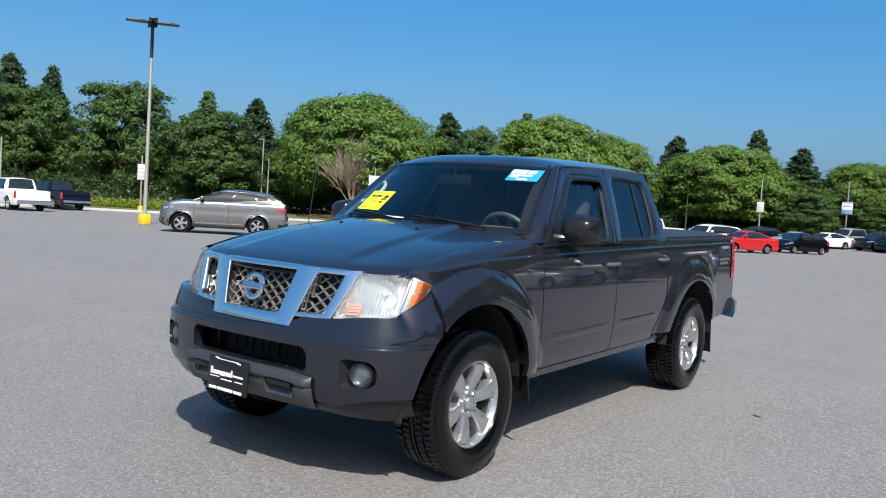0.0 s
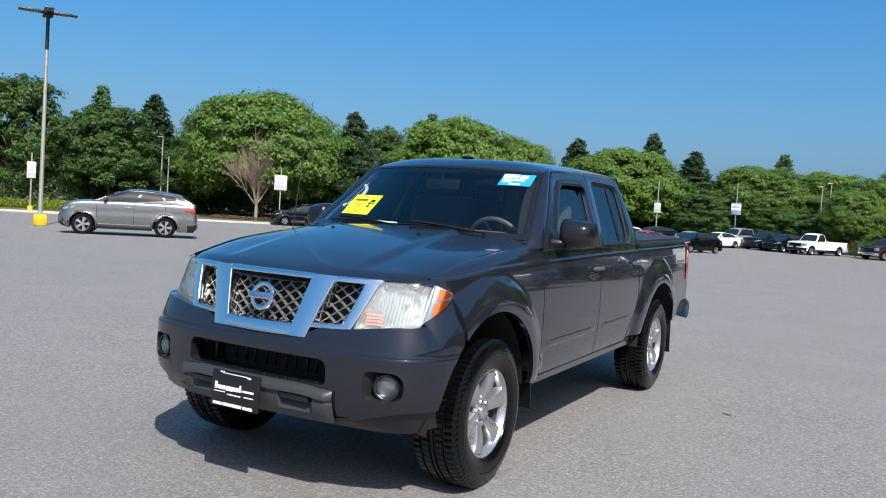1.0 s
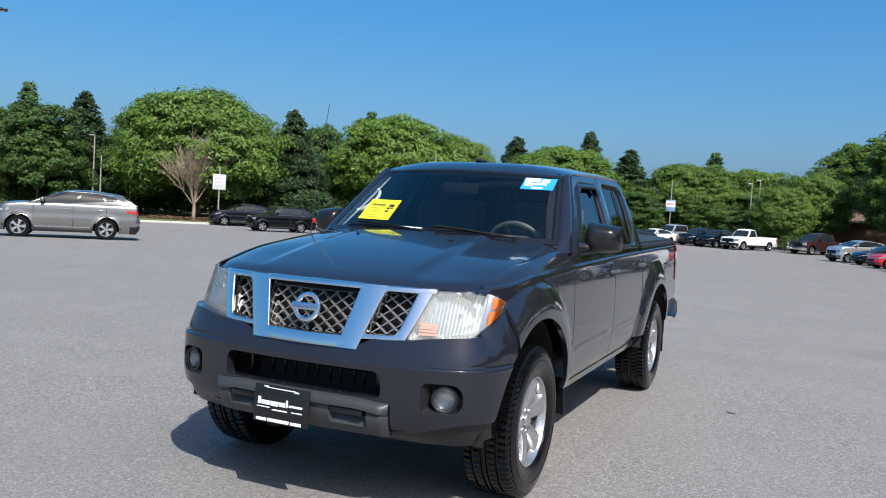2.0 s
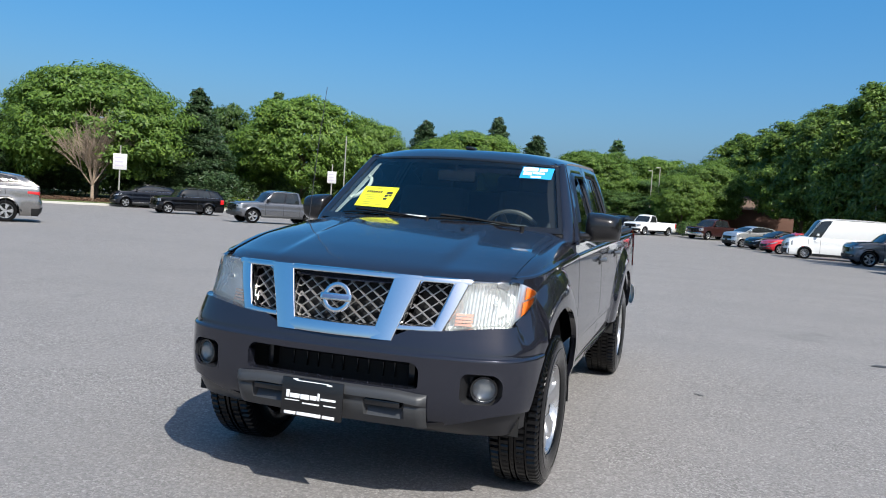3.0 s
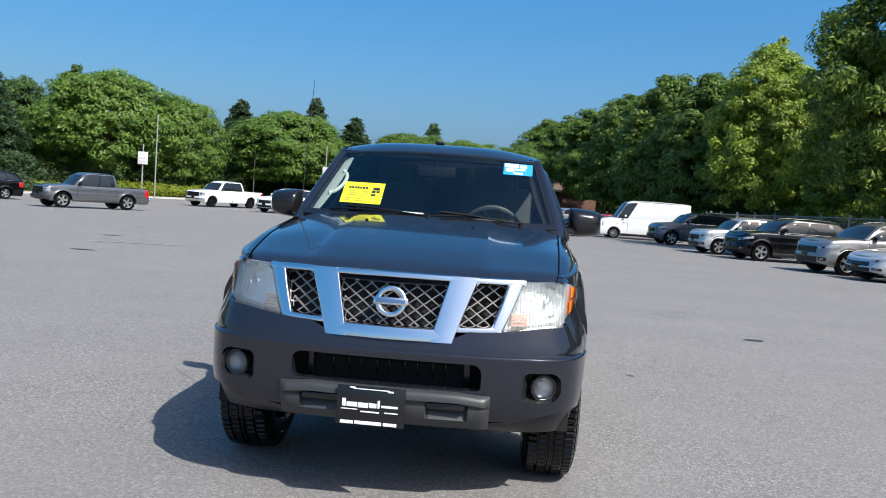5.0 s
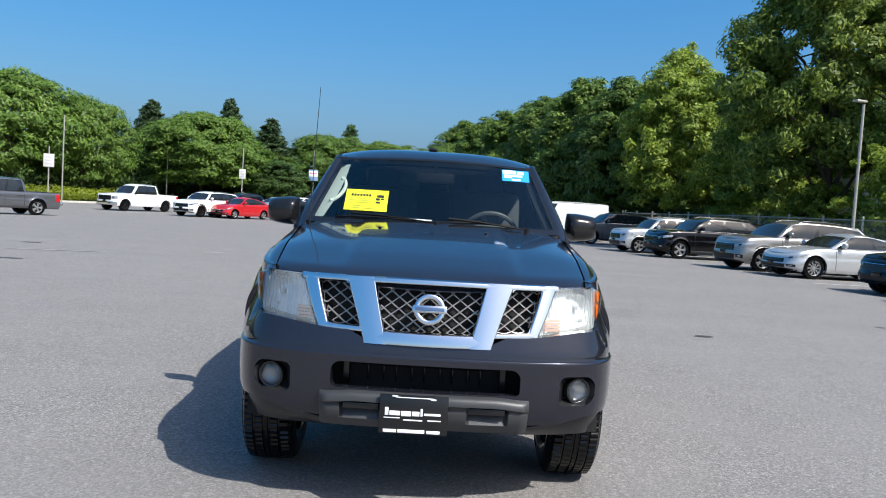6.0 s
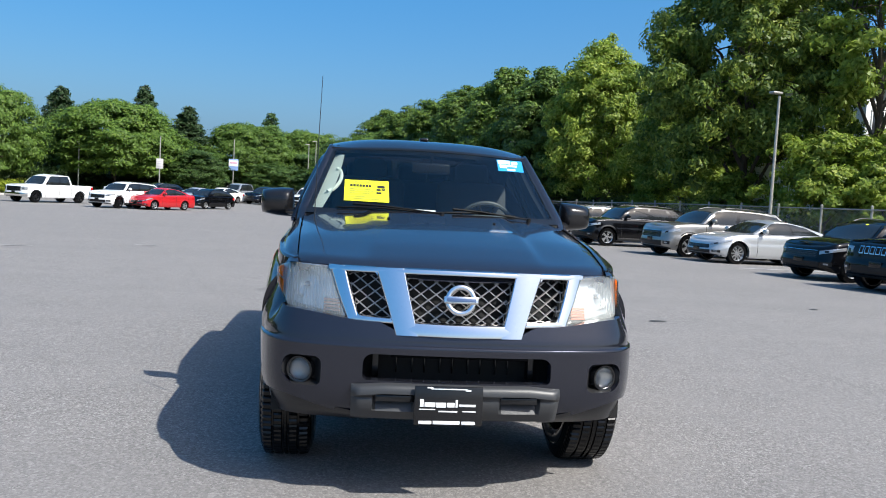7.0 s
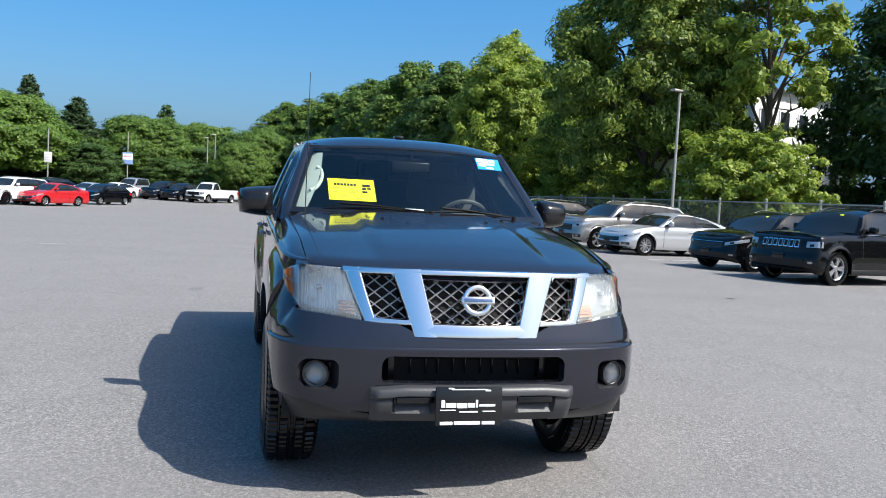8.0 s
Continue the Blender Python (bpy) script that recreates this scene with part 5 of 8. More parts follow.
        # near-black sheet behind the lattice stands in for shaded depth
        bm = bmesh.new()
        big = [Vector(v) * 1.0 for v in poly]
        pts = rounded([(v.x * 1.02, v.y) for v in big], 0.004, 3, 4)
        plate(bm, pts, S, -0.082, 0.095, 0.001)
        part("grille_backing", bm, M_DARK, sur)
    # round badge, as plain shapes
    bm = bmesh.new()
    R, r = 0.060, 0.0125
    rings = []
    for i in range(44):
        a = i * math.tau / 44
        rings.append([bm.verts.new((math.cos(a) * (R + math.cos(b) * r), -math.sin(b) * r * 0.7, math.sin(a) * (R + math.cos(b) * r))) for b in [k * math.tau / 10 for k in range(10)]])
    for i in range(44):
        A, B = rings[i], rings[(i + 1) % 44]
        for k in range(10):
            bm.faces.new((A[k], A[(k + 1) % 10], B[(k + 1) % 10], B[k]))
    tilt = Matrix.Translation((0, nose_y(0, 0.943) - 0.02, 0.943)) @ Matrix.Rotation(radians(-14), 4, "X")
    bmesh.ops.transform(bm, matrix=tilt, verts=bm.verts)
    badge = part("badge", bm, M_CHROME, sur, "round chrome badge")
    bm = bmesh.new()
    box(bm, (0, -0.010, 0), (0.158, 0.014, 0.034), 0.004)
    bmesh.ops.transform(bm, matrix=tilt, verts=bm.verts)
    part("badge_bar", bm, M_CHROME, badge)
    bm = bmesh.new()
    box(bm, (0, -0.0178, 0), (0.132, 0.002, 0.016), 0.0008)
    bmesh.ops.transform(bm, matrix=tilt, verts=bm.verts)
    part("badge_print", bm, simple("blue_grey_print", (0.06, 0.10, 0.20), 0.3), badge)


M_MESH = simple("graphite_lattice", (0.34, 0.32, 0.30), 0.3, 0.7, 0.1, 60)
grille()


# headlamps
def headlamp(s):
    S = lambda a, b, o: nose_pt(a, b, o)
    C = [(0.592, 1.062), (0.796, 1.062), (0.796, 0.965), (0.792, 0.872), (0.70, 0.852), (0.505, 0.838)]
    loop = rounded([(s * x, z) for x, z in C], [0.01, 0.006, 0.02, 0.02, 0.05, 0.012], 5, 6)
    n = len(loop)
    bm = bmesh.new()
    # outer lens: a curved shell
    cx = sum((Vector(p) for p in loop), Vector((0, 0))) / n
    rows = []
    for k, (q, o) in enumerate(((1.0, -0.012), (1.0, 0.004), (0.97, 0.012), (0.75, 0.017), (0.4, 0.019), (0.02, 0.020))):
        rows.append([bm.verts.new(S(*(cx + (Vector(p) - cx) * q), o)) for p in loop])
    for A, B in zip(rows, rows[1:]):
        for i in range(n):
            bm.faces.new((A[i], A[(i + 1) % n], B[(i + 1) % n], B[i]))
    lens = part("headlight", bm, M_LENS, truck, "clear headlight with amber corner", out=(0, -1, 0))
    # bowl behind the lens
    bm = bmesh.new()
    rows = []
    for q, o in ((1.0, -0.008), (0.94, -0.022), (0.82, -0.046), (0.45, -0.062), (0.02, -0.064)):
        rows.append([bm.verts.new(S(*(cx + (Vector(p) - cx) * q), o)) for p in loop])
    for A, B in zip(rows, rows[1:]):
        for i in range(n):
            bm.faces.new((A[i], A[(i + 1) % n], B[(i + 1) % n], B[i]))
    part("reflector", bm, M_FLUTED, lens, sharp=15)
    # pressed upright ribs across the back
    bm = bmesh.new()
    xs = [0.528 + 0.258 * i / 34 for i in range(35)]

    def rib(x, v):
        lo = 0.848 + 0.03 * step(0.6, 0.79, x)
        hi = min(1.052, 0.838 + (x - 0.512) / 0.087 * 0.224)
        k = round((x - 0.528) / 0.258 * 34)
        return nose_pt(s * x, lo + (hi - lo) * v, -0.036 - 0.012 * (k % 2))

    grid(bm, xs, [j / 4 for j in range(5)], rib)
    part("reflector_ribs", bm, M_REFLECT, lens, smooth=False)
    # main reflector with its ribs, bulb and the signal reflectors
    bm = bmesh.new()
    c = nose_pt(s * 0.705, 0.968, 0.0)
    d = Vector((s * 0.25, -0.96, 0.05)).normalized()
    rot = Matrix.Translation(c) @ d.to_track_quat("X", "Z").to_matrix().to_4x4()
    lathe(bm, [(-0.06, 0.012), (-0.058, 0.03), (-0.044, 0.055), (-0.028, 0.066), (-0.022, 0.068)], 32)
    bmesh.ops.transform(bm, matrix=rot, verts=bm.verts)
    part("lamp_bowl", bm, M_FLUTED, lens, sharp=60)
    bm = bmesh.new()
    lathe(bm, [(-0.05, 0.012), (-0.012, 0.012), (-0.006, 0.008), (-0.004, 0.0005)], 14)
    bmesh.ops.transform(bm, matrix=rot, verts=bm.verts)
    part("bulb", bm, simple("bulb_glass", (0.6, 0.62, 0.65), 0.1, 0.3, 0.05), lens)
    for x0, x1, z0, z1 in ((0.545, 0.622, 0.860, 0.918),):
        for k in range(4):
            bm = bmesh.new()
            za, zb = z0 + (z1 - z0) * k / 4, z0 + (z1 - z0) * (k + 0.82) / 4
            plate(bm, rounded([(s * x0, za), (s * x1, za), (s * x1, zb), (s * x0, zb)], 0.003, 3, 2), S, -0.012, 0.02, 0.003)
            part("signal_reflector", bm, M_PALEAMBER, lens)
    # amber wedge that wraps round the corner to the flank
    def wrap(u, v, off):
        lo, hi = 0.882 + (1.000 - 0.882) * u, 1.060 + (1.022 - 1.060) * u
        z = lo + (hi - lo) * v
        y0 = nose_y(0.790, z) - 0.006
        y1 = -0.372
        y = y0 + (y1 - y0) * u
        x = lamp_x(u)
        return Vector((s * (x + off * 0.9), y - off * 0.4 * (1 - u), z))

    def patch(nm, mat, u0, u1, v0, v1, o, lab=""):
        bm = bmesh.new()
        grid(bm, [u0 + (u1 - u0) * i / 10 for i in range(11)], [v0 + (v1 - v0) * j / 6 for j in range(7)], lambda u, v: wrap(u, v, o))
        part(nm, bm, mat, lens, lab, out=(s, -0.6, 0))

    patch("signal_backing", M_REFLECT, 0.0, 1.0, 0.0, 1.0, -0.004)
    patch("turn_signal", M_AMBER, 0.25, 0.96, 0.54, 0.95, 0.003, "amber turn signal")
    patch("turn_signal", M_AMBER, 0.19, 0.74, 0.05, 0.47, 0.003, "amber turn signal")
    patch("corner_lens", M_CLEAR, 0.0, 1.0, 0.0, 1.0, 0.009)
    # dark side of the housing, towards the grille
    bm = bmesh.new()
    grid(bm, [i / 8 for i in range(9)], [-0.006, -0.03, -0.06, -0.09, -0.12], lambda u, o: S(s * (0.495 + 0.090 * u), 0.83 + 0.235 * u, o))
    part("housing", bm, M_DARK, lens)
    # dark surround
    bm = bmesh.new()
    A = [S(*(cx + (Vector(p) - cx) * 1.02), -0.03) for p in loop]
    B = [S(*(cx + (Vector(p) - cx) * 1.035), -0.004) for p in loop]
    ring(bm, A, B)
    part("seal", bm, M_DARK, lens)


for s in (1, -1):
    headlamp(s)


# doors with windows
UPPER = [0.90, 0.95, 1.0, 1.04, 1.08, 1.096, 1.102, 1.105, 1.107, 1.110, 1.13, 1.16, 1.205]


def door(s, front):
    if front:
        y0, y1 = (lambda z: 0.664), (lambda z: 1.668)
        win = [(0.755, 1.226), (1.588, 1.226), (1.706, 1.645), (1.196, 1.640)]
        out = [(0.685, 1.205), (1.668, 1.205), (1.800, 1.712), (1.168, 1.690)]
        rad = [0.02, 0.05, 0.06, 0.10]
    else:
        y0, y1 = (lambda z: 1.677), (lambda z: 2.602 - 0.20 * step(0.85, 0.45, z))
        win = [(1.775, 1.228), (2.395, 1.228), (2.450, 1.645), (1.892, 1.655)]
        out = [(1.677, 1.205), (2.602, 1.205), (2.535, 1.722), (1.809, 1.712)]
        rad = [0.03, 0.13, 0.08, 0.05]
    d = flank("front_door" if front else "rear_door", y0, y1, 0.475, 1.205, s, truck, 22, 26,
              zs=[0.475, 0.50, 0.54, 0.58, 0.615, 0.628, 0.634, 0.655, 0.672, 0.678, 0.69, 0.72, 0.76, 0.80, 0.85] + UPPER, lift=True)
    # window frame
    bm = bmesh.new()
    W, O = rounded(win, rad, 6, 6), rounded(out, [0.01, 0.01, 0.05, 0.05] if front else [0.01, 0.01, 0.06, 0.03], 6, 6)
    mid = [a.lerp(b, 0.25) for a, b in zip(W, O)]
    L = [[cab_pt(p[0], p[1], s, o) for p in P] for P, o in ((W, -0.020), (W, 0.002), (mid, 0.010), (O, 0.006), (O, -0.03))]
    V = [[bm.verts.new(p) for p in q] for q in L]
    n = len(W)
    for A, B in zip(V, V[1:]):
        for i in range(n):
            bm.faces.new((A[i], A[(i + 1) % n], B[(i + 1) % n], B[i]))
    part("window_frame", bm, M_PAINT, d, sharp=40)
    # rubber channel
    bm = bmesh.new()
    inner = [p.lerp(sum(W, Vector((0, 0))) / n, 0.05) for p in W]
    ring(bm, [cab_pt(p[0], p[1], s, 0.0) for p in W], [cab_pt(p[0], p[1], s, -0.012) for p in inner])
    part("window_seal", bm, M_TRIM, d)
    bm = bmesh.new()
    f = bm.faces.new([bm.verts.new(cab_pt(p[0], p[1], s, -0.014)) for p in W])
    bmesh.ops.triangulate(bm, faces=[f])
    pane = part("window", bm, M_SIDE if front else M_TINT, d, "" if front else "dark tinted window", out=(s, 0, 0))
    pane.visible_shadow = not front
    # black bar along the belt
    bm = bmesh.new()
    a, b = win[0][0] - 0.05, win[1][0] + 0.03
    grid(bm, [a + (b - a) * i / 10 for i in range(11)], [0, 1, 2, 3], lambda y, k: cab_pt(y, (1.219, 1.221, 1.228, 1.230)[k], s, (0.004, 0.011, 0.011, -0.01)[k]))
    part("belt_strip", bm, M_TRIM, d)
    if not front:
        bm = bmesh.new()
        box(bm, (0, 0, 0), (0.008, 0.014, 0.415), 0.003)
        lo, hi = cab_pt(2.205, 1.236, s, -0.006), cab_pt(2.262, 1.645, s, -0.006)
        q = (hi - lo).to_track_quat("Z", "X").to_matrix().to_4x4()
        bmesh.ops.transform(bm, matrix=Matrix.Translation(lo.lerp(hi, 0.5)) @ q, verts=bm.verts)
        part("division_bar", bm, M_TRIM, d)
    else:
        # rain visor over the window, and the black corner behind the mirror
        bm = bmesh.new()
        path = [W[i].lerp(O[i], 0.18) for i in range(24, 47)]

        def vis(i, j):
            p = path[i]
            c = Vector((1.35, 1.40))
            q = p.lerp(c, (0.0, 0.08, 0.14)[j])
            return cab_pt(q[0], q[1], s, (0.010, 0.026, 0.022)[j])

        grid(bm, list(range(len(path))), [0, 1, 2], vis)
        part("rain_visor", bm, M_BLACK, d, "smoked rain visor")
        bm = bmesh.new()
        plate(bm, rounded([(0.705, 1.216), (0.945, 1.216), (0.948, 1.435), (0.918, 1.420)], 0.012, 4, 3), lambda a, b, o: cab_pt(a, b, s, o), 0.014, 0.03, 0.004)
        part("mirror_base", bm, M_BLACK, d)
    # handle
    yh, zh = (1.575, 1.068) if front else (2.465, 1.072)
    bm = bmesh.new()

    def cup(u, v):
        y, z = yh - 0.055 + 0.11 * u, zh - 0.03 + 0.06 * v
        return side_pt(y, z, s, 0.0015)

    # flat near-black patch paints the shade in the hollow behind the grip
    grid(bm, [i / 8 for i in range(9)], [i / 6 for i in range(7)], cup)
    part("handle_hollow_shade", bm, M_DARK, d)
    bm = bmesh.new()
    p0 = [side_pt(yh - 0.10 + 0.2 * i / 10, zh + 0.004, s, 0.012 + 0.026 * math.sin(math.pi * min(1, max(0, i / 10)))) for i in range(11)]
    tube(bm, p0, [0.008] + [0.0135] * 9 + [0.008], 8)
    part("handle", bm, M_HANDLE, d, "satin grey handle")
    # low rubbing strip pressed into the door
    bm = bmesh.new()
    a, b = y0(0.65) + 0.06, y1(0.65) - 0.05
    grid(bm, [a + (b - a) * i / 14 for i in range(15)], [0, 1, 2, 3], lambda y, k: side_pt(y, (0.632, 0.640, 0.664, 0.676)[k], s, (0.0, 0.004, 0.0035, 0.0)[k] * min(1.0, (y - a) / 0.03, (b - y) / 0.03)))
    part("side_moulding", bm, M_PAINT, d)
    return d


doors = {}
for s in (1, -1):
    doors[s] = door(s, True)
    door(s, False)


def door_mirror(s):
    """Black door mirror: a rounded housing on a short arm, with its glass facing back."""
    bm = bmesh.new()
    cx, cy, cz = 0.975, 0.905, 1.318

    def shell(u, v):
        p, q = math.sin(u * math.pi / 2), math.sin(v * math.pi / 2)
        X, Z = p * math.sqrt(1 - 0.16 * q * q), q * math.sqrt(1 - 0.16 * p * p)
        deep = max(0.0, (1 - abs(p) ** 4.5) * (1 - abs(q) ** 3.4)) ** 0.48
        return Vector((s * (cx + 0.106 * X), cy + 0.05 - 0.120 * deep + 0.02 * X, cz + 0.088 * Z * (1 - 0.12 * X)))

    grid(bm, [-1 + i / 12 for i in range(25)], [-1 + j / 10 for j in range(21)], shell)
    rim = [e for e in bm.edges if len(e.link_faces) == 1 and min(v.co.y for v in e.verts) > cy]
    g = bmesh.ops.extrude_edge_only(bm, edges=rim)
    for v in g["geom"]:
        if isinstance(v, bmesh.types.BMVert):
            v.co = Vector((s * cx, v.co.y, cz)).lerp(v.co, 0.92)
            v.co.y += 0.004
    m = part("door_mirror", bm, M_BLACK, doors[s], "black plastic door mirror", sharp=60)
    bm = bmesh.new()
    pts = []
    for i in range(28):
        a = i * math.tau / 28
        ca, sa = math.copysign(abs(math.cos(a)) ** 0.42, math.cos(a)), math.copysign(abs(math.sin(a)) ** 0.42, math.sin(a))
        pts.append(bm.verts.new((s * (cx + 0.103 * ca), cy + 0.045 + 0.02 * ca, cz + 0.08 * sa * (1 - 0.12 * ca))))
    bm.faces.new(pts)
    part("mirror_glass", bm, M_CHROME, m)
    bm = bmesh.new()
    tube(bm, [(s * 0.83, 0.83, 1.262), (s * 0.87, 0.86, 1.262), (s * 0.93, 0.895, 1.275)], [0.05, 0.042, 0.036], 10)
    for v in bm.verts:
        v.co.z = 1.262 + (v.co.z - 1.262) * 0.6
    part("mirror_arm", bm, M_BLACK, m)


for s in (1, -1):
    door_mirror(s)


# cab: roof, pillars, screen
def roof_edge(y):
    return 1.700 + 0.026 * math.sin(math.pi * min(max((y - 1.05) / 2.2, 0), 1)) + rake(y)


def build_roof():
    bm = bmesh.new()
    us, vs = [i / 30 for i in range(31)], [-1 + j / 20 for j in range(41)]

    def f(u, v):
        w = 0.672
        x = v * w
        yf = ws_y(x, 1.708 - 0.022 * v * v) - 0.004
        y = yf + (2.545 - yf) * u
        e = roof_edge(y)
        q = abs(v)
        z = e + (0.052 + 0.012 * math.sin(math.pi * u)) * (1 - q ** 3.2)
        z -= 0.060 * max(0, 1 - u / 0.16) ** 2 * (1 - q ** 4 * 0.75)
        z -= 0.05 * max(0, (u - 0.9) / 0.1) ** 2
        return Vector((x, y, z))

    grid(bm, us, vs, f)
    rim = [e for e in bm.edges if len(e.link_faces) == 1]
    g = bmesh.ops.extrude_edge_only(bm, edges=rim)
    for v in g["geom"]:
        if isinstance(v, bmesh.types.BMVert):
            v.co.z -= 0.035
            v.co.x *= 0.97
    r = part("roof", bm, M_PAINT, truck, sharp=60)
    bm = bmesh.new()
    box(bm, (-0.024, 1.33, 1.792), (0.06, 0.09, 0.022), 0.010, seg=3)
    part("roof_antenna", bm, M_BLACK, r)
    bm = bmesh.new()
    grid(bm, [-0.62 + 1.24 * i / 8 for i in range(9)], [1.12 + 1.36 * j / 6 for j in range(7)], lambda x, y: Vector((x, y, roof_edge(y) - 0.005)))
    part("headliner", bm, simple("headliner_cloth", (0.30, 0.30, 0.29), 0.9, 0, 0.1, 90), r)
    return r


build_roof()


def build_cab(s):
    bm = bmesh.new()
    # front pillar
    def apil(u, v):
        z = 1.222 + 0.483 * u
        xi = 0.790 - 0.155 * max(0, (z - 1.25)) / 0.45
        a = Vector((xi, ws_y(xi, z), z))
        b = cab_pt(0.672 + 0.50 * max(0, z - 1.20) / 0.485, z, 1, -0.004)
        c = (a + b) / 2 + Vector((0.045, -0.055, 0.0)) * step(1.18, 1.31, z)
        p = a * (1 - v) ** 2 + c * 2 * v * (1 - v) + b * v * v
        p.x *= s
        return p

    grid(bm, [i / 16 for i in range(17)], [j / 8 for j in range(9)], apil)
    rim = [e for e in bm.edges if len(e.link_faces) == 1]
    g = bmesh.ops.extrude_edge_only(bm, edges=rim)
    for v in g["geom"]:
        if isinstance(v, bmesh.types.BMVert):
            v.co += Vector((-s * 0.03, 0.03, -0.005))
    part("front_pillar", bm, M_PAINT, truck, sharp=50)
    # roof rail along the door tops
    bm = bmesh.new()

    def rail(y, k):
        e = roof_edge(y)
        a = cab_pt(y, 1.70, s, -0.006)
        return Vector((a.x + s * (0.0, 0.004, 0.002, -0.006)[k], y, e + (-0.03, -0.012, 0.0, 0.004)[k]))

    grid(bm, [1.14 + 1.42 * i / 20 for i in range(21)], [0, 1, 2, 3], rail)
    part("roof_rail", bm, M_PAINT, truck, sharp=60)
    # rear pillar and back corner
    bm = bmesh.new()

    def cpil(u, v):
        z = 1.15 + 0.56 * u
        yb = 2.655 - 0.10 * u
        ya = 2.594 - 0.066 * u
        pts = [cab_pt(ya, z, 1, -0.004), cab_pt(ya + 0.04, z, 1, -0.006), Vector((gx(z) - 0.03, yb, z + rake(yb))), Vector((gx(z) - 0.12, yb + 0.02, z + rake(yb)))]
        p = Vector(spline([tuple(q) for q in pts], v))
        p.x *= s
        return p

    grid(bm, [i / 12 for i in range(13)], [j / 10 for j in range(11)], cpil)
    part("rear_pillar", bm, M_PAINT, truck, sharp=60)
    # sill and inner shell behind the door gaps
    bm = bmesh.new()
    grid(bm, [0.56 + 2.0 * i / 16 for i in range(17)], [0, 1, 2, 3], lambda y, k: Vector((s * (0.845, 0.865, 0.855, 0.80)[k], y, (0.50, 0.465, 0.425, 0.40)[k] + rake(y))))
    part("sill", bm, M_PAINT, truck)
    for y in (0.66, 1.672, 2.61):
        bm = bmesh.new()
        grid(bm, [y - 0.03, y + 0.03], [0.46 + 0.75 * j / 8 for j in range(9)], lambda a, z: side_pt(min(a, 2.64), z, s, -0.026))
        part("door_jamb", bm, M_DARK, truck)
    bm = bmesh.new()
    grid(bm, [1.62, 1.74], [1.2 + 0.5 * j / 6 for j in range(7)], lambda a, z: cab_pt(a + 0.26 * (z - 1.2), z, s, -0.024))
    part("door_jamb", bm, M_DARK, truck)


for s in (1, -1):
    build_cab(s)


def build_screen():
    bm = bmesh.new()

    def f(u, v):
        z = 1.268 + (0.438 - 0.02 * v * v) * u
        w = 0.788 - 0.155 * max(0, (z - 1.25)) / 0.45
        return ws_pt(v * w, z, 0.0)

    grid(bm, [i / 14 for i in range(15)], [-1 + j / 14 for j in range(29)], f)
    w = part("windshield", bm, M_GLASS, truck, out=(0, -0.6, 0.8))
    w.visible_shadow = False
    bm = bmesh.new()

    for side in range(4):
        R = []
        for i in range(25):
            t = -1 + 2 * i / 24
            row = []
            for k in (0, 1):
                if side == 0:
                    u, v = (0.0, 0.075)[k], t
                elif side == 1:
                    u, v = (1.0, 0.965)[k], t
                else:
                    sg = 1 if side == 2 else -1
                    u, v = (t + 1) / 2, sg * (1.0, 0.972)[k]
                z = 1.268 + (0.438 - 0.02 * v * v) * u
                wd = 0.788 - 0.155 * max(0, (z - 1.25)) / 0.45
                row.append(bm.verts.new(ws_pt(v * wd, z, 0.003)))
            R.append(row)
        for A, B in zip(R, R[1:]):
            bm.faces.new((A[0], B[0], B[1], A[1]))
    part("windshield_border", bm, M_BLACK, w)
    # cowl below the glass
    bm = bmesh.new()

    def cowl(u, v):
        x = v * 0.80
        ya, yb = 0.315 + 0.36 * x * x, ws_y(x, 1.275)
        za, zb = hood_z(x * 0.95, min(ya, 0.45)) - 0.03, 1.272
        return Vector((x, ya + (yb - ya) * u, za + (zb - za) * u - 0.025 * math.sin(math.pi * u)))

    grid(bm, [i / 6 for i in range(7)], [-1 + j / 14 for j in range(29)], cowl)
    part("cowl", bm, M_DARK, truck)
    # wipers
    for x0, x1, z1 in ((-0.50, 0.02, 1.284), (0.09, 0.57, 1.272)):
        bm = bmesh.new()
        a, c = ws_pt(x0, 1.316, 0.026), ws_pt(x1, z1, 0.030)
        tube(bm, [a, a.lerp(c, 0.35) + Vector((0, -0.006, 0.006)), c], [0.009, 0.007, 0.005], 6)
        lathe(bm, [(-0.014, 0.014), (0.006, 0.014), (0.010, 0.009), (0.011, 0.001)], 12, "Z", c)
        wp = part("wiper", bm, M_WIPER, truck)
        bm = bmesh.new()
        pts = [ws_pt(x0 - 0.10 + 0.50 * i / 10, 1.300 + 0.010 * math.sin(i / 10 * 3.14), 0.012) for i in range(11)]
        tube(bm, pts, [0.004] + [0.006] * 9 + [0.004], 6)
        part("wiper_blade", bm, M_WIPER, wp)
    for x in (-0.3, 0.3):
        bm = bmesh.new()
        box(bm, (x, 0.18, hood_z(x, 0.18) + 0.004), (0.018, 0.016, 0.007), 0.003)
        part("washer_jet", bm, M_BLACK, hood)
    # paper price sheet and the blue sticker, inside the glass
    def sheet(nm, x0, x1, z0, z1, mat, off, parent, lab="", skew=0.0):
        b = bmesh.new()
        grid(b, [x0 + (x1 - x0) * i / 6 for i in range(7)], [z0 + (z1 - z0) * j / 4 for j in range(5)], lambda x, z: ws_pt(x, z + skew * (x - x0), off))
        return part(nm, b, mat, parent, lab)

    y = sheet("price_sheet", -0.555, -0.285, 1.350, 1.478, M_YELLOW, 0.004, w, "yellow price sheet", 0.0)
    x = -0.52
    for i in range(7):
        sheet("print", x, x + 0.014, 1.436, 1.450, M_INK, 0.0055, y)
        x += 0.019
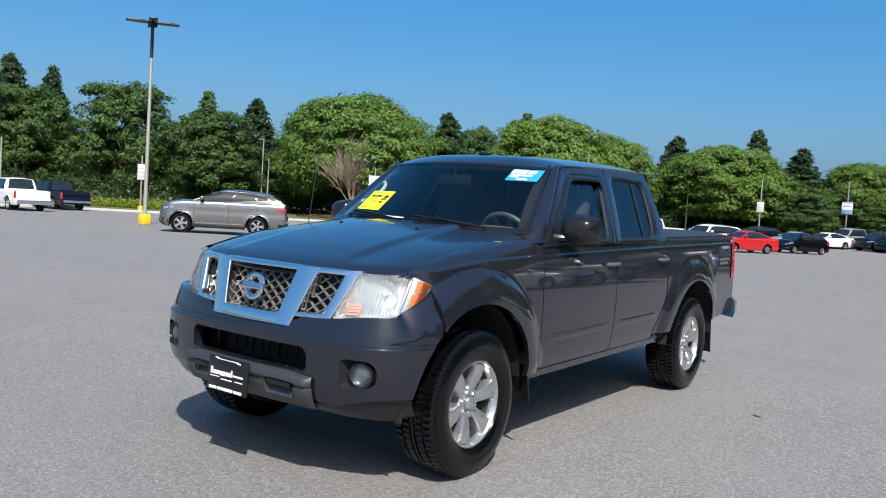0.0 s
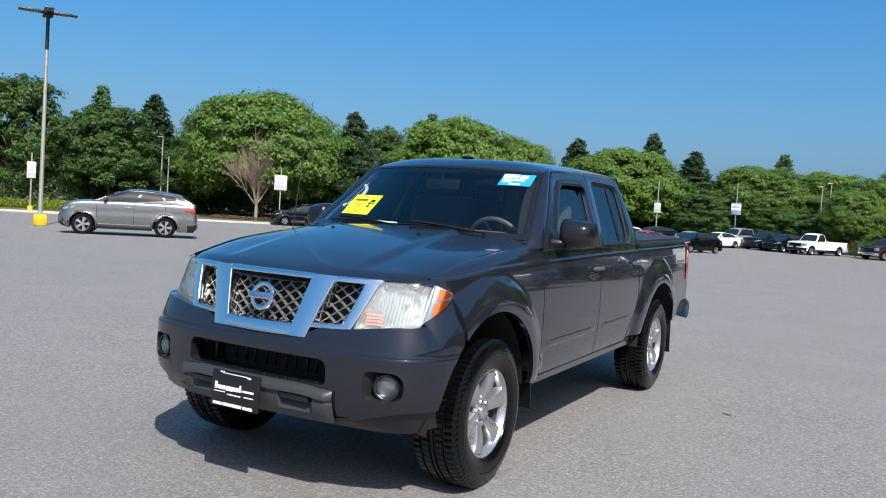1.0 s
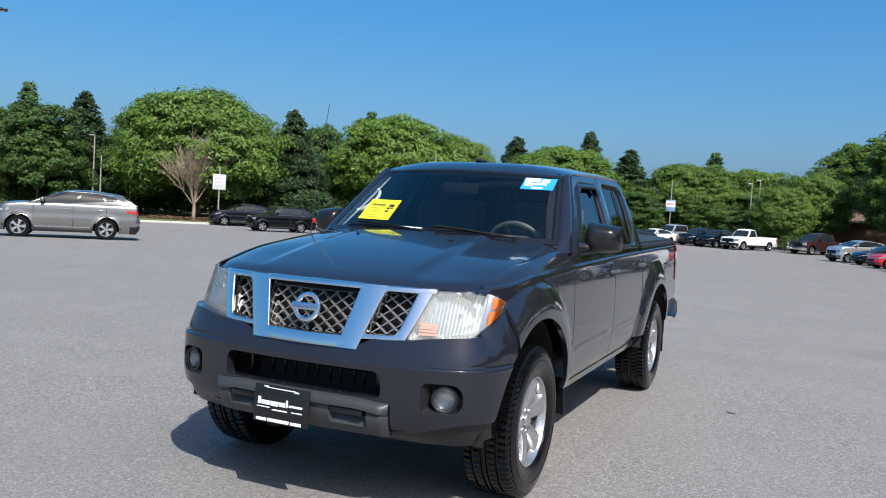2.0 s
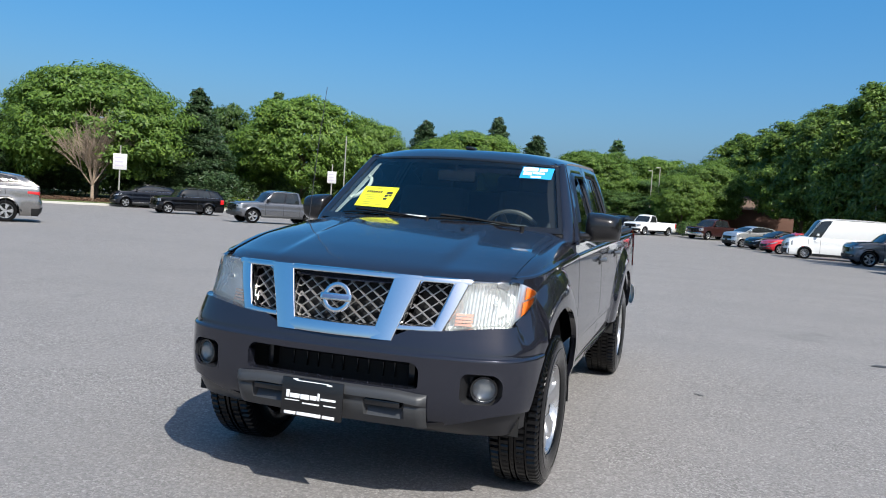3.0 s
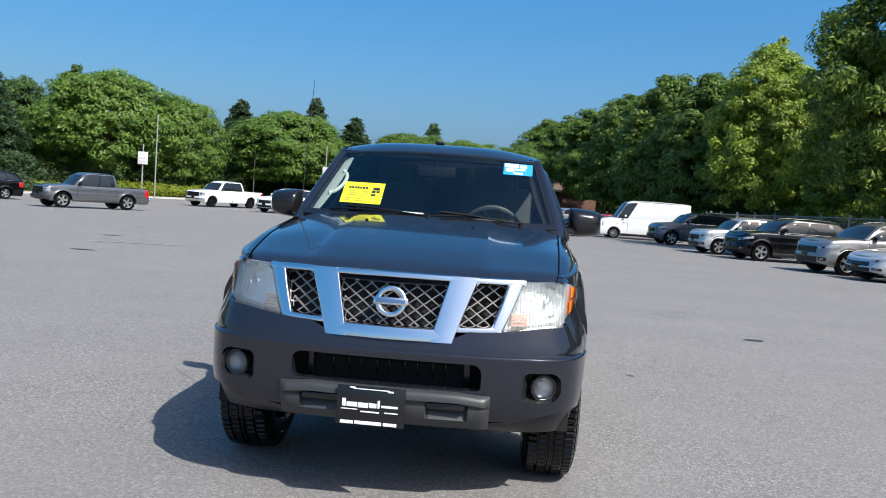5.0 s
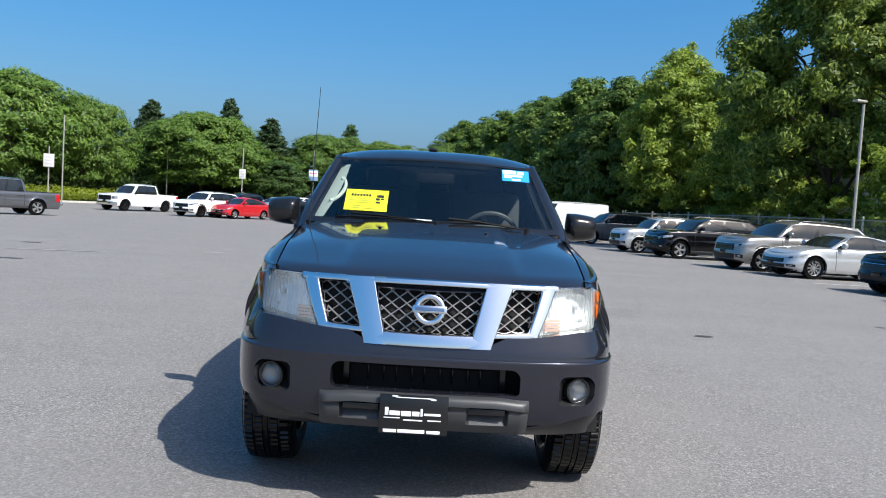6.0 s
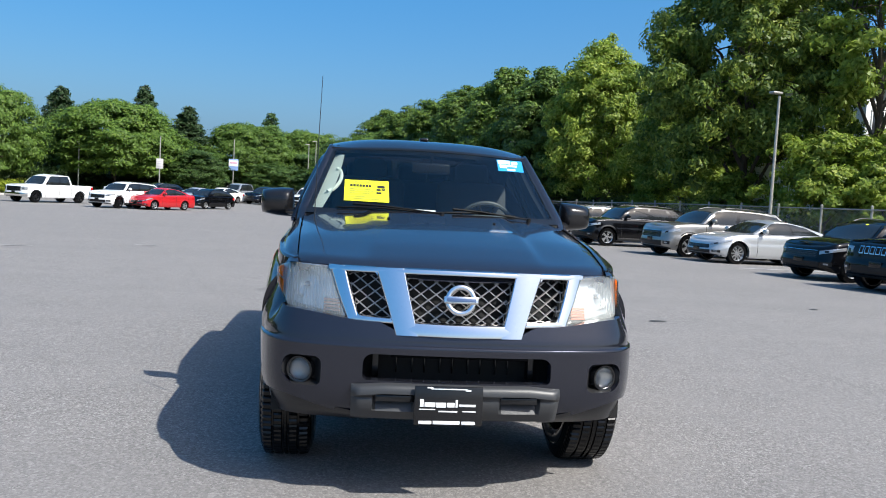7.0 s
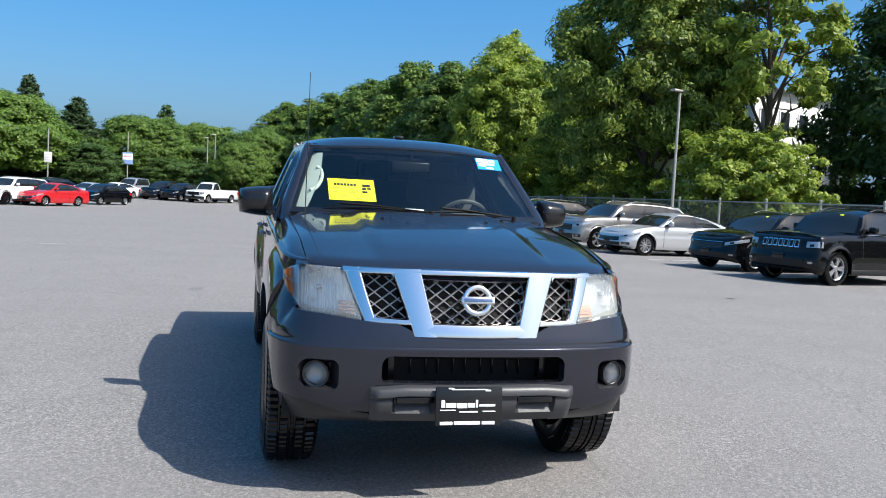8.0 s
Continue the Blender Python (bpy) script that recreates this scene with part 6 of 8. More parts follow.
    for z, a, b in ((1.464, -0.50, -0.40), (1.420, -0.53, -0.39), (1.408, -0.53, -0.38), (1.395, -0.53, -0.40), (1.375, -0.53, -0.42), (1.362, -0.53, -0.34)):
        sheet("print", a, b, z, z + 0.004, simple("grey_print", (0.35, 0.34, 0.05), 0.6), 0.0055, y)
    for x0, x1, z0, z1 in ((-0.355, -0.31, 1.432, 1.448), (-0.36, -0.335, 1.414, 1.428), (-0.33, -0.308, 1.418, 1.428), (-0.36, -0.33, 1.396, 1.408)):
        sheet("print", x0, x1, z0, z1, M_INK, 0.0055, y)
    sheet("white_strip", -0.22, -0.01, 1.321, 1.328, M_WHITE, -0.004, w, "thin white strip", -0.012)
    b = sheet("sticker", 0.435, 0.622, 1.592, 1.668, M_BLUE, 0.004, w, "blue and white windscreen sticker", 0.0)
    for x0, x1, z0, z1 in ((0.442, 0.53, 1.640, 1.664), (0.54, 0.585, 1.640, 1.660), (0.45, 0.50, 1.612, 1.634), (0.505, 0.575, 1.622, 1.634), (0.50, 0.56, 1.597, 1.608)):
        sheet("print", x0, x1, z0, z1, M_WHITE, 0.0055, b)


build_screen()


def mast():
    bm = bmesh.new()
    tube(bm, [(-0.715, 0.30, 1.20), (-0.715, 0.302, 1.225)], [0.022, 0.016], 10)
    tube(bm, [(-0.714, 0.302, 1.22), (-0.711, 0.37, 1.72), (-0.707, 0.432, 2.065)], [0.0032, 0.0024, 0.0017], 6)
    part("mast_antenna", bm, M_BLACKPAINT, truck)


mast()


# bed
def build_bed():
    for s in (1, -1):
        b = flank("bed_side", lambda z: 2.622 - 0.20 * step(0.85, 0.45, z), lambda z: 4.345 - 0.02 * step(0.6, 1.2, z), 0.50, 1.205, s, truck, 52, zs=[0.50 + 0.02 * j for j in range(30)] + UPPER[5:], lift=True)
        bm = bmesh.new()
        grid(bm, [2.64 + 1.69 * i / 20 for i in range(21)], [0, 1, 2, 3, 4], lambda y, k: Vector((s * (side_x(y, 1.19) + (0.002, 0.004, -0.01, -0.075, -0.078)[k]), y, (1.195, 1.216, 1.224, 1.222, 1.10)[k] + rake(y))))
        part("bed_rail", bm, M_TRIM, b)
        bm = bmesh.new()

        def liner(u, v):
            a = math.pi * (0.02 + 0.96 * u)
            return Vector((s * (0.90 - 0.40 * v), AXLES[1] + math.cos(a) * (ARCH_R + 0.012), 0.39 + math.sin(a) * (ARCH_R + 0.012)))

        grid(bm, [i / 18 for i in range(19)], [0, 0.5, 1], liner)
        part("wheel_arch_liner", bm, M_DARK, b)
        # decal bars on the quarter
        for z, a, c in ((1.03, 3.86, 4.16), (0.995, 3.88, 4.12)):
            bm = bmesh.new()
            grid(bm, [a + (c - a) * i / 6 for i in range(7)], [z - 0.012, z + 0.012], lambda y, zz: side_pt(y, zz, s, 0.002))
            part("decal", bm, simple("pale_decal", (0.16, 0.16, 0.17), 0.35, 0.4), b)
        # tail lamp
        bm = bmesh.new()

        def tl(u, v):
            y = 4.235 + 0.13 * u
            z = 0.845 + 0.36 * v
            x = side_x(min(y, 4.33), z) + 0.006 - 0.09 * max(0, (u - 0.75) / 0.25) ** 2
            return Vector((s * x, y + 0.01 * math.sin(math.pi * v), z + rake(y)))

        grid(bm, [i / 10 for i in range(11)], [j / 8 for j in range(9)], tl)
        part("tail_light", bm, M_RED, b, "tall red tail light")
    bm = bmesh.new()
    box(bm, (0, 4.36, 0.86 + rake(4.3)), (1.62, 0.05, 0.68), 0.02)
    part("tailgate", bm, M_PAINT, truck)
    bm = bmesh.new()
    box(bm, (0, 2.66, 0.86 + rake(2.7)), (1.66, 0.03, 0.68), 0.01)
    part("bed_front", bm, M_PAINT, truck)
    # folded tonneau cover
    bm = bmesh.new()

    def cov(x, y):
        q = abs(x) / 0.80
        rib = 0.006 * abs(math.sin((y - 2.66) * math.pi / 0.56)) ** 0.3
        return Vector((x, y, 1.232 + rake(y) + 0.026 * (1 - q ** 6) + rib))

    grid(bm, [-0.80 + 1.6 * i / 16 for i in range(17)], [2.66 + 1.70 * j / 48 for j in range(49)], cov)
    rim = [e for e in bm.edges if len(e.link_faces) == 1]
    g = bmesh.ops.extrude_edge_only(bm, edges=rim)
    for v in g["geom"]:
        if isinstance(v, bmesh.types.BMVert):
            v.co.z -= 0.03
    part("bed_cover", bm, M_TONNEAU, truck, "black vinyl bed cover")
    # rear bumper
    bm = bmesh.new()

    def rb(u, v):
        t = -1 + 2 * u
        x = 0.885 * math.sin(t * math.pi / 2)
        y = 4.44 + 0.09 * (1 - abs(t) ** 4)
        a = v * math.pi - math.pi / 2
        return Vector((x * (1 + 0.03 * math.cos(a)), y - 0.12 * abs(t) ** 8 + 0.05 * math.cos(a), 0.60 + 0.095 * math.sin(a)))

    grid(bm, [i / 40 for i in range(41)], [j / 10 for j in range(11)], rb)
    part("rear_bumper", bm, simple("dull_chrome", (0.90, 0.89, 0.87), 0.36, 1.0, 0.1, 30), truck, "chrome rear bumper")
    # cab back wall and its window
    bm = bmesh.new()
    W = rounded([(-0.58, 1.26), (0.58, 1.26), (0.50, 1.66), (-0.50, 1.66)], 0.05, 5, 5)
    O = rounded([(-0.84, 0.95), (0.84, 0.95), (0.655, 1.735), (-0.655, 1.735)], 0.02, 5, 5)
    R2 = lambda p: Vector((p[0], 2.66 - 0.12 * max(0, p[1] - 1.2), p[1] + 0.02))
    ring(bm, [R2(p) for p in W], [R2(p) for p in O])
    part("cab_back", bm, M_PAINT, truck)
    bm = bmesh.new()
    bm.faces.new([bm.verts.new(R2(p)) for p in W])
    part("rear_window", bm, M_TINT, truck, out=(0, 1, 0))


build_bed()


# wheels
def tyre_mesh():
    """All-terrain tyre: three rows of cut blocks, lugged shoulders, ribbed walls."""
    bm = bmesh.new()
    R, n = WHEEL_R, 288
    wall = [(-0.100, 0.222), (-0.118, 0.232), (-0.131, 0.262), (-0.1345, 0.285), (-0.1345, 0.300), (-0.1365, 0.303), (-0.1365, 0.312), (-0.134, 0.315), (-0.131, 0.335), (-0.125, 0.352), (-0.122, 0.353), (-0.116, 0.372)]
    cols = [(-0.108, "s"), (-0.070, "s"), (-0.067, "g"), (-0.059, "g"), (-0.056, "m"), (-0.020, "m"), (-0.017, "g"), (-0.009, "g"), (-0.006, "c"), (0.006, "c")]
    cols = cols[:8] + [(-0.006, "c"), (0.006, "c")] + [(-a, k) for a, k in cols[7::-1]]
    full = wall + cols + [(-a, r) for a, r in wall[::-1]]
    rings = []
    for a, r in full:
        row = []
        for k in range(n):
            t = k * math.tau / n
            if isinstance(r, str):
                crown = 0.005 * (a / 0.108) ** 2
                ph = (k + {"s": 0, "m": 2, "c": 1, "g": 0}[r]) % 4
                cut = {"s": 0.008 if ph < 1 else 0.0, "m": 0.0055 if ph < 1 else 0.0, "c": 0.003 if ph < 1 else 0.0, "g": 0.009}[r]
                rr = R - crown - cut
            else:
                rr = r - (0.007 if r > 0.352 and k % 4 < 1 else 0.0)
            row.append(bm.verts.new((a, math.cos(t) * rr, math.sin(t) * rr)))
        rings.append(row)
    for A, B in zip(rings, rings[1:]):
        for k in range(n):
            bm.faces.new((A[k], A[(k + 1) % n], B[(k + 1) % n], B[k]))
    return bm


def rim_mesh():
    """Six broad flat spokes, flush with the rim's lip."""
    bm = bmesh.new()
    lathe(bm, [(0.070, 0.203), (0.085, 0.205), (0.100, 0.214), (0.111, 0.220), (0.112, 0.228), (0.104, 0.231)], 60)
    lathe(bm, [(0.030, 0.090), (0.066, 0.088), (0.074, 0.080), (0.076, 0.046), (0.066, 0.040), (0.064, 0.0008)], 42)
    for i in range(6):
        a0 = i * math.tau / 6 + 0.26
        rows = []
        for q in range(11):
            u = q / 10
            r = 0.070 + 0.142 * u
            half = 0.028 + 0.020 * u + (0.010 * max(0, (u - 0.8) / 0.2) ** 2)
            face = 0.074 + 0.026 * math.sin(math.pi * u * 0.62)
            row = []
            for x, d in ((-1.12, -0.060), (-1.0, -0.010), (-0.94, -0.003), (-0.80, 0.0), (-0.25, 0.003), (0.25, 0.003), (0.80, 0.0), (0.94, -0.003), (1.0, -0.010), (1.12, -0.060)):
                ang = a0 + half * x / r
                row.append(bm.verts.new((face + d, math.cos(ang) * r, math.sin(ang) * r)))
            rows.append(row)
        for A, B in zip(rows, rows[1:]):
            for j in range(9):
                bm.faces.new((A[j], A[j + 1], B[j + 1], B[j]))
    return bm


def wheel(x, y, s, proto):
    if not proto:
        proto["tyre"], proto["rim"] = tyre_mesh(), rim_mesh()
        for k, m in (("tyre", M_RUBBER), ("rim", M_ALLOY)):
            ob = part(k, proto[k], m, truck, sharp=28)
            proto[k] = ob.data
            bpy.data.objects.remove(ob)
        bm = bmesh.new()
        lathe(bm, [(0.06, 0.036), (0.088, 0.034), (0.094, 0.026), (0.095, 0.0005)], 24)
        ob = part("hub_cap", bm, M_ALLOY)
        proto["hub_cap"] = ob.data
        bpy.data.objects.remove(ob)
        bm = bmesh.new()
        lathe(bm, [(0.055, 0.011), (0.082, 0.011), (0.085, 0.006), (0.085, 0.0005)], 6)
        ob = part("lug_nut", bm, M_CHROME)
        proto["lug_nut"] = ob.data
        bpy.data.objects.remove(ob)
        bm = bmesh.new()
        lathe(bm, [(0.0, 0.155), (0.02, 0.155), (0.02, 0.06), (0.03, 0.06), (0.03, 0.001)], 32)
        # rim barrel shares the dark steel, painting shade into the spoke gaps
        lathe(bm, [(0.072, 0.204), (0.05, 0.198), (-0.05, 0.195), (-0.06, 0.192), (-0.05, 0.001)], 40)
        ob = part("brake_disc", bm, simple("brake_steel_and_gap_shade", (0.055, 0.052, 0.048), 0.55, 0.6, 0.3))
        proto["brake_disc"] = ob.data
        bpy.data.objects.remove(ob)
    w = new("wheel", proto["tyre"])
    w.parent = truck
    w.matrix_local = pose(x * s, y, WHEEL_R - 0.003, 0, 0, 0 if s > 0 else 180)
    w["label"] = "black tyre on a silver six-spoke alloy rim"
    for k in ("rim", "hub_cap", "brake_disc"):
        o = new(k, proto[k])
        o.parent = w
    for i in range(6):
        o = new("lug_nut", proto["lug_nut"])
        o.parent = w
        a = i * math.tau / 6 - 0.26
        o.matrix_local = Matrix.Translation((0, math.cos(a) * 0.057, math.sin(a) * 0.057))


PROTO = {}
for y in AXLES:
    for s in (1, -1):
        wheel(0.785, y, s, PROTO)

# mud flaps
for y, z0, z1 in ((0.562, 0.30, 0.52), (3.765, 0.245, 0.55)):
    for s in (1, -1):
        bm = bmesh.new()
        grid(bm, [0, 1, 2, 3, 4], [0, 1, 2, 3, 4, 5], lambda i, j: Vector((s * (0.655 + 0.059 * i), y + 0.035 - 0.012 * j * 0.8 - 0.02 * (i == 4), z0 + (z1 - z0) * j / 5)))
        g = bmesh.ops.extrude_face_region(bm, geom=bm.faces[:])
        for v in g["geom"]:
            if isinstance(v, bmesh.types.BMVert):
                v.co.y += 0.012
        part("mud_flap", bm, M_TRIM, truck)

# chassis
bm = bmesh.new()
box(bm, (0, 1.9, 0.50), (1.30, 4.2, 0.12), 0.03)
for s in (1, -1):
    box(bm, (s * 0.42, 1.8, 0.42), (0.09, 4.6, 0.14), 0.02)
box(bm, (0, 0.0, 0.50), (0.9, 0.9, 0.2), 0.05)
chassis = part("chassis", bm, M_DARK, truck)
for y in AXLES:
    bm = bmesh.new()
    tube(bm, [(-0.70, y, 0.385), (0.70, y, 0.385)], 0.05, 10)
    bmesh.ops.create_icosphere(bm, subdivisions=2, radius=0.14, matrix=Matrix.Translation((0.1, y, 0.385)))
    part("axle", bm, M_DARK, chassis)


# inside the cab
def interior():
    bm = bmesh.new()

    def dash(u, v):
        x = -0.74 + 1.48 * v
        pts = [(0.42 + 0.36 * x * x, 1.255), (0.62, 1.272), (0.86, 1.268), (0.95, 1.22), (0.93, 1.05), (0.90, 0.85)]
        p = spline(pts, u)
        pod = 0.045 * step(0.20, 0.10, abs(x - 0.385)) * step(0.25, 0.5, u) * step(0.75, 0.6, u)
        return Vector((x, p[0], p[1] + pod))

    grid(bm, [i / 16 for i in range(17)], [j / 30 for j in range(31)], dash)
    part("dashboard", bm, M_DASH, truck)
    bm = bmesh.new()
    rot = Matrix.Translation((0.385, 1.035, 1.215)) @ Matrix.Rotation(radians(-62), 4, "X")
    rings = []
    for i in range(36):
        a = i * math.tau / 36
        rings.append([bm.verts.new(rot @ Vector((math.cos(a) * (0.185 + math.cos(b) * 0.016), math.sin(a) * (0.185 + math.cos(b) * 0.016), math.sin(b) * 0.016))) for b in [k * math.tau / 8 for k in range(8)]])
    for i in range(36):
        A, B = rings[i], rings[(i + 1) % 36]
        for k in range(8):
            bm.faces.new((A[k], A[(k + 1) % 8], B[(k + 1) % 8], B[k]))
    sw = part("steering_wheel", bm, simple("grey_wheel_leather", (0.062, 0.066, 0.064), 0.5, 0, 0.15, 90), truck)
    bm = bmesh.new()
    box(bm, (0, 0, -0.02), (0.15, 0.13, 0.05), 0.03, seg=3)
    for a in (0, 180, 250, 290):
        m = Matrix.Rotation(radians(a), 4, "Z")
        box(bm, m @ Vector((0.12, 0, -0.012)), (0.13, 0.035, 0.016), 0.005, m)
    bmesh.ops.transform(bm, matrix=rot, verts=bm.verts)
    part("wheel_hub", bm, M_TRIM, sw)

    def seat(x, y, w):
        b = bmesh.new()
        box(b, (x, y, 0.92), (w, 0.52, 0.16), 0.06, seg=3)
        s_ = part("seat", b, M_CLOTH, truck)
        b = bmesh.new()
        m = Matrix.Rotation(radians(-14), 4, "X")
        box(b, (x, y + 0.31, 1.22), (w, 0.14, 0.62), 0.06, m, 3)
        part("backrest", b, M_CLOTH, s_)
        n = 1 if w < 0.7 else 3
        for i in range(n):
            b = bmesh.new()
            hx = x if n == 1 else x + (i - 1) * 0.42
            box(b, (hx, y + 0.40, 1.575), (0.25, 0.10, 0.17), 0.045, m, 3)
            part("headrest", b, M_CLOTH, s_)

    seat(0.38, 1.30, 0.52)
    seat(-0.38, 1.30, 0.52)
    seat(0.0, 2.10, 1.36)
    bm = bmesh.new()
    box(bm, (0, 1.6, 0.72), (1.56, 1.9, 0.06), 0.01)
    part("cab_floor", bm, M_DARK, truck)
    bm = bmesh.new()
    box(bm, (0, 0.955, 1.585), (0.25, 0.03, 0.07), 0.014, Matrix.Rotation(radians(8), 4, "X"), 3)
    tube(bm, [(0, 0.955, 1.60), (0, 0.93, 1.66)], 0.01, 6)
    part("rear_view_mirror", bm, M_BLACK, truck)
    for s in (1, -1):
        bm = bmesh.new()

        def trim(u, v):
            z = 1.285 + 0.36 * u
            w = 0.765 - 0.155 * max(0, (z - 1.25)) / 0.45
            x = w - (0.055 if s > 0 else 0.085) * (1 - v) * (0.75 + 0.25 * math.sin(math.pi * u))
            return Vector((s * x, ws_y(x, z) + 0.025 + 0.06 * v, z))

        grid(bm, [i / 12 for i in range(13)], [0, 0.3, 0.6, 1], trim)
        tr = part("pillar_trim", bm, M_PALETRIM if s < 0 else M_TRIM, truck, "pale grey pillar trim" if s < 0 else "")
        if s > 0:
            continue
        bm = bmesh.new()
        pts = []
        for u in [i / 10 for i in range(11)]:
            z = 1.40 + 0.15 * u
            w = 0.765 - 0.155 * (z - 1.25) / 0.45 - 0.055
            pts.append((s * (w - 0.05 * math.sin(math.pi * u) ** 0.5), ws_y(w, z) + 0.03 + 0.02 * math.sin(math.pi * u), z))
        tube(bm, pts, 0.012, 8)
        part("grab_handle", bm, M_PALETRIM, tr)
    for s in (1, -1):
        # inner door panels
        bm = bmesh.new()
        grid(bm, [0.72 + 1.85 * i / 10 for i in range(11)], [0.6 + 0.62 * j / 6 for j in range(7)], lambda y, z: Vector((s * 0.80, y, z)))
        part("door_lining", bm, M_CLOTH, truck)


interior()

# ---------- parked vehicles ----------
KINDS = {
    # cowl, roof start, roof end, rear base, front height, cowl height, belt height, deck height (shares of length and height),
    # rise of the window line towards the tail, fall of the roof towards the tail, taper of the nose in plan
    "suv": (0.255, 0.395, 0.89, 0.985, 0.595, 0.668, 0.680, 0.62, 0.06, 0.030, 0.17),
    "crossover": (0.225, 0.440, 0.86, 0.978, 0.610, 0.715, 0.730, 0.69, 0.34, 0.045, 0.22),
    "jeep": (0.280, 0.385, 0.885, 0.985, 0.620, 0.665, 0.675, 0.63, 0.05, 0.025, 0.13),
    "sedan": (0.270, 0.445, 0.700, 0.925, 0.505, 0.670, 0.685, 0.71, 0.12, 0.050, 0.24),
    "wagon": (0.265, 0.42, 0.87, 0.975, 0.555, 0.655, 0.665, 0.63, 0.12, 0.040, 0.20),
    "hatch": (0.215, 0.39, 0.82, 0.965, 0.54, 0.650, 0.660, 0.62, 0.18, 0.060, 0.24),
    "crew": (0.240, 0.365, 0.655, 0.685, 0.585, 0.640, 0.640, 0.64, 0.0, 0.0, 0.14),
    "regular": (0.25, 0.36, 0.475, 0.50, 0.575, 0.640, 0.640, 0.64, 0.0, 0.0, 0.14),
    "van": (0.175, 0.330, 0.982, 0.990, 0.39, 0.525, 0.535, 0.52, 0.0, 0.0, 0.20),
}
CAR_WHEELS = {}


def car_wheel_meshes(style):
    if style in CAR_WHEELS:
        return CAR_WHEELS[style]
    bm = bmesh.new()
    lathe(bm, [(-0.30, 0.68), (-0.33, 0.80), (-0.31, 0.94), (-0.24, 1.0), (0.24, 1.0), (0.31, 0.94), (0.33, 0.80), (0.30, 0.68), (0.24, 0.66)], 30)
    a = part("tyre", bm, M_RUBBER)
    bm = bmesh.new()
    lathe(bm, [(0.24, 0.69), (0.27, 0.66), (0.23, 0.62), (0.10, 0.60)], 30)
    lathe(bm, [(0.20, 0.17), (0.235, 0.14), (0.235, 0.001)], 20)
    for i in range(10):
        a0 = (i // 2) * math.tau / 5 + (0.14 if i % 2 else -0.14) if style == "five" else i * math.tau / 10
        h = 0.055 if style == "five" else 0.050
        rows = []
        for r, x in ((0.12, 0.22), (0.38, 0.235), (0.64, 0.215)):
            hh = h * (1.0 + 0.25 * (r > 0.6))
            rows.append([bm.verts.new((x + d, r * math.cos(a0) - w * hh * math.sin(a0), r * math.sin(a0) + w * hh * math.cos(a0))) for w, d in ((-1.2, -0.07), (-1, 0), (1, 0), (1.2, -0.07))])
        for A, B in zip(rows, rows[1:]):
            for j in range(3):
                bm.faces.new((A[j], A[j + 1], B[j + 1], B[j]))
    b = part("rim", bm, M_BLACK if style == "dark" else M_ALLOY)
    bm = bmesh.new()
    lathe(bm, [(0.05, 0.62), (0.06, 0.4), (0.07, 0.001)], 24)
    c = part("brake", bm, M_DARK)
    CAR_WHEELS[style] = tuple(o.data for o in (a, b, c))
    for o in (a, b, c):
        bpy.data.objects.remove(o)
    return CAR_WHEELS[style]


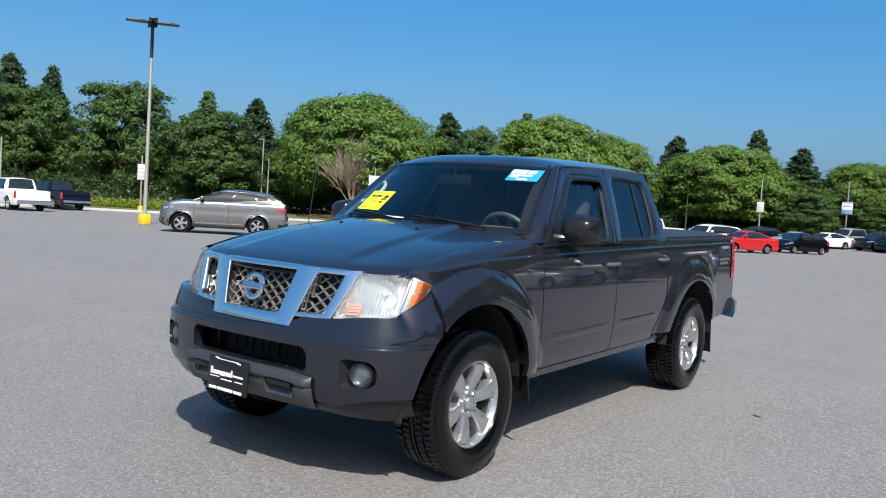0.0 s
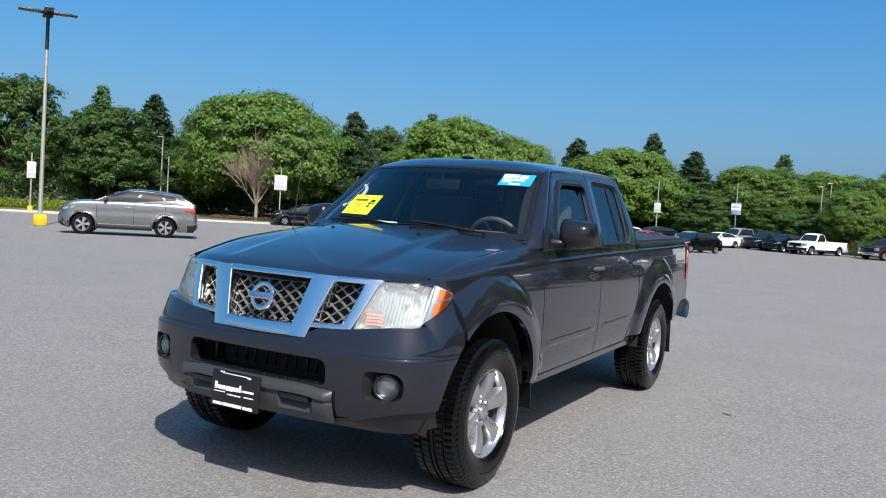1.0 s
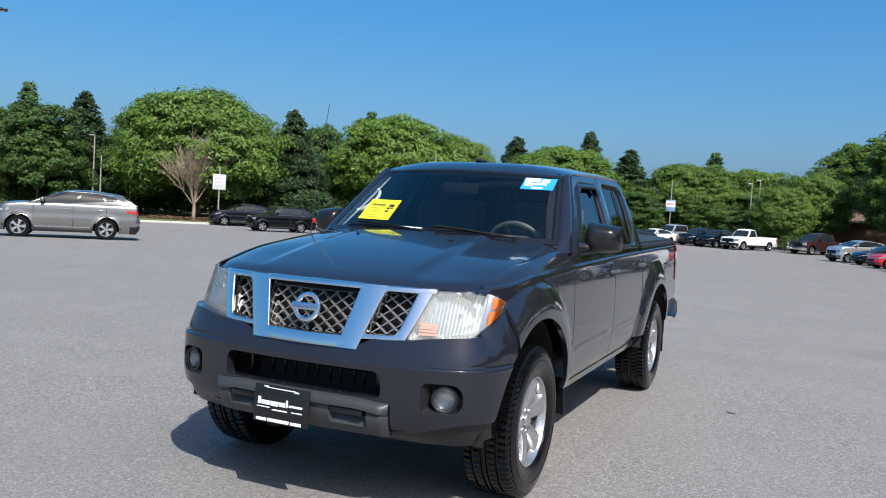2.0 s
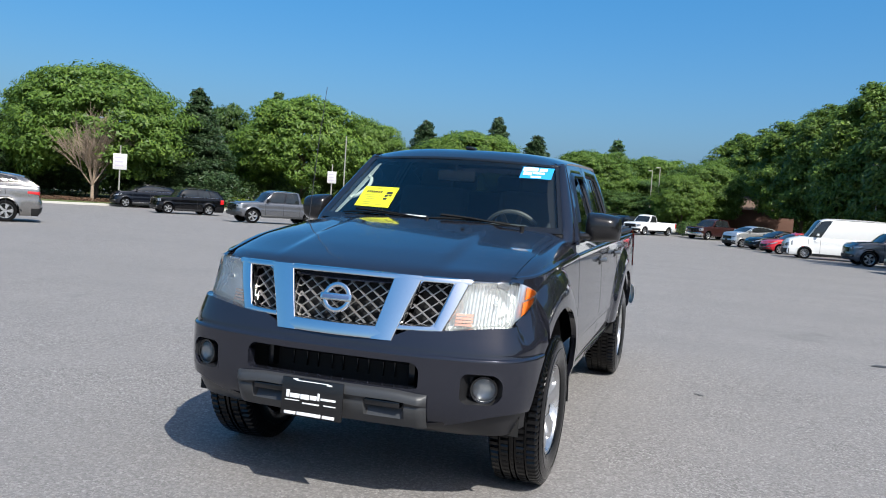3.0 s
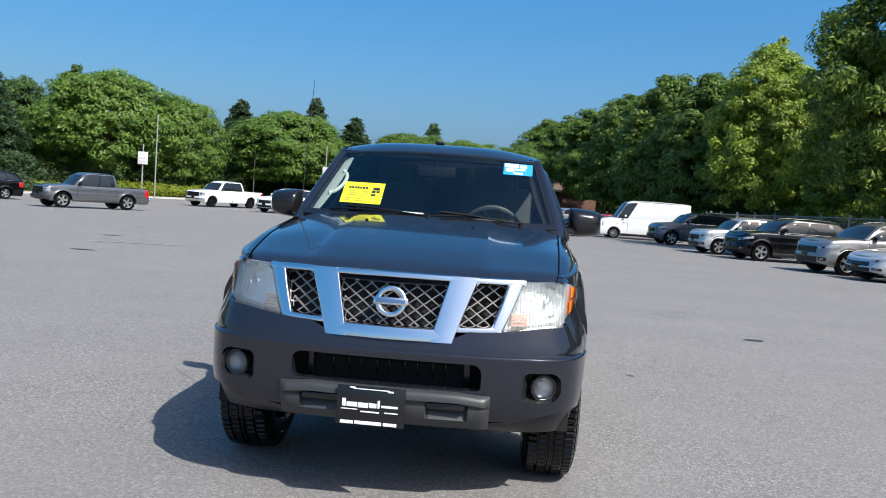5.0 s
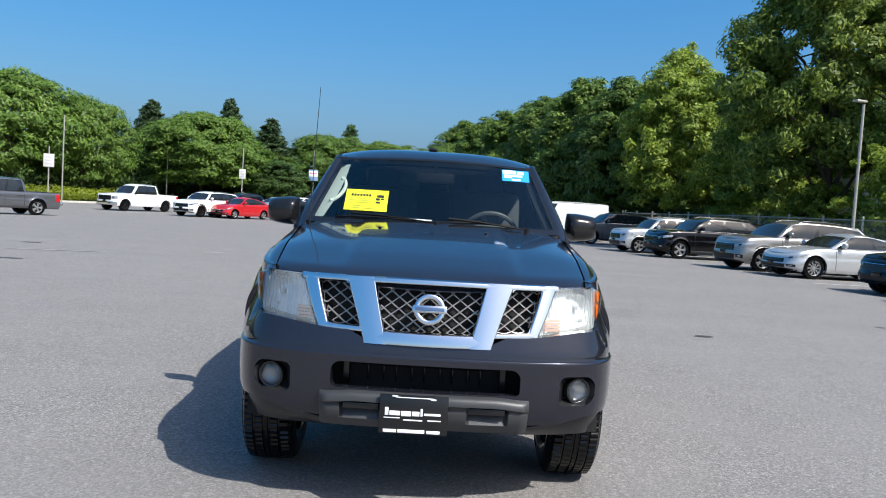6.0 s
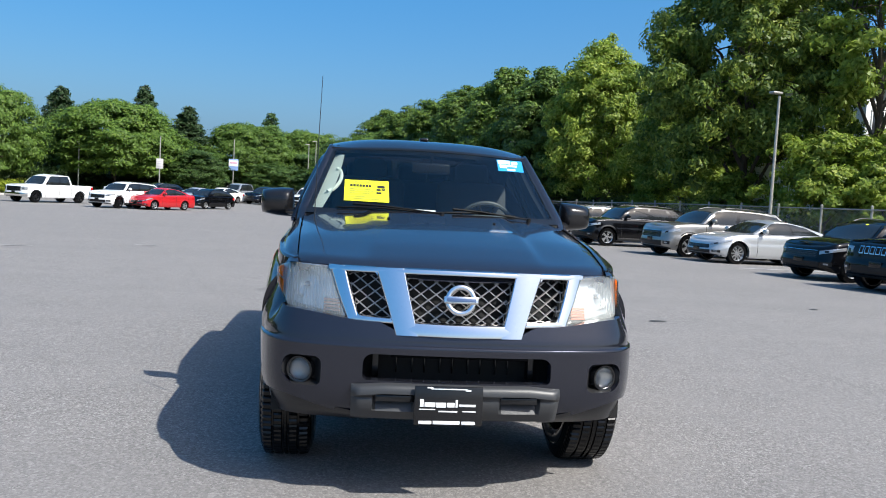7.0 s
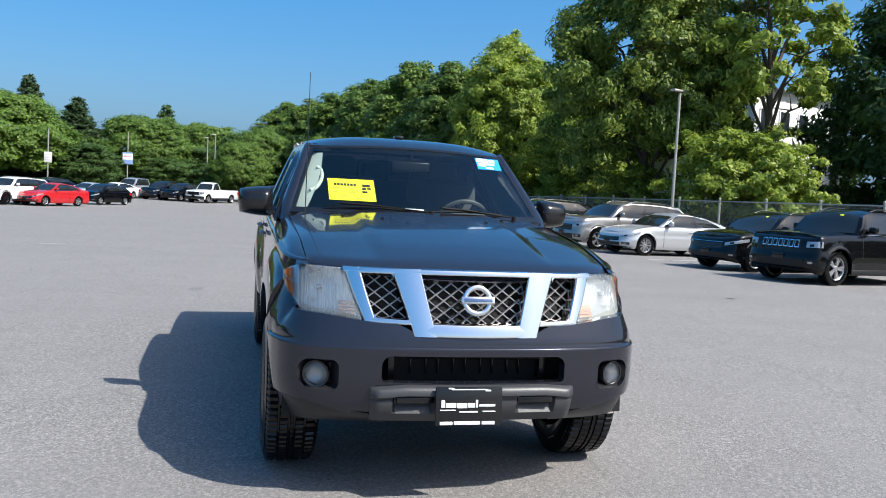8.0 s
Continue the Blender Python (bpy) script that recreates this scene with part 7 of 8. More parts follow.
def vehicle(name, kind, size, paint, label, wheel_at, turn, side=1, style="five", trim=None, rails=False, slots=False, wheel_on="front", tag=False):
    """A parked vehicle. size: length, width, height, wheelbase, wheel radius. wheel_at: the ground point under
    its visible wheel; turn: the heading of its nose in degrees (0: towards -y)."""
    L, W, H, wb, wr = size
    cowl, rs, re, rb, fh, ch, bh, dh, rise, fallen, taper = KINDS[kind]
    pick = kind in ("crew", "regular")
    tw = W / 2 - 0.10
    rot = Matrix.Rotation(radians(turn), 4, "Z")
    fo = L * (0.165 if pick or kind == "jeep" else 0.185)
    y_f = -L / 2 + fo
    axles = (y_f, y_f + wb)
    p = Vector((*wheel_at, 0)) - rot @ Vector((side * tw, axles[0] if wheel_on == "front" else axles[1], 0))
    a, b = rot @ Vector((0, axles[0], 0)) + p, rot @ Vector((0, axles[1], 0)) + p
    za, zb_ = ground_z(a.x, a.y), ground_z(b.x, b.y)
    car = thing(name, Matrix.Translation((p.x, p.y, (za + zb_) / 2)) @ rot @ Matrix.Rotation(math.atan2(zb_ - za, wb), 4, "X"), label, {"crew": "pickup truck", "regular": "pickup truck", "van": "van"}.get(kind, "car"), "parked vehicles")
    AR = wr * 1.16
    z0 = wr * 0.62 if not pick else wr * 0.85

    def top(u):
        if u < cowl:
            t = u / cowl
            return H * (fh + (ch - fh) * (1 - (1 - t) ** 1.7))
        if u < rb:
            return H * (ch + (bh - ch) * step(cowl, rs, u))
        return H * (dh if kind == "sedan" else bh)

    # the body's outline in plan: rounded nose (q 0 to 1), flank (1 to 2), rounded tail (2 to 3)
    w2 = W / 2
    D, Dr = (0.06 if pick else 0.05 if kind == "van" else 0.105 * taper / 0.24) * L + 0.06, (0.018 if pick else 0.035) * L
    NF, NR = (3.6 if pick or kind in ("jeep", "van") else 2.7), 3.6

    def plan(q):
        if q <= 1:
            a = q * math.pi / 2
            return w2 * math.sin(a) ** (2 / NF), -L / 2 + D * (1 - math.cos(a) ** (2 / NF))
        if q <= 2:
            return w2, -L / 2 + D + (L - D - Dr) * (q - 1)
        a = (3 - q) * math.pi / 2
        return w2 * math.sin(a) ** (2 / NR), L / 2 - Dr * (1 - math.cos(a) ** (2 / NR))

    FLANK_IN = [(0, 0.060), (0.10, 0.024), (0.30, 0.0), (0.52, 0.002), (0.58, 0.012), (0.64, 0.016), (0.80, 0.020), (0.90, 0.034), (0.96, 0.052), (1.0, 0.085)]
    if pick or kind == "van":
        NOSE_IN = [(0, 0.05), (0.08, 0.0), (0.30, 0.0), (0.36, 0.02), (0.86, 0.035), (0.95, 0.06), (1.0, 0.11)]
    else:
        NOSE_IN = [(0, 0.12), (0.08, 0.04), (0.18, 0.008), (0.36, 0.0), (0.44, 0.02), (0.52, 0.038), (0.76, 0.060), (0.88, 0.090), (0.95, 0.13), (1.0, 0.20)]
    TAIL_IN = [(0, 0.08), (0.10, 0.02), (0.25, 0.0), (0.44, 0.0), (0.48, 0.05), (0.80, 0.06), (0.94, 0.08), (1.0, 0.13)]

    def y_u(y):
        return (y + L / 2) / L

    def skin(q, t, off=0.0, s=1):
        """A point of the body's side: q round the outline, t from the sill to the shoulder, off outwards."""
        x, y = plan(q)
        xa, ya = plan(max(q - 0.01, 0.0))
        xb, yb = plan(min(q + 0.01, 3.0))
        n = Vector((yb - ya, -(xb - xa)))
        n = n.normalized() if n.length > 1e-9 else Vector((0, -1 if q < 1 else 1))
        if q < 0.01:
            n = Vector((0, -1))
        f, r = max(0.0, -n.y) ** 1.3, max(0.0, n.y) ** 1.3
        ins = lerp_table(FLANK_IN, t) * max(0.0, 1 - f - r) + lerp_table(NOSE_IN, t) * f + lerp_table(TAIL_IN, t) * r
        lo = z0 + 0.05 * f + 0.06 * r
        z = lo + (top(y_u(y)) - 0.018 * H - lo) * t
        o = off - ins
        return Vector((s * max(0.0, x + n.x * o), y + n.y * o, z))

    def q_at(y):
        return 1 + (y + L / 2 - D) / (L - D - Dr)

    bm = bmesh.new()
    qs = [k / 14 for k in range(14)] + [1 + k / 62 for k in range(62)] + [2 + k / 10 for k in range(11)]
    TS = [0.0, 0.05, 0.10, 0.18, 0.27, 0.36, 0.44, 0.52, 0.58, 0.64, 0.72, 0.80, 0.86, 0.90, 0.935, 0.965, 0.985, 1.0]
    hole, edge = {}, {}
    for s in (1, -1):
        V = []
        for q in qs:
            row = []
            for t in TS:
                p3 = skin(q, t, 0.0, s)
                hit = False
                if 0.5 < q < 2.4:
                    for cy in axles:
                        dy, dz = p3.y - cy, p3.z - wr
                        r = math.hypot(dy, dz)
                        if dz > -0.1:
                            p3.x += s * 0.022 * max(0.0, 1 - max(0.0, r - AR) / (0.22 * AR))
                        if (dz < 0 and abs(dy) < AR) or r < AR:
                            hit = True
                            if dz < 0:
                                p3.y = cy + math.copysign(AR, dy)
                            else:
                                p3.y, p3.z = cy + dy * AR / max(r, 1e-6), wr + dz * AR / max(r, 1e-6)
                v = bm.verts.new(p3)
                hole[v] = hit
                row.append(v)
            V.append(row)
        for A, B in zip(V, V[1:]):
            for k in range(len(TS) - 1):
                c4 = (A[k], B[k], B[k + 1], A[k + 1])
                if not all(hole[v] for v in c4):
                    bm.faces.new(c4)
        edge[s] = [r[-1].co.copy() for r in V]
    # hood, deck or load bed between the two shoulders
    VS = [-1, -0.96, -0.90, -0.80, -0.62, -0.4, -0.2, 0, 0.2, 0.4, 0.62, 0.80, 0.90, 0.96, 1]
    rows = []
    for c3 in edge[1]:
        u = y_u(c3.y)
        rowv = []
        for v in VS:
            z = c3.z + 0.018 * H * (1 - v ** 4) + 0.012 * H * (1 - v * v) * (u < cowl + 0.03)
            z += 0.006 * H * (step(0.72, 0.64, abs(v)) - 1) * (u < cowl + 0.03)
            if pick and rb + 0.012 < u < 0.985:
                z = c3.z + (0.02 if abs(v) > 0.88 else -0.50)
            rowv.append(bm.verts.new((v * c3.x, c3.y, z)))
        rows.append(rowv)
    for A, B in zip(rows, rows[1:]):
        for k in range(len(VS) - 1):
            bm.faces.new((A[k], B[k], B[k + 1], A[k + 1]))
    bmesh.ops.remove_doubles(bm, verts=bm.verts, dist=0.0015)
    bmesh.ops.dissolve_degenerate(bm, dist=0.0005, edges=bm.edges)
    bmesh.ops.delete(bm, geom=[v for v in bm.verts if not v.link_faces], context="VERTS")
    rim = [e for e in bm.edges if len(e.link_faces) == 1 and max(v.co.z for v in e.verts) < wr + AR * 1.05]
    g = bmesh.ops.extrude_edge_only(bm, edges=rim)
    for v in g["geom"]:
        if isinstance(v, bmesh.types.BMVert):
            v.co.x *= 0.88
            v.co.y *= 0.985
    body = part("body", bm, paint, car, sharp=42)

    def patch(nm, mat, q0, q1, t0, t1, off, parent, s=1, lab="", nq=10, nt=5, slant=0.0, point=0.0):
        """A fitted piece on the body's skin, its edges turned in. On the nose q is the share of the half width; slant lifts it and point narrows it along q."""
        bm = bmesh.new()

        def at(a, b, o):
            tm, h = (t0 + t1) / 2 + slant * a, (t1 - t0) / 2 * (1 - point * a)
            q = q0 + (q1 - q0) * a
            q = q if abs(q) > 1 else math.copysign(2 / math.pi * math.asin(abs(q) ** (NF / 2)), q)
            p3 = skin(abs(q), tm + h * (2 * b - 1), o, s if q >= 0 else -s)
            return p3

        A = [0.0] + [k / nq for k in range(nq + 1)] + [1.0]
        B = [0.0] + [k / nt for k in range(nt + 1)] + [1.0]
        grid(bm, list(range(len(A))), list(range(len(B))), lambda i, j: at(A[i], B[j], off if 0 < i < len(A) - 1 and 0 < j < len(B) - 1 else -0.012))
        return part(nm, bm, mat, parent, lab, sharp=60)

    # dark floor and wheel housings
    bm = bmesh.new()
    box(bm, (0, 0, z0 + 0.17), (W * 0.80, L * 0.90, 0.22), 0.05)
    part("underbody", bm, M_DARK, car)

    # greenhouse
    wB, wT = W / 2 * 0.925, W / 2 * (0.735 if kind != "van" else 0.83)
    zB = H * bh - 0.02 * H
    zT = H * 0.985
    yc, y1, y2, y3 = (-L / 2 + L * k for k in (cowl, rs, re, rb))

    def cab(y_t, t, s=1, off=0.0):
        """Side of the cabin: y_t from 0 (front) to 1 (rear), t from the belt to the roof."""
        ya, yb = yc + 0.10 * L * 0.3 + (y1 - yc - 0.03 * L) * t, y3 + (y2 - y3) * t
        x = wB + (wT - wB) * t + 0.035 * math.sin(math.pi * t) + off
        x -= 0.05 * step(0.85, 1.0, y_t) * (kind != "van") + 0.02 * step(0.15, 0.0, y_t)
        fall = 0.05 * H * max(0.0, 1 - y_t / 0.20) ** 2 * (kind != 'van') + 0.03 * H * max(0.0, 1 - y_t / 0.10) ** 2 * (kind == 'van')
        fall += fallen * H * step(0.35, 1.05, y_t)
        return Vector((s * x, ya + (yb - ya) * y_t, zB + (zT - 0.03 * H - fall - zB) * t))

    bm = bmesh.new()
    T8 = [k / 8 for k in range(9)]
    for s in (1, -1):
        grid(bm, [k / 32 for k in range(33)], T8, lambda a, t: cab(a, t, s))

    def roofp(a, v):
        e = cab(a, 1.0, 1)
        q = abs(v)
        dz = 0.032 * H * (1 - q ** 2.6) + 0.012 * H * math.sin(math.pi * a)
        return Vector((v * e.x, e.y, e.z + dz - 0.012 * H * (1 - math.sin(math.pi * min(1, max(0, a))) ** 0.3)))

    grid(bm, [k / 14 for k in range(15)], [-1 + k / 8 for k in range(17)], roofp)

    def screen(t, v, back=False, off=0.0):
        e = cab(1.0 if back else 0.0, t, 1)
        r = roofp(1.0 if back else 0.0, v)
        bow = (0.05 if back else -0.11) * (1 - v * v) * (W / 1.8)
        top_z = e.z + (r.z - e.z) * t ** 3
        return Vector((v * e.x, e.y + bow * (1 - 0.5 * t) + (off if back else -off) * 0.7, top_z + off * 0.7))

    for bk in (False, True):
        grid(bm, T8, [-1 + k / 8 for k in range(17)], lambda t, v: screen(t, v, bk))
    bmesh.ops.remove_doubles(bm, verts=bm.verts, dist=0.004)
    cabin = part("cabin", bm, paint, car, sharp=38)
    # panes
    bm = bmesh.new()
    grid(bm, [0.06 + 0.86 * k / 8 for k in range(9)], [-0.90 + 1.8 * k / 12 for k in range(13)], lambda t, v: screen(t, v, False, 0.012))
    pane_f = part("windshield", bm, M_CARGLASS, cabin)
    if tag:
        bm = bmesh.new()
        grid(bm, [0.80, 0.84, 0.88], [0.30, 0.36, 0.42], lambda t, v: screen(t, v, False, 0.018))
        part("price_tag", bm, M_YELLOW, pane_f, "small yellow price tag")
    if kind != "van":
        bm = bmesh.new()
        grid(bm, [0.10 + 0.78 * k / 6 for k in range(7)], [-0.84 + 1.68 * k / 10 for k in range(11)], lambda t, v: screen(t, v, True, 0.012))
        part("rear_window", bm, M_CARGLASS, cabin)
    cuts = {"suv": ((0.05, 0.36), (0.395, 0.68), (0.735, 0.95)), "jeep": ((0.05, 0.39), (0.425, 0.70), (0.74, 0.95)), "crossover": ((0.05, 0.38), (0.41, 0.69), (0.715, 0.86)), "wagon": ((0.05, 0.38), (0.415, 0.69), (0.72, 0.93)), "hatch": ((0.05, 0.42), (0.455, 0.76), (0.80, 0.93)), "sedan": ((0.06, 0.47), (0.50, 0.86)),
            "crew": ((0.08, 0.50), (0.555, 0.92)), "regular": ((0.10, 0.86),), "van": ((0.02, 0.135),)}[kind]
    for s in (1, -1):
        bm = bmesh.new()
        e0, e1 = cuts[0][0] - 0.018, cuts[-1][1] + 0.012

        def pane_t(a, t):
            """The windows narrow towards the tail: the belt rises and the top edge comes down."""
            q = (a - e0) / (e1 - e0)
            lo = rise * step(0.25, 1.0, q)
            hi = 1 - (0.16 if rise else 0.0) * step(0.72, 1.0, q)
            return lo + (hi - lo) * t

        grid(bm, [e0 + (e1 - e0) * k / 16 for k in range(17)], [0.035 + 0.905 * k / 5 for k in range(6)], lambda a, t: cab(a, pane_t(a, t), s, 0.010))
        part('window_surround', bm, M_BLACK, cabin)
        if rails or kind == 'sedan':
            bm = bmesh.new()
            tube(bm, [cab(e0 + (e1 - e0) * k / 10, 0.02, s, 0.006) for k in range(11)], 0.007, 5)
            part('window_line', bm, M_CHROME, cabin)
        for a0, a1 in cuts:
            bm = bmesh.new()
            t1 = 0.90
            grid(bm, [a0 + (a1 - a0) * k / 5 for k in range(6)], [0.07 + (t1 - 0.07) * k / 5 for k in range(6)], lambda a, t: cab(a, pane_t(a, t), s, 0.015))
            part("side_window", bm, M_CARGLASS, cabin)
        # door seams and handles
        for a0, a1 in cuts[:2]:
            qs_ = q_at(cab(a1 + 0.015, 0, s).y)
            patch("door_seam", M_DARK, qs_ - 0.0016, qs_ + 0.0016, 0.06, 0.985, 0.0025, body, s, nq=1, nt=12)
            h3 = skin(q_at(cab(a1, 0, s).y - 0.17), 0.80, 0.014, s)
            bm = bmesh.new()
            box(bm, h3, (0.034, 0.19, 0.026), 0.010)
            part("handle", bm, paint, body)
        q0_ = q_at(cab(cuts[0][0], 0, s).y - 0.05)
        patch("door_seam", M_DARK, q0_ - 0.0016, q0_ + 0.0016, 0.10, 0.96, 0.0025, body, s, nq=1, nt=12)
        if trim and not pick and kind != "van":
            for cy in axles:
                bm = bmesh.new()
                grid(bm, [math.pi * k / 18 for k in range(19)], [0, 1, 2], lambda a, k: Vector((s * (W / 2 * (0.985, 1.004, 0.99)[k] + 0.004), cy + math.cos(a) * AR * (1.0, 1.06, 1.15)[k], wr + math.sin(a) * AR * (1.0, 1.06, 1.15)[k])))
                part("arch_trim", bm, trim, body)
        if trim:
            bm = bmesh.new()
            box(bm, (s * (W / 2 - 0.02), (axles[0] + axles[1]) / 2, z0 + 0.07), (0.05, wb - 2 * AR - 0.02, 0.13), 0.02)
            part("sill_trim", bm, trim, body)
        if rails:
            bm = bmesh.new()
            pts = [roofp(k / 8 * 0.8 + 0.12, s * 0.90) + Vector((0, 0, 0.045 if 0 < k < 8 else 0.0)) for k in range(9)]
            tube(bm, pts, 0.013, 6)
            part("roof_rail", bm, M_BLACKPAINT, cabin)
        # mirror
        m = cab(0.10, 0.10, s)
        bm = bmesh.new()
        box(bm, (m.x + s * 0.13, m.y - 0.02, m.z + 0.07), (0.20, 0.13, 0.15), 0.045, seg=3)
        tube(bm, [(m.x, m.y, m.z + 0.02), (m.x + s * 0.10, m.y - 0.01, m.z + 0.04)], 0.03, 6)
        part("mirror", bm, paint if not pick else M_TRIM, cabin)
        # lamps
        if pick:
            lamp = patch("headlight", M_CARLAMP, 0.70, 0.998, 0.60, 0.90, 0.008, body, s)
            patch("tail_light", M_RED, 1.965, 2.25, 0.46, 0.94, 0.010, body, s)
        elif kind == "van":
            lamp = patch("headlight", M_CARLAMP, 0.70, 1.01, 0.62, 0.92, 0.008, body, s)
            patch("tail_light", M_RED, 1.985, 2.3, 0.5, 0.98, 0.010, body, s)
        elif kind == "jeep":
            lamp = patch("headlight", M_CARLAMP, 0.70, 0.999, 0.69, 0.86, 0.008, body, s, slant=0.01)
            patch("tail_light", M_RED, 1.955, 2.35, 0.60, 0.92, 0.010, body, s)
        elif kind == "crossover":
            lamp = patch("headlight", M_CARLAMP, 0.66, 1.02, 0.64, 0.77, 0.008, body, s, slant=0.08, point=0.35)
            patch("tail_light", M_RED, 2.4, 1.925, 0.58, 0.82, 0.010, body, s, slant=0.10, point=0.70)
        else:
            lamp = patch("headlight", M_CARLAMP, 0.64, 1.03, 0.64, 0.78, 0.008, body, s, slant=0.09, point=0.25)
            patch("tail_light", M_RED, 1.945, 2.4, 0.68, 0.88, 0.010, body, s, slant=-0.03)
        patch("lamp_eye", M_BLACK, 0.78, 0.88, 0.70, 0.78, 0.011, lamp, s, nq=4, nt=3, slant=0.02)
        if not pick and kind != "van":
            patch("fog_lamp_bezel", M_TRIM, 0.72, 0.94, 0.20, 0.34, 0.006, body, s)
            patch("fog_lamp", M_CARLAMP, 0.78, 0.88, 0.24, 0.30, 0.010, body, s, nq=4, nt=3)
    # grille with its bars, lower intake, plate
    ga, gb, gq = {"jeep": (0.67, 0.90, 0.56), "van": (0.55, 0.85, 0.55), "crew": (0.50, 0.92, 0.64), "regular": (0.50, 0.92, 0.64), "sedan": (0.44, 0.72, 0.60)}.get(kind, (0.50, 0.80, 0.58))
    gr = patch("grille", M_BLACK, -gq, gq, ga, gb, 0.006, body, nq=16)
    if slots:
        for k in range(7):
            qc = (k - 3) * 0.150
            patch("grille_slot", M_CHROME, qc - 0.056, qc + 0.056, ga + 0.005, gb - 0.005, 0.016, gr, nq=3, nt=3)
            patch("grille_gap", M_DARK, qc - 0.040, qc + 0.040, ga + 0.03, gb - 0.03, 0.021, gr, nq=3, nt=3)
    else:
        for k in range(3):
            tc = ga + (gb - ga) * (k + 1) / 4
            patch("grille_bar", M_GREYTRIM, -gq * 0.97, gq * 0.97, tc - 0.008, tc + 0.008, 0.013, gr, nq=12, nt=2)
        patch("grille_frame", M_CHROME, -gq, gq, gb - 0.004, gb + 0.012, 0.012, gr, nq=12, nt=2)
    if not pick:
        patch("lower_intake", M_TRIM, -0.66, 0.66, 0.12, 0.34, 0.005, body, nq=14)
        patch("chin", M_TRIM, -0.97, 0.97, 0.0, 0.07, 0.008, body, nq=18, nt=3)
    if kind == "crossover" and trim:
        # dark nose band: lower trim plus painted shade of the side off the sun
        patch("front_cladding_and_shade", M_TRIM, -0.995, 0.995, 0.0, 0.16, 0.011, body, nq=20, nt=3)
        for s in (1, -1):
            patch("tail_cladding", M_TRIM, 1.955, 2.95, 0.0, 0.26, 0.008, body, s, nq=14, nt=3)
            patch("sill_strip", M_ALLOY, q_at(axles[0] + AR * 1.1), q_at(axles[1] - AR * 1.1), 0.165, 0.19, 0.014, body, s, nq=12, nt=2)
    p3 = skin(0.0, 0.40, 0.012)
    bm = bmesh.new()
    box(bm, p3, (0.31, 0.014, 0.13), 0.004)
    part("front_plate", bm, M_BLACK, body)
    if kind == "van":
        patch("front_bumper", M_TRIM, -0.995, 0.995, 0.0, 0.42, 0.014, body, nq=20)
    if pick:
        bm = bmesh.new()
        box(bm, (0, L / 2 + 0.05, wr + 0.18), (W * 0.94, 0.14, 0.16), 0.04)
        part("rear_bumper", bm, M_CHROME, body)
        patch("front_bumper", trim or M_CHROME, -0.995, 0.995, 0.02, 0.34, 0.045, body, nq=20)
    # wheels
    tm, rm, bk = car_wheel_meshes(style)
    for y in axles:
        for s in (1, -1):
            o = new("wheel", tm)
            o.parent = car
            o.matrix_local = pose(s * (W / 2 - 0.33 * wr - 0.015), y, wr, 0, 0, 0 if s > 0 else 180) @ Matrix.Diagonal((wr, wr, wr, 1))
            for nm, me in (("rim", rm), ("brake", bk)):
                q = new(nm, me)
                q.parent = o
    return car


def car_glass():
    k = Nodes("tinted_car_glass")
    g = k.noise(1.2, 3)
    k.set(Base_Color=k.mix(g, (0.008, 0.010, 0.011), (0.024, 0.028, 0.030)), Roughness=0.02, IOR=1.6)
    return k.m


M_CARGLASS = car_glass()
M_CARLAMP = simple("clear_car_lamp", (0.42, 0.43, 0.45), 0.12, 0.5, 0.3, 12, 0, 1.0)
P_WHITE = car_paint("white_paint", (0.74, 0.74, 0.73), 0.04, 0.35, 0.0, 0.06)
P_BLACK = car_paint("black_paint", (0.003, 0.003, 0.004), 0.2, 0.25, 0.2, 0.001, 1.36)
P_NAVY = car_paint("dark_blue_grey_paint", (0.007, 0.009, 0.015), 0.2, 0.25, 0.4, 0.002, 1.42)
P_SILVER = car_paint("silver_paint", (0.52, 0.53, 0.54), 0.1, 0.3, 0.7, 0.06)
P_PALE = car_paint("pale_silver_paint", (0.50, 0.51, 0.52), 0.08, 0.3, 0.5, 0.05)
P_TAUPE = car_paint("taupe_silver_paint", (0.235, 0.228, 0.222), 0.1, 0.26, 0.8, 0.03)
P_CHAMP = car_paint("warm_silver_paint", (0.31, 0.295, 0.275), 0.1, 0.3, 0.7, 0.06)
P_GREY = car_paint("mid_grey_paint", (0.13, 0.135, 0.15), 0.2, 0.3, 0.6, 0.03)
P_RED = car_paint("red_paint", (0.46, 0.012, 0.018), 0.1, 0.3, 0.1, 0.05)
P_MAROON = car_paint("maroon_paint", (0.040, 0.014, 0.013), 0.2, 0.35, 0.3, 0.02)

SUV_S, SUV_L = (4.70, 1.88, 1.68, 2.70, 0.355), (5.05, 1.98, 1.78, 2.98, 0.385)
TRUCK = (5.80, 2.02, 1.93, 3.60, 0.40)

# west side
vehicle("parked_suv", "crossover", (4.80, 1.88, 1.73, 2.78, 0.375), P_TAUPE, "warm silver compact crossover with tinted windows parked alone", (-22.75, 15.25), -44, 1, "five", M_TRIM, False)
vehicle("parked_pickup", "crew", (5.22, 1.85, 1.77, 3.20, 0.385), P_GREY, "mid-grey crew-cab pickup truck parked alone", (-20.8, 32.7), -38, 1, "five", M_GREYTRIM)
vehicle("parked_suv", "crossover", SUV_S, P_NAVY, "dark blue crossover with a bright window line", (-37.8, 43.8), -38, 1, "five", M_TRIM, True)
vehicle("parked_suv", "jeep", (4.42, 1.82, 1.68, 2.60, 0.345), P_BLACK, "boxy black crossover with alloy wheels", (-30.7, 39.05), -36, 1, "five", M_TRIM, True)
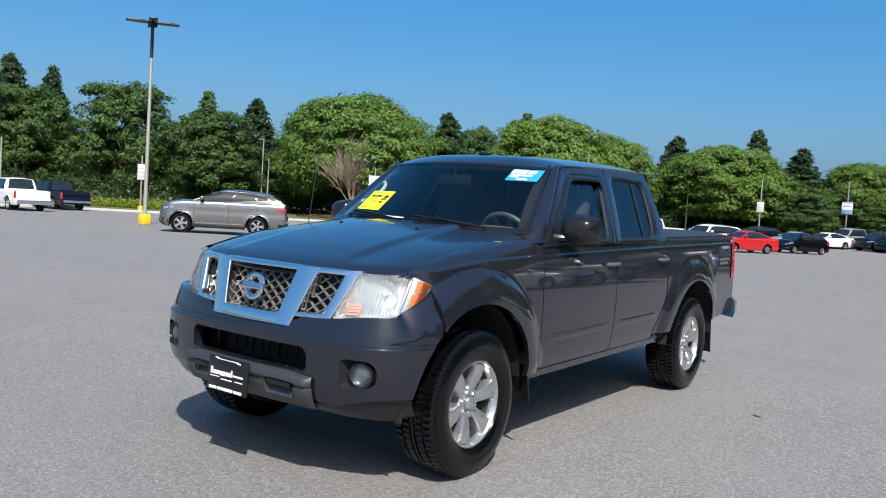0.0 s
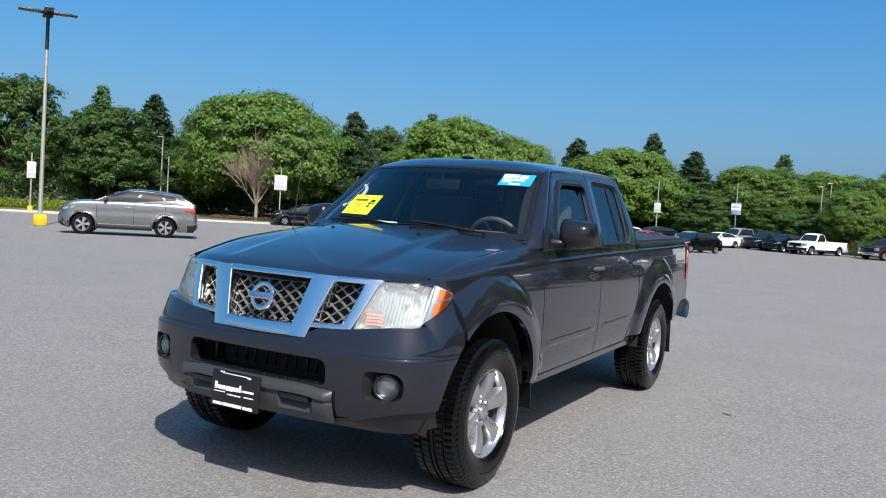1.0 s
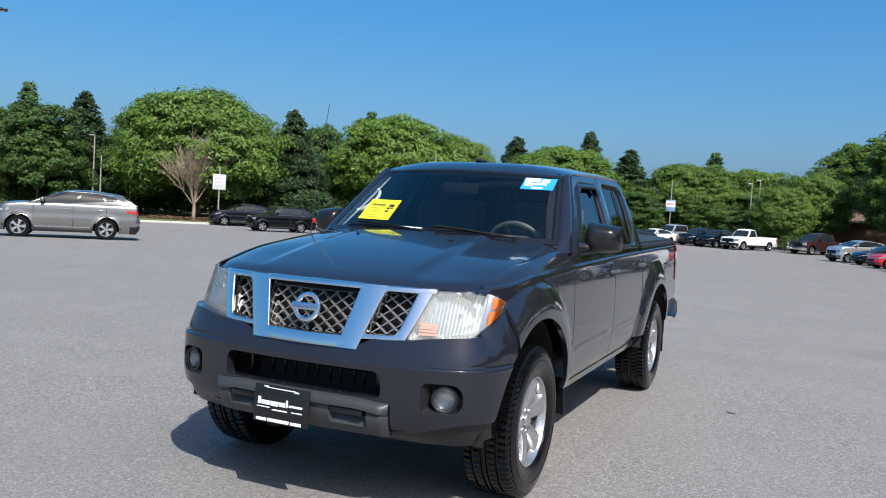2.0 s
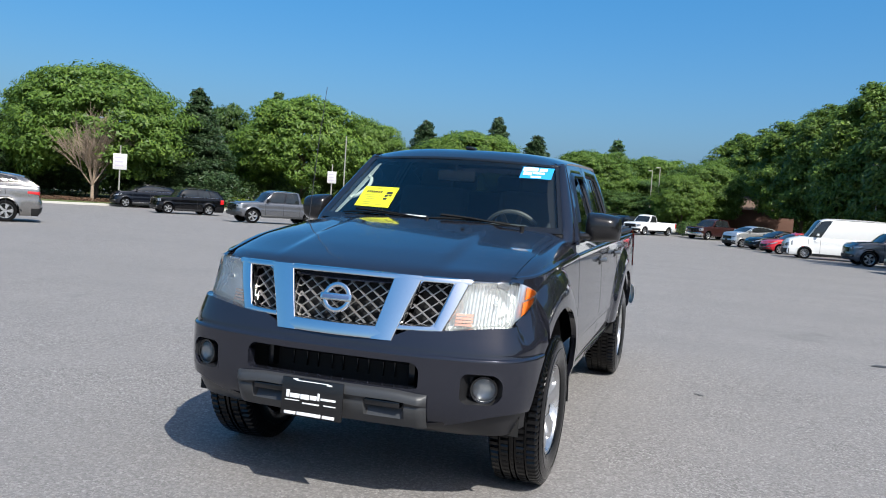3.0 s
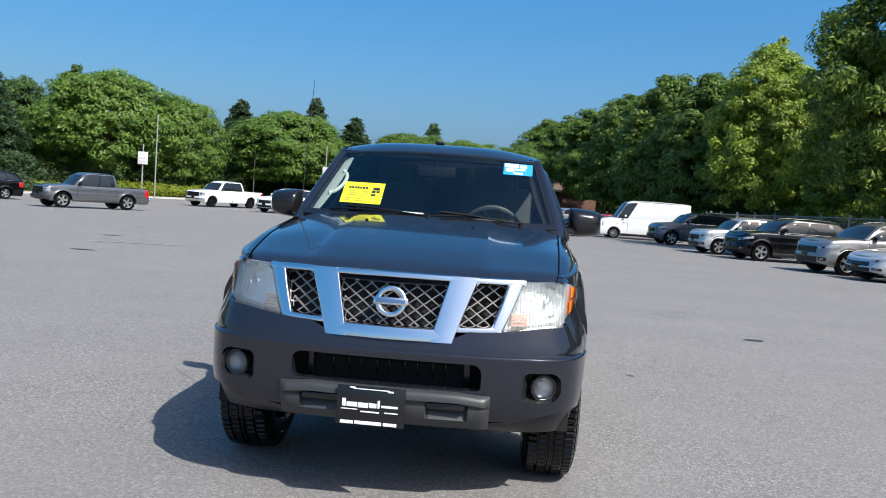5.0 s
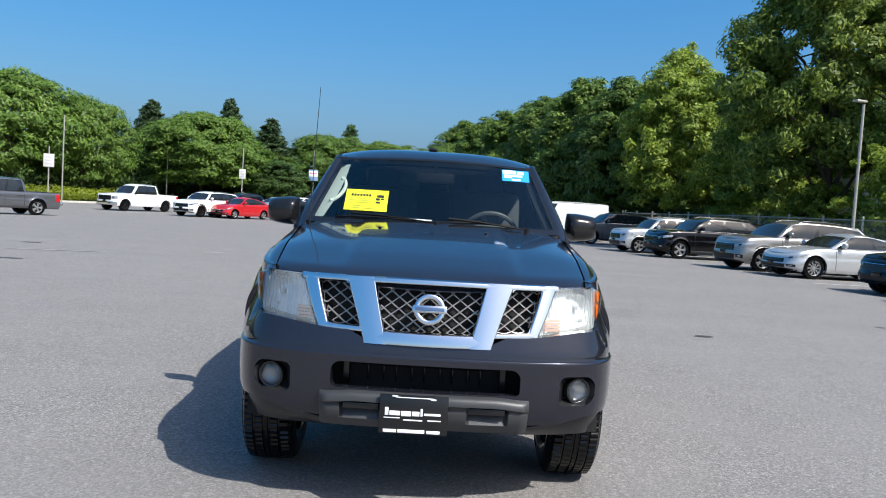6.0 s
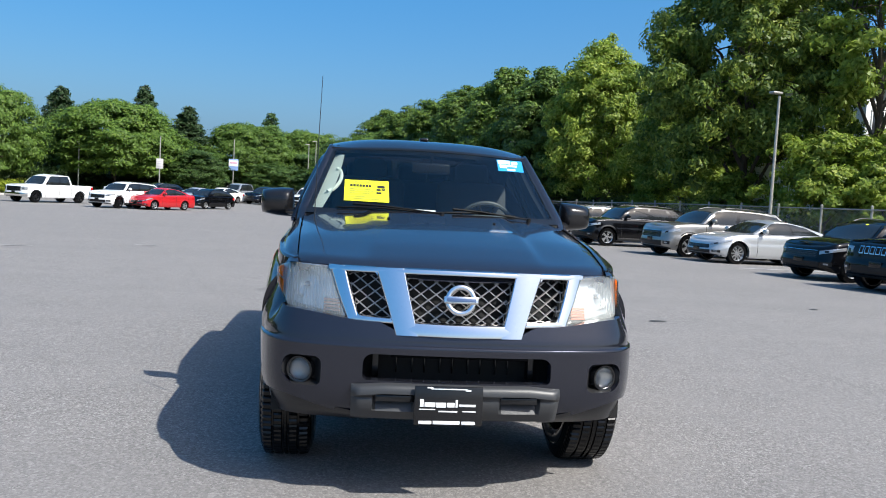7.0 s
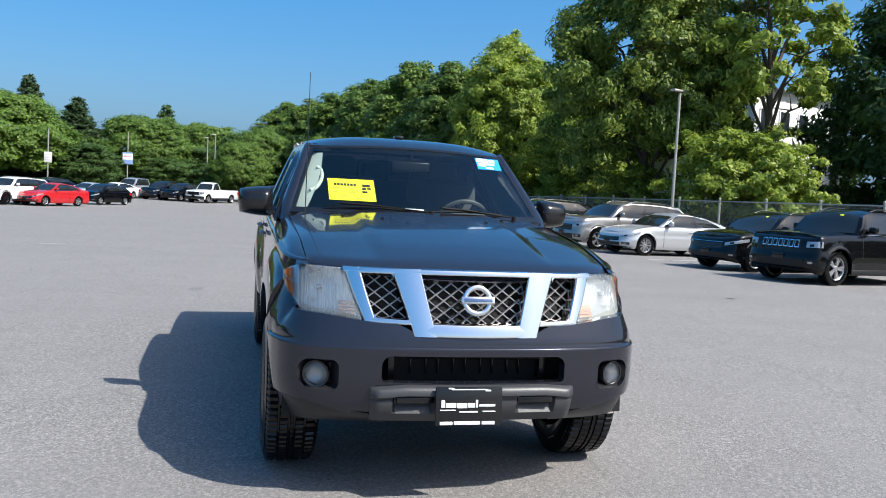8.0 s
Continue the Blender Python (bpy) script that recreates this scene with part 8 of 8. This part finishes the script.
vehicle("parked_pickup", "crew", TRUCK, P_WHITE, "white crew-cab pickup seen from its tail", (-45.4, 19.8), -95, 1, "five", None, wheel_on="rear")
vehicle("parked_pickup", "crew", TRUCK, P_NAVY, "dark blue crew-cab pickup seen from its tail", (-49.0, 24.4), -90, 1, "five", None, wheel_on="rear")
# far row
vehicle("parked_pickup", "crew", TRUCK, P_WHITE, "white crew-cab pickup with dark wheels", (-21.1, 52.7), -30, 1, "dark")
vehicle("parked_suv", "suv", (4.95, 1.96, 1.72, 2.90, 0.38), P_WHITE, "white three-row sport utility with black trim", (-15.0, 49.7), -28, 1, "dark", M_TRIM, True)
vehicle("parked_sedan", "sedan", (4.45, 1.72, 1.46, 2.62, 0.315), P_RED, "bright red compact sedan", (-12.9, 50.1), -34, 1, "five")
vehicle("parked_hatchback", "hatch", (3.95, 1.70, 1.50, 2.50, 0.30), P_BLACK, "small black five-door hatchback", (-10.9, 57.3), -33, 1, "five")
vehicle("parked_suv", "crossover", SUV_S, P_NAVY, "dark blue crossover behind the row", (-17.2, 68.5), -32, 1)
vehicle("parked_sedan", "sedan", (4.80, 1.83, 1.46, 2.80, 0.33), P_PALE, "pale silver sedan behind a black hatchback", (-13.6, 66.5), -32, 1)
vehicle("parked_sedan", "sedan", (4.80, 1.83, 1.46, 2.80, 0.33), P_WHITE, "white sedan in the far row", (-12.6, 74.0), -32, 1)
vehicle("parked_pickup", "crew", TRUCK, P_SILVER, "silver crew-cab pickup in the far row", (-11.6, 78.0), -32, 1)
vehicle("parked_suv", "suv", SUV_L, P_NAVY, "large dark blue sport utility in the far row", (-8.6, 76.4), -32, 1, "five", M_TRIM, True)
vehicle("parked_suv", "suv", SUV_S, P_BLACK, "black crossover beside a white pickup", (-6.8, 75.2), -32, 1, "five", M_TRIM)
vehicle("parked_pickup", "regular", (5.7, 2.02, 1.92, 3.55, 0.40), P_WHITE, "white two-door pickup with a long bed", (-4.3, 73.6), -34, 1, "five", M_BLACK)
vehicle("parked_pickup", "crew", TRUCK, P_MAROON, "dark maroon crew-cab pickup beyond a shrub", (1.3, 73.5), -40, 1)
vehicle("parked_hatchback", "crossover", (4.25, 1.78, 1.66, 2.55, 0.33), P_SILVER, "small silver crossover at the row's end", (3.8, 60.8), -55, 1, "five", M_TRIM)
vehicle("parked_sedan", "sedan", (4.80, 1.83, 1.46, 2.80, 0.33), P_BLACK, "black sedan beside a silver crossover", (5.2, 57.5), -66, 1)
vehicle("parked_sedan", "sedan", (4.60, 1.78, 1.46, 2.70, 0.32), P_RED, "red sedan beside a white van", (5.9, 53.2), -70, 1)
# east row, noses towards the open lot
vehicle("parked_van", "van", (5.98, 2.06, 2.50, 3.75, 0.36), P_WHITE, "white medium-roof cargo van", (6.9, 48.3), -86, 1, "ten", M_TRIM)
vehicle("parked_suv", "suv", (5.20, 2.04, 1.90, 2.95, 0.40), P_GREY, "large dark grey sport utility with a bright window line", (9.3, 42.0), -82, 1, "five", M_TRIM, True)
vehicle("parked_suv", "suv", SUV_S, P_PALE, "pale silver crossover half hidden by a black one", (9.5, 32.2), -80, 1, "five", M_TRIM, True)
vehicle("parked_suv", "suv", SUV_L, P_BLACK, "black three-row sport utility with silver wheels", (10.3, 28.8), -80, 1, "five", M_TRIM, True)
vehicle("parked_suv", "suv", (5.19, 1.99, 1.79, 3.07, 0.385), P_CHAMP, "warm silver three-row sport utility with black lower trim", (11.17, 22.6), -80, 1, "five", M_TRIM, True)
vehicle("parked_sedan", "sedan", (4.93, 1.85, 1.46, 2.83, 0.345), P_PALE, "pale silver mid-size sedan with dark multi-spoke wheels", (11.66, 20.0), -80, 1, "ten")
vehicle("parked_wagon", "wagon", (4.82, 1.84, 1.62, 2.75, 0.36), P_BLACK, "raised black wagon with multi-spoke wheels", (11.8, 14.3), -78, 1, "ten", M_TRIM, True, tag=True)
vehicle("parked_suv", "jeep", (4.82, 1.94, 1.76, 2.91, 0.385), P_BLACK, "black off-road sport utility with a bright slotted grille", (11.7, 11.2), -76, 1, "five", M_TRIM, True, True, tag=True)
